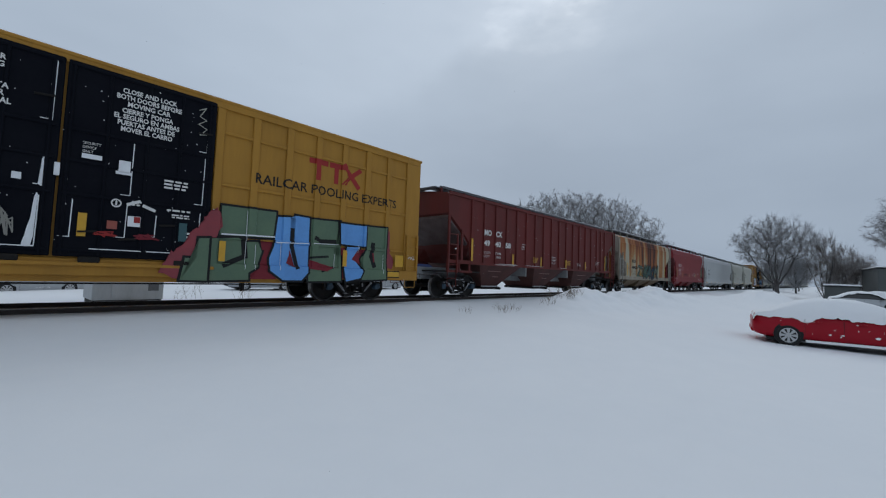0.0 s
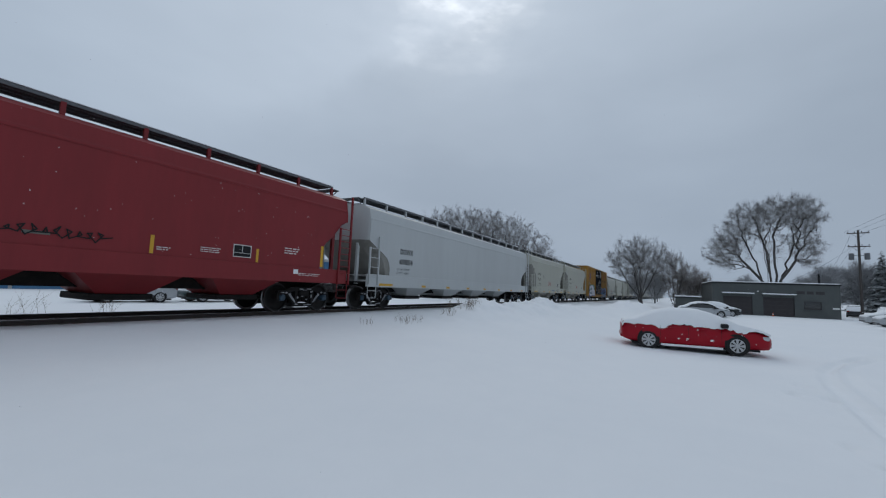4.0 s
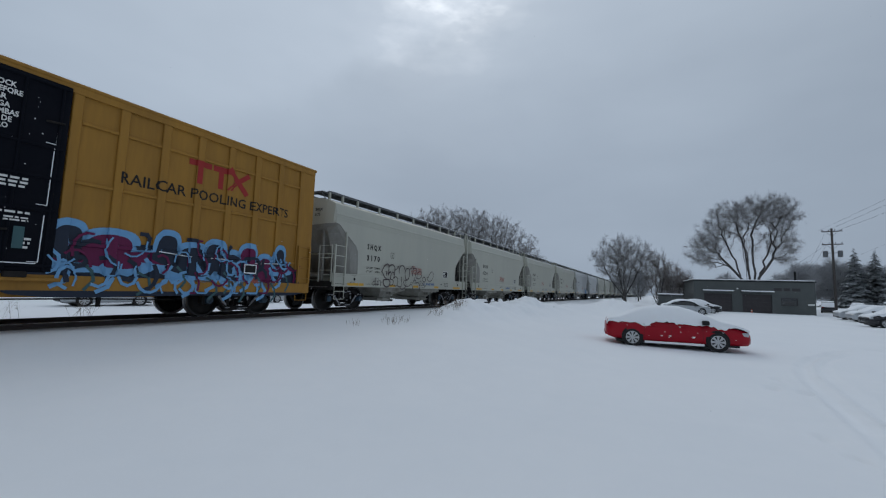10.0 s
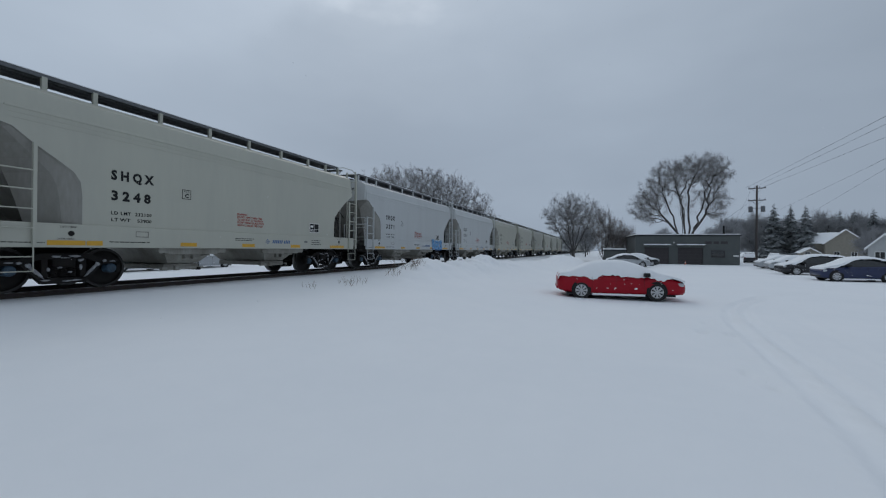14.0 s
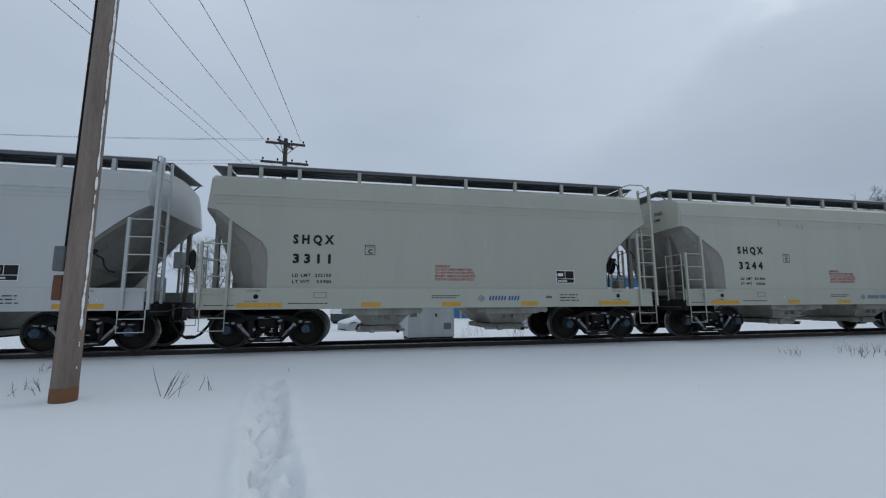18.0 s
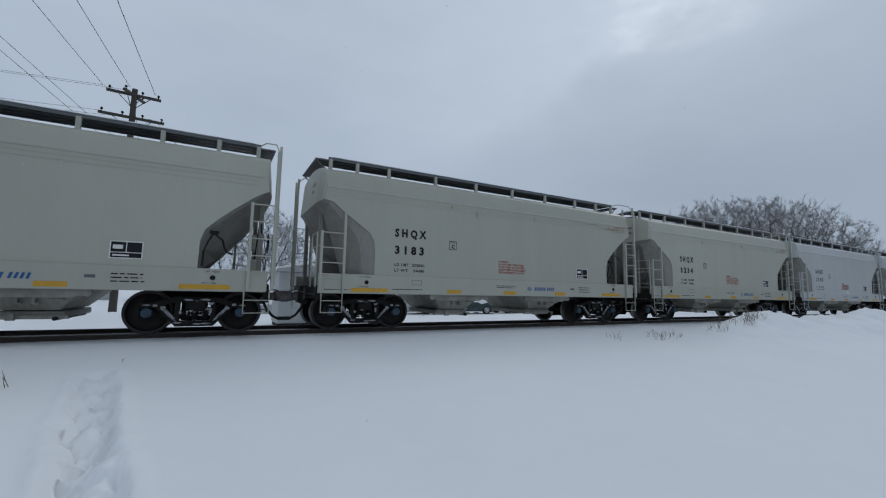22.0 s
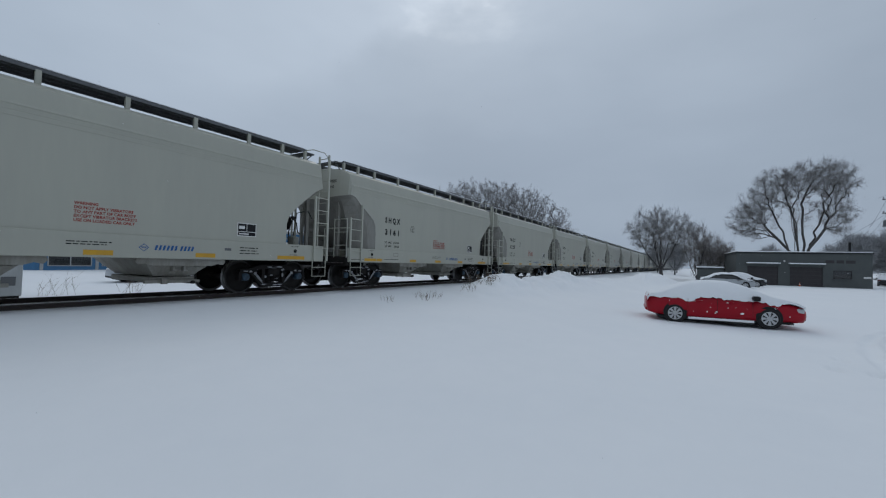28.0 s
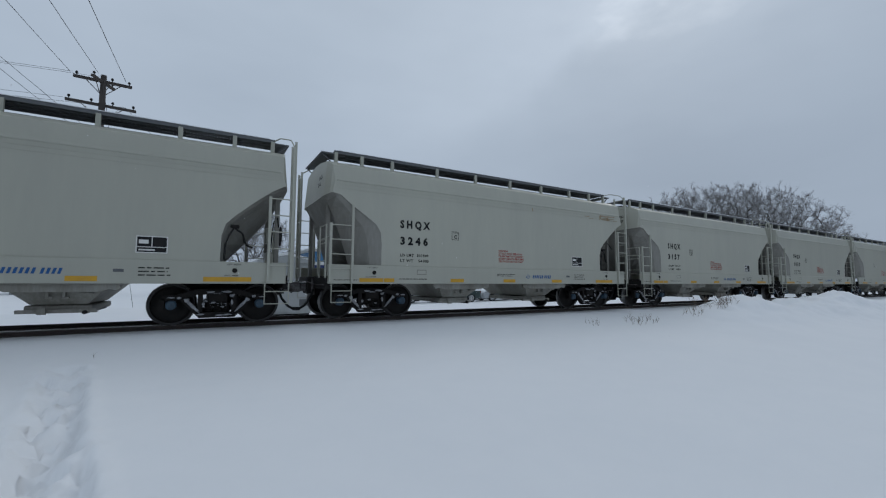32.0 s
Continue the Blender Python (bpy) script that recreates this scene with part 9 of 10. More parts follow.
def house(label, x, y, heading, w, d, eave, ridge, wallmat, windows=2):
    h = thing("house", label, "house", rot_place(x, y, heading))
    bm = bmesh.new()
    # gable end looks towards local -y
    prism(bm, [(-w / 2, -0.2), (w / 2, -0.2), (w / 2, eave), (0, ridge), (-w / 2, eave)], -d / 2, d / 2)
    part("wall", bm, wallmat, h)
    for s in (-1, 1):
        o, t = 0.4, 0.22
        k = (ridge - eave) / (w / 2)
        q = [(0, ridge + 0.02), (s * (w / 2 + o), eave - k * o + 0.02), (s * (w / 2 + o), eave - k * o + 0.02 + t), (0, ridge + 0.02 + t)]
        part("roof", prism(bmesh.new(), q, -d / 2 - 0.35, d / 2 + 0.35), SNOWCAP, h, "snow-covered roof slope")
        q = [(s * 0.0, ridge - 0.12), (s * (w / 2 + o), eave - k * o - 0.12), (s * (w / 2 + o), eave - k * o + 0.018), (0, ridge + 0.018)]
        part("fascia", prism(bmesh.new(), q, -d / 2 - 0.37, -d / 2 - 0.30), WHITE, h)
    for i in range(windows):
        x0 = -w * 0.28 + i * w * 0.42
        wd = part("window", B(x0, x0 + 1.0, -d / 2 - 0.03, -d / 2 + 0.05, 0.9, 2.0), CARGLASS, h)
        bm = bmesh.new()
        for q in ((x0 - 0.08, x0 + 1.08, 0.82, 0.9), (x0 - 0.08, x0 + 1.08, 2.0, 2.08), (x0 - 0.08, x0, 0.9, 2.0), (x0 + 1.0, x0 + 1.08, 0.9, 2.0), (x0 - 0.03 + 0.5, x0 + 0.53, 0.9, 2.0)):
            box(bm, q[0], q[1], -d / 2 - 0.06, -d / 2, q[2], q[3])
        part("window_frame", bm, WHITE, wd)
    part("chimney", B(w * 0.12, w * 0.12 + 0.6, -0.3, 0.3, ridge - 0.6, ridge + 0.9), BARK, h)
    return h


BEIGE = mat("beige_siding", (0.26, 0.24, 0.20), 0.8, amount=0.4, scale=2)
TAN = mat("tan_siding", (0.40, 0.29, 0.17), 0.8, amount=0.4, scale=2)
PALEWALL = mat("pale_grey_siding", (0.42, 0.43, 0.43), 0.8, amount=0.4, scale=2)
house("beige house with a dark snowy gable roof", 136.8, -61.5, -110, 7.6, 8, 4.4, 7.7, BEIGE)
house("beige house wing with a broad snowy roof", 142.7, -60.6, -30, 6.0, 8.0, 4.6, 7.2, BEIGE, 1)
house("small beige house beside the gabled house", 137.7, -54.2, -100, 3.6, 5, 1.9, 3.0, BEIGE, 1)
house("pale house with a snowy gable at the yard's edge", 84.7, -43.1, -117, 3.6, 6, 2.8, 4.7, PALEWALL, 1)
house("tan house with a snowy roof across the track", -23.5, 44, 0, 7, 9, 2.9, 5.2, TAN)
house("pale snowy house far across the track", -14.5, 70, 10, 7, 9, 2.6, 4.6, PALEWALL)
house("pale snowy house far across the track", -40, 52, -10, 8, 9, 2.8, 5.0, PALEWALL)


# ---- across the track: signal hut and long blue building ----
HUT = mat("light_grey_hut_metal", (0.42, 0.44, 0.45), 0.5, amount=0.4, scale=2, streak=0.5)
NAVYSIGN = mat("navy_sign_paint", (0.012, 0.028, 0.12), 0.5, amount=0.3, scale=2)
BLUEWALL = mat("blue_metal_siding", (0.06, 0.19, 0.36), 0.5, amount=0.35, scale=2, streak=0.5)


def signal_hut():
    h = thing("signal_hut", "light grey metal railway signal hut with a snowy roof", "hut", pose(3.75, 20.6, ground_z(3.75, 20.6)))
    part("wall", B(-1.02, 1.22, -0.95, 0.95, 0.15, 2.45, bevel=0.02), HUT, h)
    part("base", B(-0.97, 1.17, -0.9, 0.9, -0.1, 0.16), STEEL, h)
    bm = prism(bmesh.new(), [(-1.15, 2.45), (1.35, 2.45), (1.35, 2.55), (0.1, 2.80), (-1.15, 2.55)], -1.08, 1.08)
    part("roof", bm, HUT, h)
    bm = prism(bmesh.new(), [(-1.13, 2.56), (0.1, 2.81), (1.33, 2.56), (1.31, 2.66), (0.1, 2.94), (-1.11, 2.66)], -1.06, 1.06)
    part("roof_snow", bm, SNOWCAP, h)
    d = part("door", B(-0.45, 0.45, -0.985, -0.95, 0.25, 2.2), HUT, h)
    part("handle", B(0.28, 0.36, -1.02, -0.985, 1.1, 1.25), STEEL, d)
    part("vent", B(0.7, 1.05, -0.97, -0.95, 0.5, 0.8), GRATE, h)
    part("wall_plate", plate(bmesh.new(), -0.92, -0.6, 1.1, 1.5, -0.954), GRATE, h)


signal_hut()


def blue_building():
    b = thing("blue_building", "long low blue metal building with white pillars, snowy roof", "building", pose(0, 52, -0.7))
    part("wall", B(13, 62, 0, 12, 0, 5.4), BLUEWALL, b)
    part("roof", B(12.6, 62.4, -0.5, 12.4, 5.4, 5.7, bevel=0.03), PALEWALL, b)
    part("roof_snow", B(12.7, 62.3, -0.4, 12.3, 5.7, 5.9, bevel=0.05), SNOWCAP, b)
    part("stripe", B(13, 62, -0.06, 0.0, 3.72, 4.10, bevel=0.01), WHITE, b, "white stripe along the wall")
    part("fascia", B(13, 62, -0.10, 0.0, 2.72, 3.72, bevel=0.01), NAVYSIGN, b, "navy sign band with white slanted shapes")
    # slanted white marks on the band, word by word
    x = 16.9
    for word in (9, 4, 6):
        for i in range(word):
            h = 0.48 if i == 0 else 0.34
            bm = prism(bmesh.new(), [(x, 2.96), (x + 0.26, 2.96), (x + 0.26 + h * 0.25, 2.96 + h), (x + h * 0.25, 2.96 + h)], -0.125, -0.10)
            part("sign_mark", bm, WHITE, b)
            x += 0.40
        x += 0.35
    for i in range(12):
        x = 14.2 + i * 4.2
        part("pillar", B(x - 0.12, x + 0.12, -0.14, -0.001, 0, 2.72), PALEWALL, b)
        w = part("window", B(x + 0.5, x + 3.7, -0.05, 0.02, 0.5, 2.5), CARGLASS, b)
        bm = bmesh.new()
        for q in ((x + 0.42, x + 3.78, 0.42, 0.5), (x + 0.42, x + 3.78, 2.5, 2.58), (x + 0.42, x + 0.5, 0.5, 2.5), (x + 3.7, x + 3.78, 0.5, 2.5), (x + 2.06, x + 2.14, 0.5, 2.5)):
            box(bm, q[0], q[1], -0.09, -0.03, q[2], q[3])
        part("window_frame", bm, PALEWALL, w)


blue_building()


# ---- dry weeds in the snow ----
def weed(x, y, n, h, seed, spread=0.25, label="clump of dry brown weed stalks in the snow", thick=0.0038):
    rnd = random.Random(seed)
    t = thing("weed_clump", label, "weeds", pose(x, y, ground_z(x, y) - 0.02), "dry weeds")
    bm = bmesh.new()
    for i in range(n):
        p = Vector((rnd.uniform(-spread, spread), rnd.uniform(-spread, spread), 0))
        d = Vector((rnd.gauss(0, 0.42), rnd.gauss(0, 0.3), 1)).normalized()
        L = h * rnd.uniform(0.5, 1.1)
        q = p + d * L * 0.6
        e = q + (d + Vector((rnd.gauss(0, 0.3), rnd.gauss(0, 0.2), 0))) * L * 0.4
        r = thick * rnd.uniform(0.8, 1.3)
        tube(bm, p, q, r, 4, r * 0.8, caps=False)
        tube(bm, q, e, r * 0.8, 4, r * 0.4, caps=False)
        for k in range(rnd.choice((0, 1, 2)) if thick > 0.005 else rnd.choice((2, 3, 4))):
            s = p.lerp(q, rnd.uniform(0.4, 1))
            tube(bm, s, s + (d + Vector((rnd.gauss(0, 0.7), rnd.gauss(0, 0.5), 0.1))) * L * 0.25, r * 0.6, 3, r * 0.3, caps=False)
    tagged(part("stalk_tuft", bm, WEED, t), kind="stuff")


for i, (wx, wy, wn, wh, ws) in enumerate(((15.6, 8.0, 26, 0.62, 0.5), (16.4, 7.9, 22, 0.55, 0.45), (14.7, 8.2, 14, 0.45, 0.4), (12.2, 8.6, 16, 0.40, 0.35), (12.9, 8.5, 12, 0.36, 0.3), (10.6, 8.9, 8, 0.32, 0.2))):
    weed(wx, wy - 0.5, wn, wh * 0.9, 90 + i, ws)
weed(-2.72, 7.6, 6, 0.52, 101, 0.2, "few dark bent weed stalks in the snow", 0.0065)
weed(-2.3, 7.9, 3, 0.34, 102, 0.15, "few dark bent weed stalks in the snow", 0.006)
weed(-1.15, 8.9, 1, 0.2, 103, 0.02, "single dry stalk in the snow")
weed(-4.9, 8.2, 8, 0.3, 104, 0.3, "few dry weed stalks at the pole's foot")
weed(-5.6, 9.5, 3, 0.3, 105, 0.1, "few dry weed stalks in the snow")
weed(8.5, 20.0, 14, 0.9, 106, 0.5, "tall dry weeds beside the signal hut")
weed(6.2, 20.8, 12, 0.9, 107, 0.5, "tall dry weeds beside the signal hut")


def traffic_cone():
    c = thing("traffic_cone", "small orange traffic cone with a white band on the snow", "traffic cone", pose(65.2, -11.96, -0.95, 0, 0, 12))
    org = plain("orange_cone_plastic", (0.55, 0.09, 0.02), 0.5)
    part("base", B(-0.17, 0.17, -0.17, 0.17, 0.0, 0.035, bevel=0.012), org, c)
    part("cone", tube(bmesh.new(), (0, 0, 0.03), (0, 0, 0.55), 0.125, 18, 0.03), org, c)
    part("band", tube(bmesh.new(), (0, 0, 0.30), (0, 0, 0.40), 0.0795, 18, 0.061, caps=False), WHITE, c, "white reflective band")


traffic_cone()


# ---- falling snow ----
FLAKES = []
FALL = [Vector((-1.9, -0.25, -1.15)), Vector((-1.3, 0.2, -0.95)), Vector((-2.4, -0.1, -1.3))]


def falling_snow():
    rnd = random.Random(21)
    eye = Vector(EYE)
    for vel in FALL:
        bm = bmesh.new()
        n = 0
        while n < 900:
            p = Vector((rnd.uniform(-9, 26), rnd.uniform(-9, 10), rnd.uniform(-0.8, 6))) - vel * rnd.uniform(0, 32)
            t = max(0.0, min(32.0, (eye - p).dot(vel) / vel.length_squared))
            if (p + vel * t - eye).length < 1.5:
                continue
            r = rnd.uniform(0.004, 0.0105)
            v = [bm.verts.new(p + Vector(q) * r * rnd.uniform(0.6, 1.3)) for q in ((1, 0, -0.5), (-0.6, 0.8, -0.5), (-0.6, -0.8, -0.5), (0, 0, 1))]
            for f in ((0, 1, 3), (1, 2, 3), (2, 0, 3), (2, 1, 0)):
                bm.faces.new([v[k] for k in f])
            n += 1
        FLAKES.append(tagged(link("falling_snow", bm, SNOWCAP), "small snowflakes drifting down in the wind", "snowflakes", kind="stuff"))


falling_snow()


# ---- the train: each car's place along the track at the start, coupling to coupling ----
SPEED = 11.254
TRAIN = []  # (car, place of its middle at 0 s)


def assemble():
    warm = two_bay_hopper(GREY, "light warm-grey two-bay covered hopper railcar, dusty")
    cool = two_bay_hopper(COOL, "pale bluish-grey two-bay covered hopper railcar")
    far = two_bay_hopper(GREY, "light grey covered hopper railcar far down the line", light=True)
    seq = [("3219", 0), ("3156", 0)]
    nums = ["3170", "3250", "3215", "3248", "3271", "3281", "3311", "3244", "3214", "3174", "3183", "3234", "3143", "3142", "3188", "3154", "3161", "3225", "3148", "3246", "3157", "3030"]
    loads = {"3244": ("231800", "54200"), "3246": ("231900", "54100"), "3214": ("232300", "53700"), "3234": ("232000", "54000"), "3183": ("232000", "54000"), "3170": ("232000", "54000"), "3250": ("231900", "54100")}
    pale = {"3271", "3281", "3143", "3142"}
    places = [(78.2 + 6.2, "3219"), (90.6 + 6.3, "3156"), (123.3 + 6.43, "3170"), (135.9 + 6.3, "3250")]
    # slack in the couplers spreads the cars a little
    slack = [0, 0, -0.06, -0.11, -0.16, -0.13, -0.06, 0, 0.05, 0.10, 0.13, 0.16, 0.18, 0.20, 0.22, 0.15, 0.04, -0.06, -0.05, -0.02]
    places += [(148.47 + 12.6 * i + 6.35 + slack[i], n) for i, n in enumerate(nums[2:])]
    for i in range(15):
        places.append((148.47 + 12.6 * (20 + i) + 6.35, None))
    used = {}
    for s, n in places:
        src = far if n is None else cool if n in pale else warm
        if src not in used:
            used[src] = 1
            car = src
            car.matrix_basis = on_track(s)
        else:
            car = copy_thing(src, on_track(s))
        TRAIN.append((car, s))
        used.setdefault("list", []).append((car, n))
    for car, n in used["list"]:
        car["group"] = "freight train"
        if n:
            number_hopper(car, "SHQX", n, *loads.get(n, ("232100", "53900")))
        if n == "3188":
            y = -1.634
            car["label"] = "light grey covered hopper railcar with teal and orange graffiti"
            splash(car, [(-3.62, 1.0), (-3.45, 1.22), (-3.05, 1.38), (-2.85, 1.75), (-2.5, 1.98), (-2.1, 1.98), (-1.7, 2.12), (-1.35, 2.2), (-0.95, 2.12), (-0.55, 2.22), (-0.1, 2.14), (0.05, 2.0), (0.35, 2.1), (0.75, 1.92), (1.6, 1.78), (2.1, 1.62), (2.5, 1.72), (2.75, 1.6), (3.08, 1.02), (2.4, 1.02), (0.0, 1.0)], y, G_ORANGE, label="orange-red graffiti cloud", steps=6, rough=0.012)
            splash(car, [(-3.62, 1.38), (-3.45, 1.55), (-3.2, 1.47), (-3.38, 1.3)], y, G_ORANGE, label="orange-red paint drop")
            splash(car, [(-3.8, 1.24), (-3.68, 1.33), (-3.56, 1.24), (-3.68, 1.15)], y, G_ORANGE, label="orange-red paint drop")
            splash(car, [(-0.62, 2.3), (-0.5, 2.38), (-0.36, 2.3), (-0.5, 2.23)], y, G_ORANGE, label="orange-red paint drop")
            # white and red streaks at the end, and a small dark tag
            streaks = bmesh.new()
            for xa, xb in ((2.38, 2.52), (2.55, 2.68), (-2.98, -2.92), (-2.86, -2.82)):
                stroke(streaks, [(xa, 1.5), (xb, 1.05)], 0.05, y - 0.004)
            tagged(part("graffiti_streak", streaks, G_WHITE, car), kind="stuff")
            tag = bmesh.new()
            for q in range(4):
                stroke(tag, [(2.66 + q * 0.12, 1.58), (2.70 + q * 0.12, 1.80), (2.76 + q * 0.12, 1.60), (2.80 + q * 0.12, 1.76)], 0.035, y - 0.004)
            tagged(part("graffiti_tag", tag, BLACK, car), kind="stuff")
            part("graffiti_smear", stroke(bmesh.new(), [(2.74, 1.72), (2.84, 1.42)], 0.14, y - 0.003), GREY, car)
            g = y - 0.012
            block_letter(car, [(-1.78, 1.02), (-1.66, 1.28), (-0.9, 1.2), (0.0, 1.1), (1.0, 1.2), (1.7, 1.3), (2.3, 1.5), (2.42, 1.02)], g, G_TEAL, 0.07, "graffiti_base")
            block_letter(car, five_star(-2.77, 1.46, 0.36, -0.1), g - 0.012, G_TEAL, 0.09, "graffiti_star")
            block_letter(car, [(-2.47, 1.06), (-2.36, 1.96), (-2.10, 1.98), (-2.06, 1.58), (-2.02, 2.08), (-1.84, 2.04), (-1.66, 1.2), (-1.95, 1.12), (-2.05, 1.42), (-2.16, 1.08)], g - 0.024, G_TEAL)
            block_letter(car, [(-1.6, 1.25), (-1.52, 2.0), (-1.3, 2.06), (-1.1, 2.02), (-1.0, 1.86), (-1.06, 1.68), (-0.9, 1.52), (-0.9, 1.3), (-1.05, 1.18), (-1.3, 1.12)], g - 0.036, G_TAUPE, lines=([(-1.36, 1.72), (-1.2, 1.74), (-1.24, 1.86)], [(-1.38, 1.48), (-1.12, 1.48), (-1.16, 1.38), (-1.36, 1.4)]))
            block_letter(car, [(-0.84, 1.42), (-0.84, 1.98), (-0.32, 1.95), (-0.2, 1.2), (-0.55, 1.14), (-0.74, 1.3), (-0.5, 1.32), (-0.5, 1.46)], g - 0.024, G_TEAL, lines=([(-0.62, 1.62), (-0.48, 1.64)],))
            block_letter(car, [(-0.18, 1.2), (-0.12, 1.74), (0.1, 1.72), (0.15, 1.5), (0.3, 1.92), (0.58, 1.88), (0.66, 1.2), (0.42, 1.22), (0.36, 1.45), (0.2, 1.2), (0.02, 1.45), (-0.02, 1.2)], g - 0.036, G_TAUPE)
            block_letter(car, [(0.74, 1.18), (0.88, 1.92), (1.42, 1.9), (1.36, 1.72), (1.14, 1.7), (1.12, 1.4), (1.35, 1.62), (1.52, 1.6), (1.6, 1.2), (1.1, 1.14)], g - 0.024, G_TEAL, lines=([(1.62, 1.45), (1.95, 1.2), (1.66, 1.18), (1.62, 1.45)],))
            block_letter(car, five_star(1.86, 1.64, 0.28, 0.15), g - 0.036, G_TEAL, 0.08, "graffiti_star")
        if n == "3271":
            car["label"] = "pale grey covered hopper railcar with a blue tag"
            wild_letters(car, "BEKS", 2.2, 4.0, 1.0, 1.6, -1.634, [G_SKY], BLUEINK, bold=0.03, seed=7)
        if n == "3170":
            car["label"] = "light grey covered hopper railcar with brown bubble graffiti"
            for k, (w, line) in enumerate((
                (0.055, ((-2.81, 1.61), (-2.66, 1.83), (-2.49, 1.93), (-2.39, 1.94), (-2.32, 1.84), (-2.32, 1.65), (-2.35, 1.49), (-2.28, 1.58), (-2.19, 1.62), (-2.15, 1.54), (-2.21, 1.30))),
                (0.05, ((-2.81, 1.61), (-2.72, 1.52), (-2.62, 1.39), (-2.47, 1.29), (-2.67, 1.26), (-2.70, 1.14), (-2.62, 1.03), (-2.49, 0.97), (-2.33, 0.99), (-2.23, 1.09), (-2.23, 1.20), (-2.31, 1.28), (-2.47, 1.29))),
                (0.055, ((-2.31, 1.84), (-2.23, 1.90), (-2.07, 1.94), (-1.94, 1.90), (-1.87, 1.78), (-1.88, 1.60), (-1.94, 1.36))),
                (0.035, ((-2.21, 1.30), (-2.07, 1.30), (-1.96, 1.24), (-1.97, 1.12), (-2.05, 1.06), (-2.19, 1.05))),
                (0.05, ((-2.52, 1.61), (-2.48, 1.60), (-2.48, 1.48))),
                (0.05, ((-2.05, 1.61), (-1.99, 1.61), (-2.01, 1.52))),
                (0.04, ((-1.86, 1.72), (-1.71, 1.79), (-1.59, 1.91), (-1.55, 1.77), (-1.54, 1.60))),
                (0.035, ((-1.94, 1.36), (-1.81, 1.43), (-1.68, 1.39), (-1.63, 1.27), (-1.66, 1.10), (-1.78, 1.02), (-1.95, 1.05))),
                (0.05, ((-1.55, 1.69), (-1.49, 1.86), (-1.33, 1.95), (-1.15, 1.90), (-1.07, 1.76))),
                (0.035, ((-1.39, 1.43), (-1.34, 1.39), (-1.35, 1.29), (-1.30, 1.15), (-1.36, 1.03), (-1.49, 0.99), (-1.69, 1.04))),
                (0.05, ((-0.90, 1.85), (-0.75, 1.82), (-0.68, 1.63), (-0.74, 1.41), (-0.92, 1.31), (-1.05, 1.45), (-1.08, 1.66), (-1.00, 1.81), (-0.90, 1.85))),
                (0.035, ((-1.08, 1.47), (-0.96, 1.31), (-1.14, 1.26), (-1.16, 1.14), (-1.07, 1.06), (-0.96, 1.04))),
                (0.032, ((-0.96, 1.31), (-0.98, 1.12), (-0.90, 1.00), (-0.72, 1.05), (-0.53, 1.12), (-0.40, 1.01), (-0.39, 0.90))),
                (0.035, ((-1.49, 0.99), (-1.39, 0.90), (-1.18, 0.90), (-0.96, 1.04))),
                (0.05, ((-0.70, 1.82), (-0.56, 1.88), (-0.45, 1.96), (-0.40, 1.87), (-0.43, 1.69), (-0.46, 1.52))),
                (0.04, ((-0.40, 1.87), (-0.23, 1.89), (-0.10, 1.79), (-0.22, 1.44), (-0.34, 1.28), (-0.17, 1.33), (-0.10, 1.22), (0.10, 1.21), (0.24, 1.05), (0.18, 0.91))),
                (0.04, ((-0.07, 1.42), (0.04, 1.69), (0.24, 1.78), (0.38, 1.72), (0.37, 1.53), (0.17, 1.41), (-0.07, 1.42))),
                (0.035, ((0.49, 1.45), (0.61, 1.51), (0.77, 1.43), (0.75, 1.30), (0.60, 1.27), (0.49, 1.35), (0.49, 1.45))),
                (0.035, ((0.91, 1.50), (1.00, 1.37), (1.27, 1.31), (1.51, 1.48), (1.55, 1.71), (1.37, 1.80), (1.16, 1.68), (1.04, 1.49), (0.91, 1.50))),
                (0.022, ((0.29, 1.08), (0.26, 1.29), (0.37, 1.27), (0.33, 1.17), (0.43, 1.06), (0.46, 1.22), (0.54, 1.08), (0.61, 1.23), (0.64, 1.06), (0.79, 1.12), (0.62, 0.99), (0.41, 1.01))),
                (0.022, ((-3.30, 1.00), (-3.38, 1.16), (-3.50, 1.16), (-3.48, 1.02), (-3.38, 1.08), (-3.34, 1.33), (-3.30, 1.00), (-3.21, 1.21), (-3.19, 1.01), (-3.11, 1.22), (-3.02, 1.22), (-3.02, 1.01), (-2.94, 1.18))))):
                part("graffiti_outline", stroke(bmesh.new(), rounded(line), w, -1.634 - 0.004 * k), G_BROWNINK, car, "rounded dark brown graffiti outline")
        if n in ("3244", "3234", "3246", "3183"):
            rs = random.Random(int(n))
            bm = bmesh.new()
            for i in range(16):
                x = 5.45 - abs(rs.gauss(0, 0.75))
                z = rs.choice((3.50, 3.42, 3.36)) + rs.uniform(-0.012, 0.012)
                stroke(bm, [(x - rs.uniform(0.05, 0.35), z), (min(5.5, x + 0.1), z + 0.006)], rs.uniform(0.012, 0.04), -1.5895 - 0.0007 * i)
            for i in range(7):
                x, z = rs.choice((-2.0, -1.4, 1.2, 4.6, 4.9)) + rs.uniform(-0.2, 0.2), rs.uniform(3.38, 3.54)
                stroke(bm, [(x, z), (x + 0.02, z - rs.uniform(0.05, 0.16))], 0.03, -1.603 - 0.0007 * i)
            tagged(part("rust_stain", bm, STAIN, car, "thin orange rust stains under the roof line"), kind="stuff")


assemble()


build_special_cars()


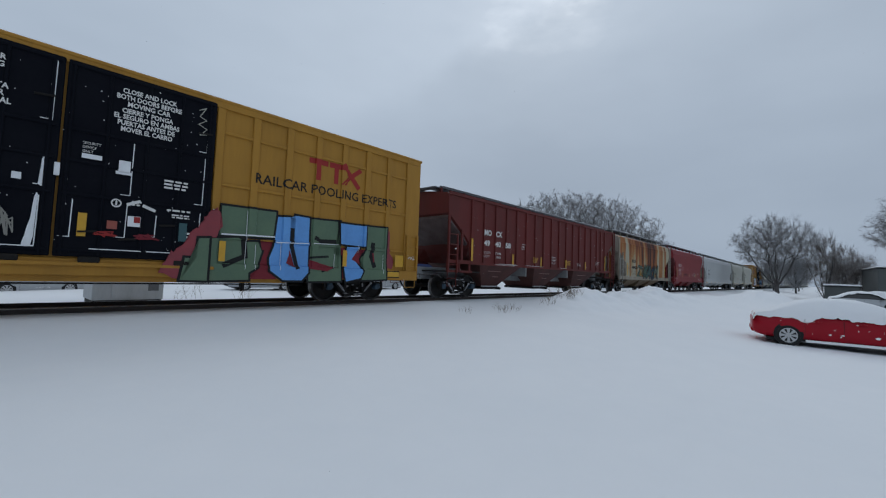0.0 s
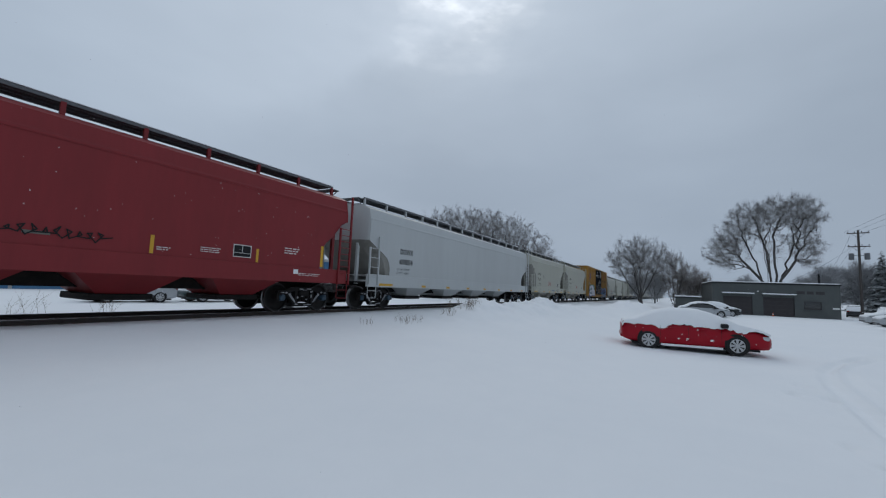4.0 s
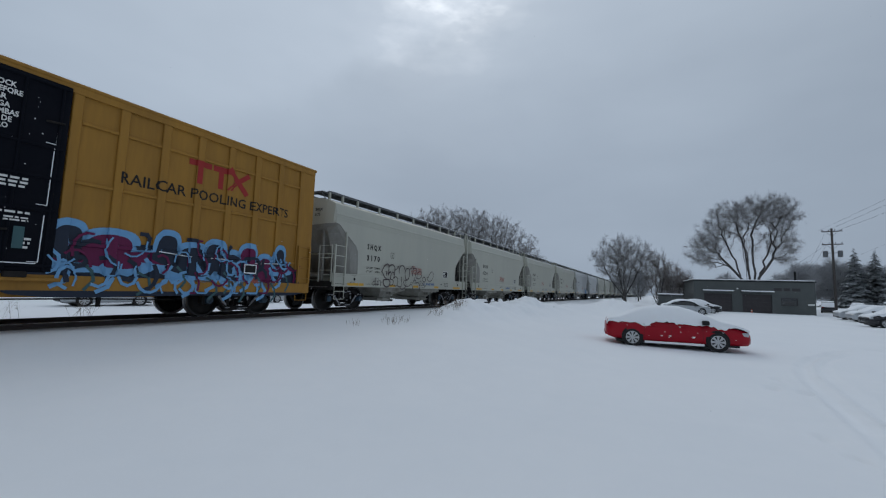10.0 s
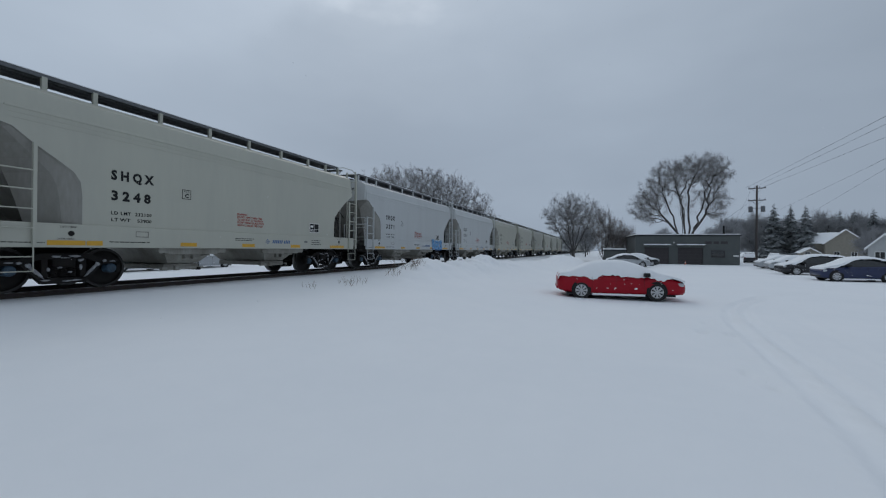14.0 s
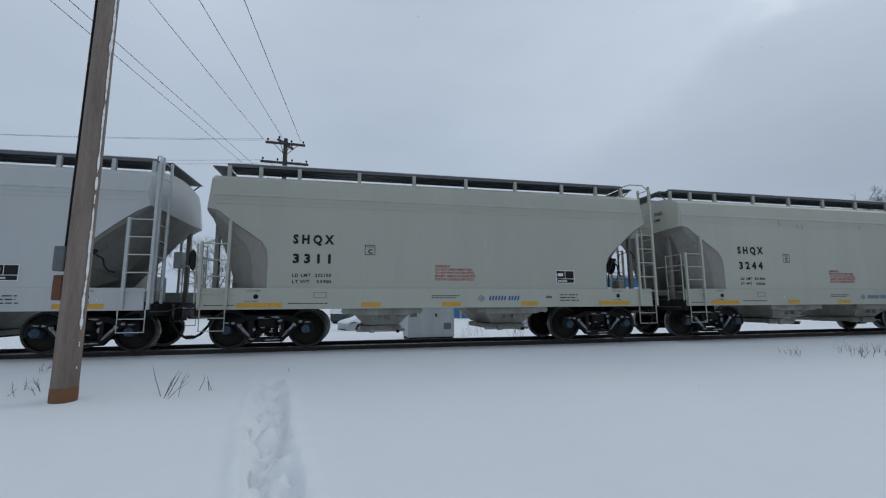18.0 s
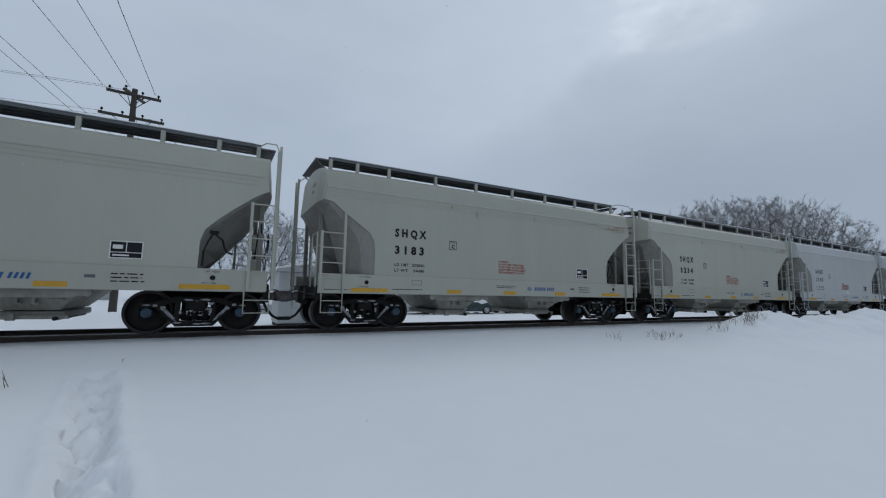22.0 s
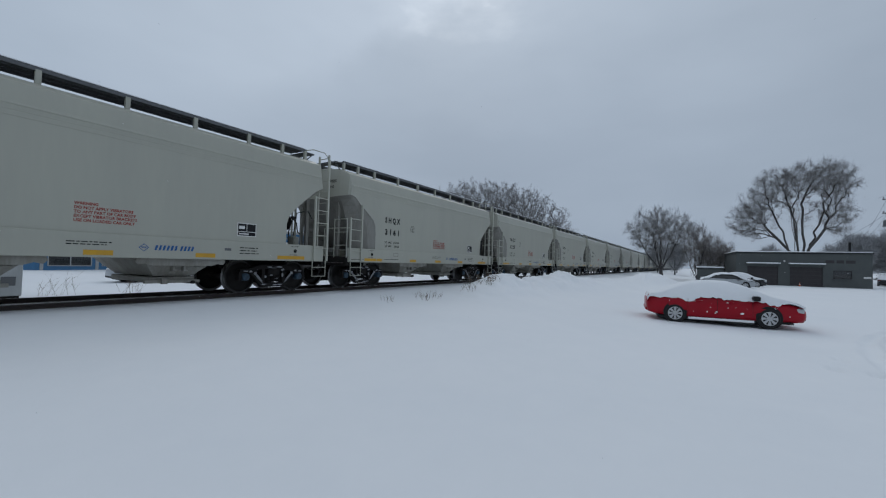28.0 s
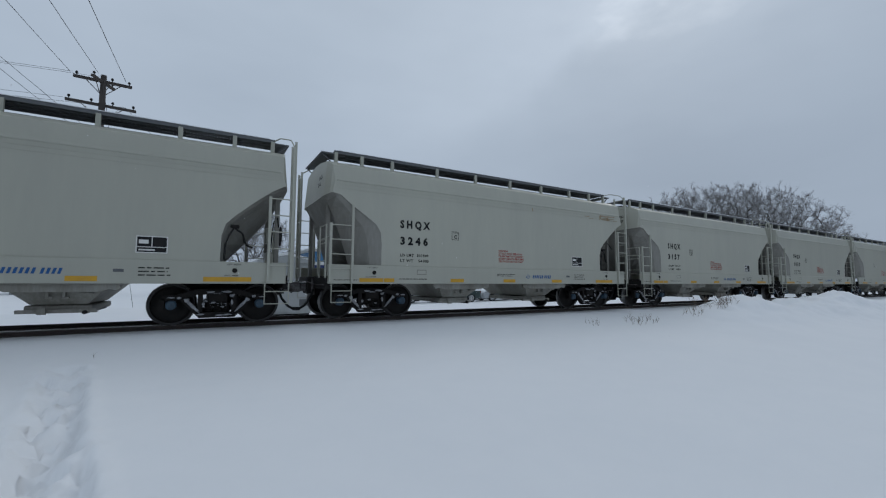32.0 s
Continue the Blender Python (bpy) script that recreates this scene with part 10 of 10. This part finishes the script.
def motions():
    for car, s in TRAIN:
        walk(car, [(t, on_track(s - SPEED * t)) for t in (0, 8, 16, 24, 32)])
    for ob, vel in zip(FLAKES, FALL):
        walk(ob, [(t, pose(*(vel * t))) for t in (0, 8, 16, 24, 32)])
    # the wheels turn as the train rolls towards -x
    r = 0.457
    rate = math.degrees(SPEED / r)
    steps = int(32 * rate / 80) + 1
    first = {}
    for o in scene.objects:
        if o.name.split(".")[0] != "wheelset":
            continue
        a = o["axle"]
        if a not in first:
            walk(o, [(32.0 * i / steps, pose(a * 0.889, 0, r, 0, -rate * 32.0 * i / steps, 0)) for i in range(steps + 1)])
            first[a] = o
        else:
            o.rotation_mode = "QUATERNION"
            o.animation_data_create()
            o.animation_data.action = first[a].animation_data.action
            o.animation_data.action_slot = first[a].animation_data.action_slot


motions()
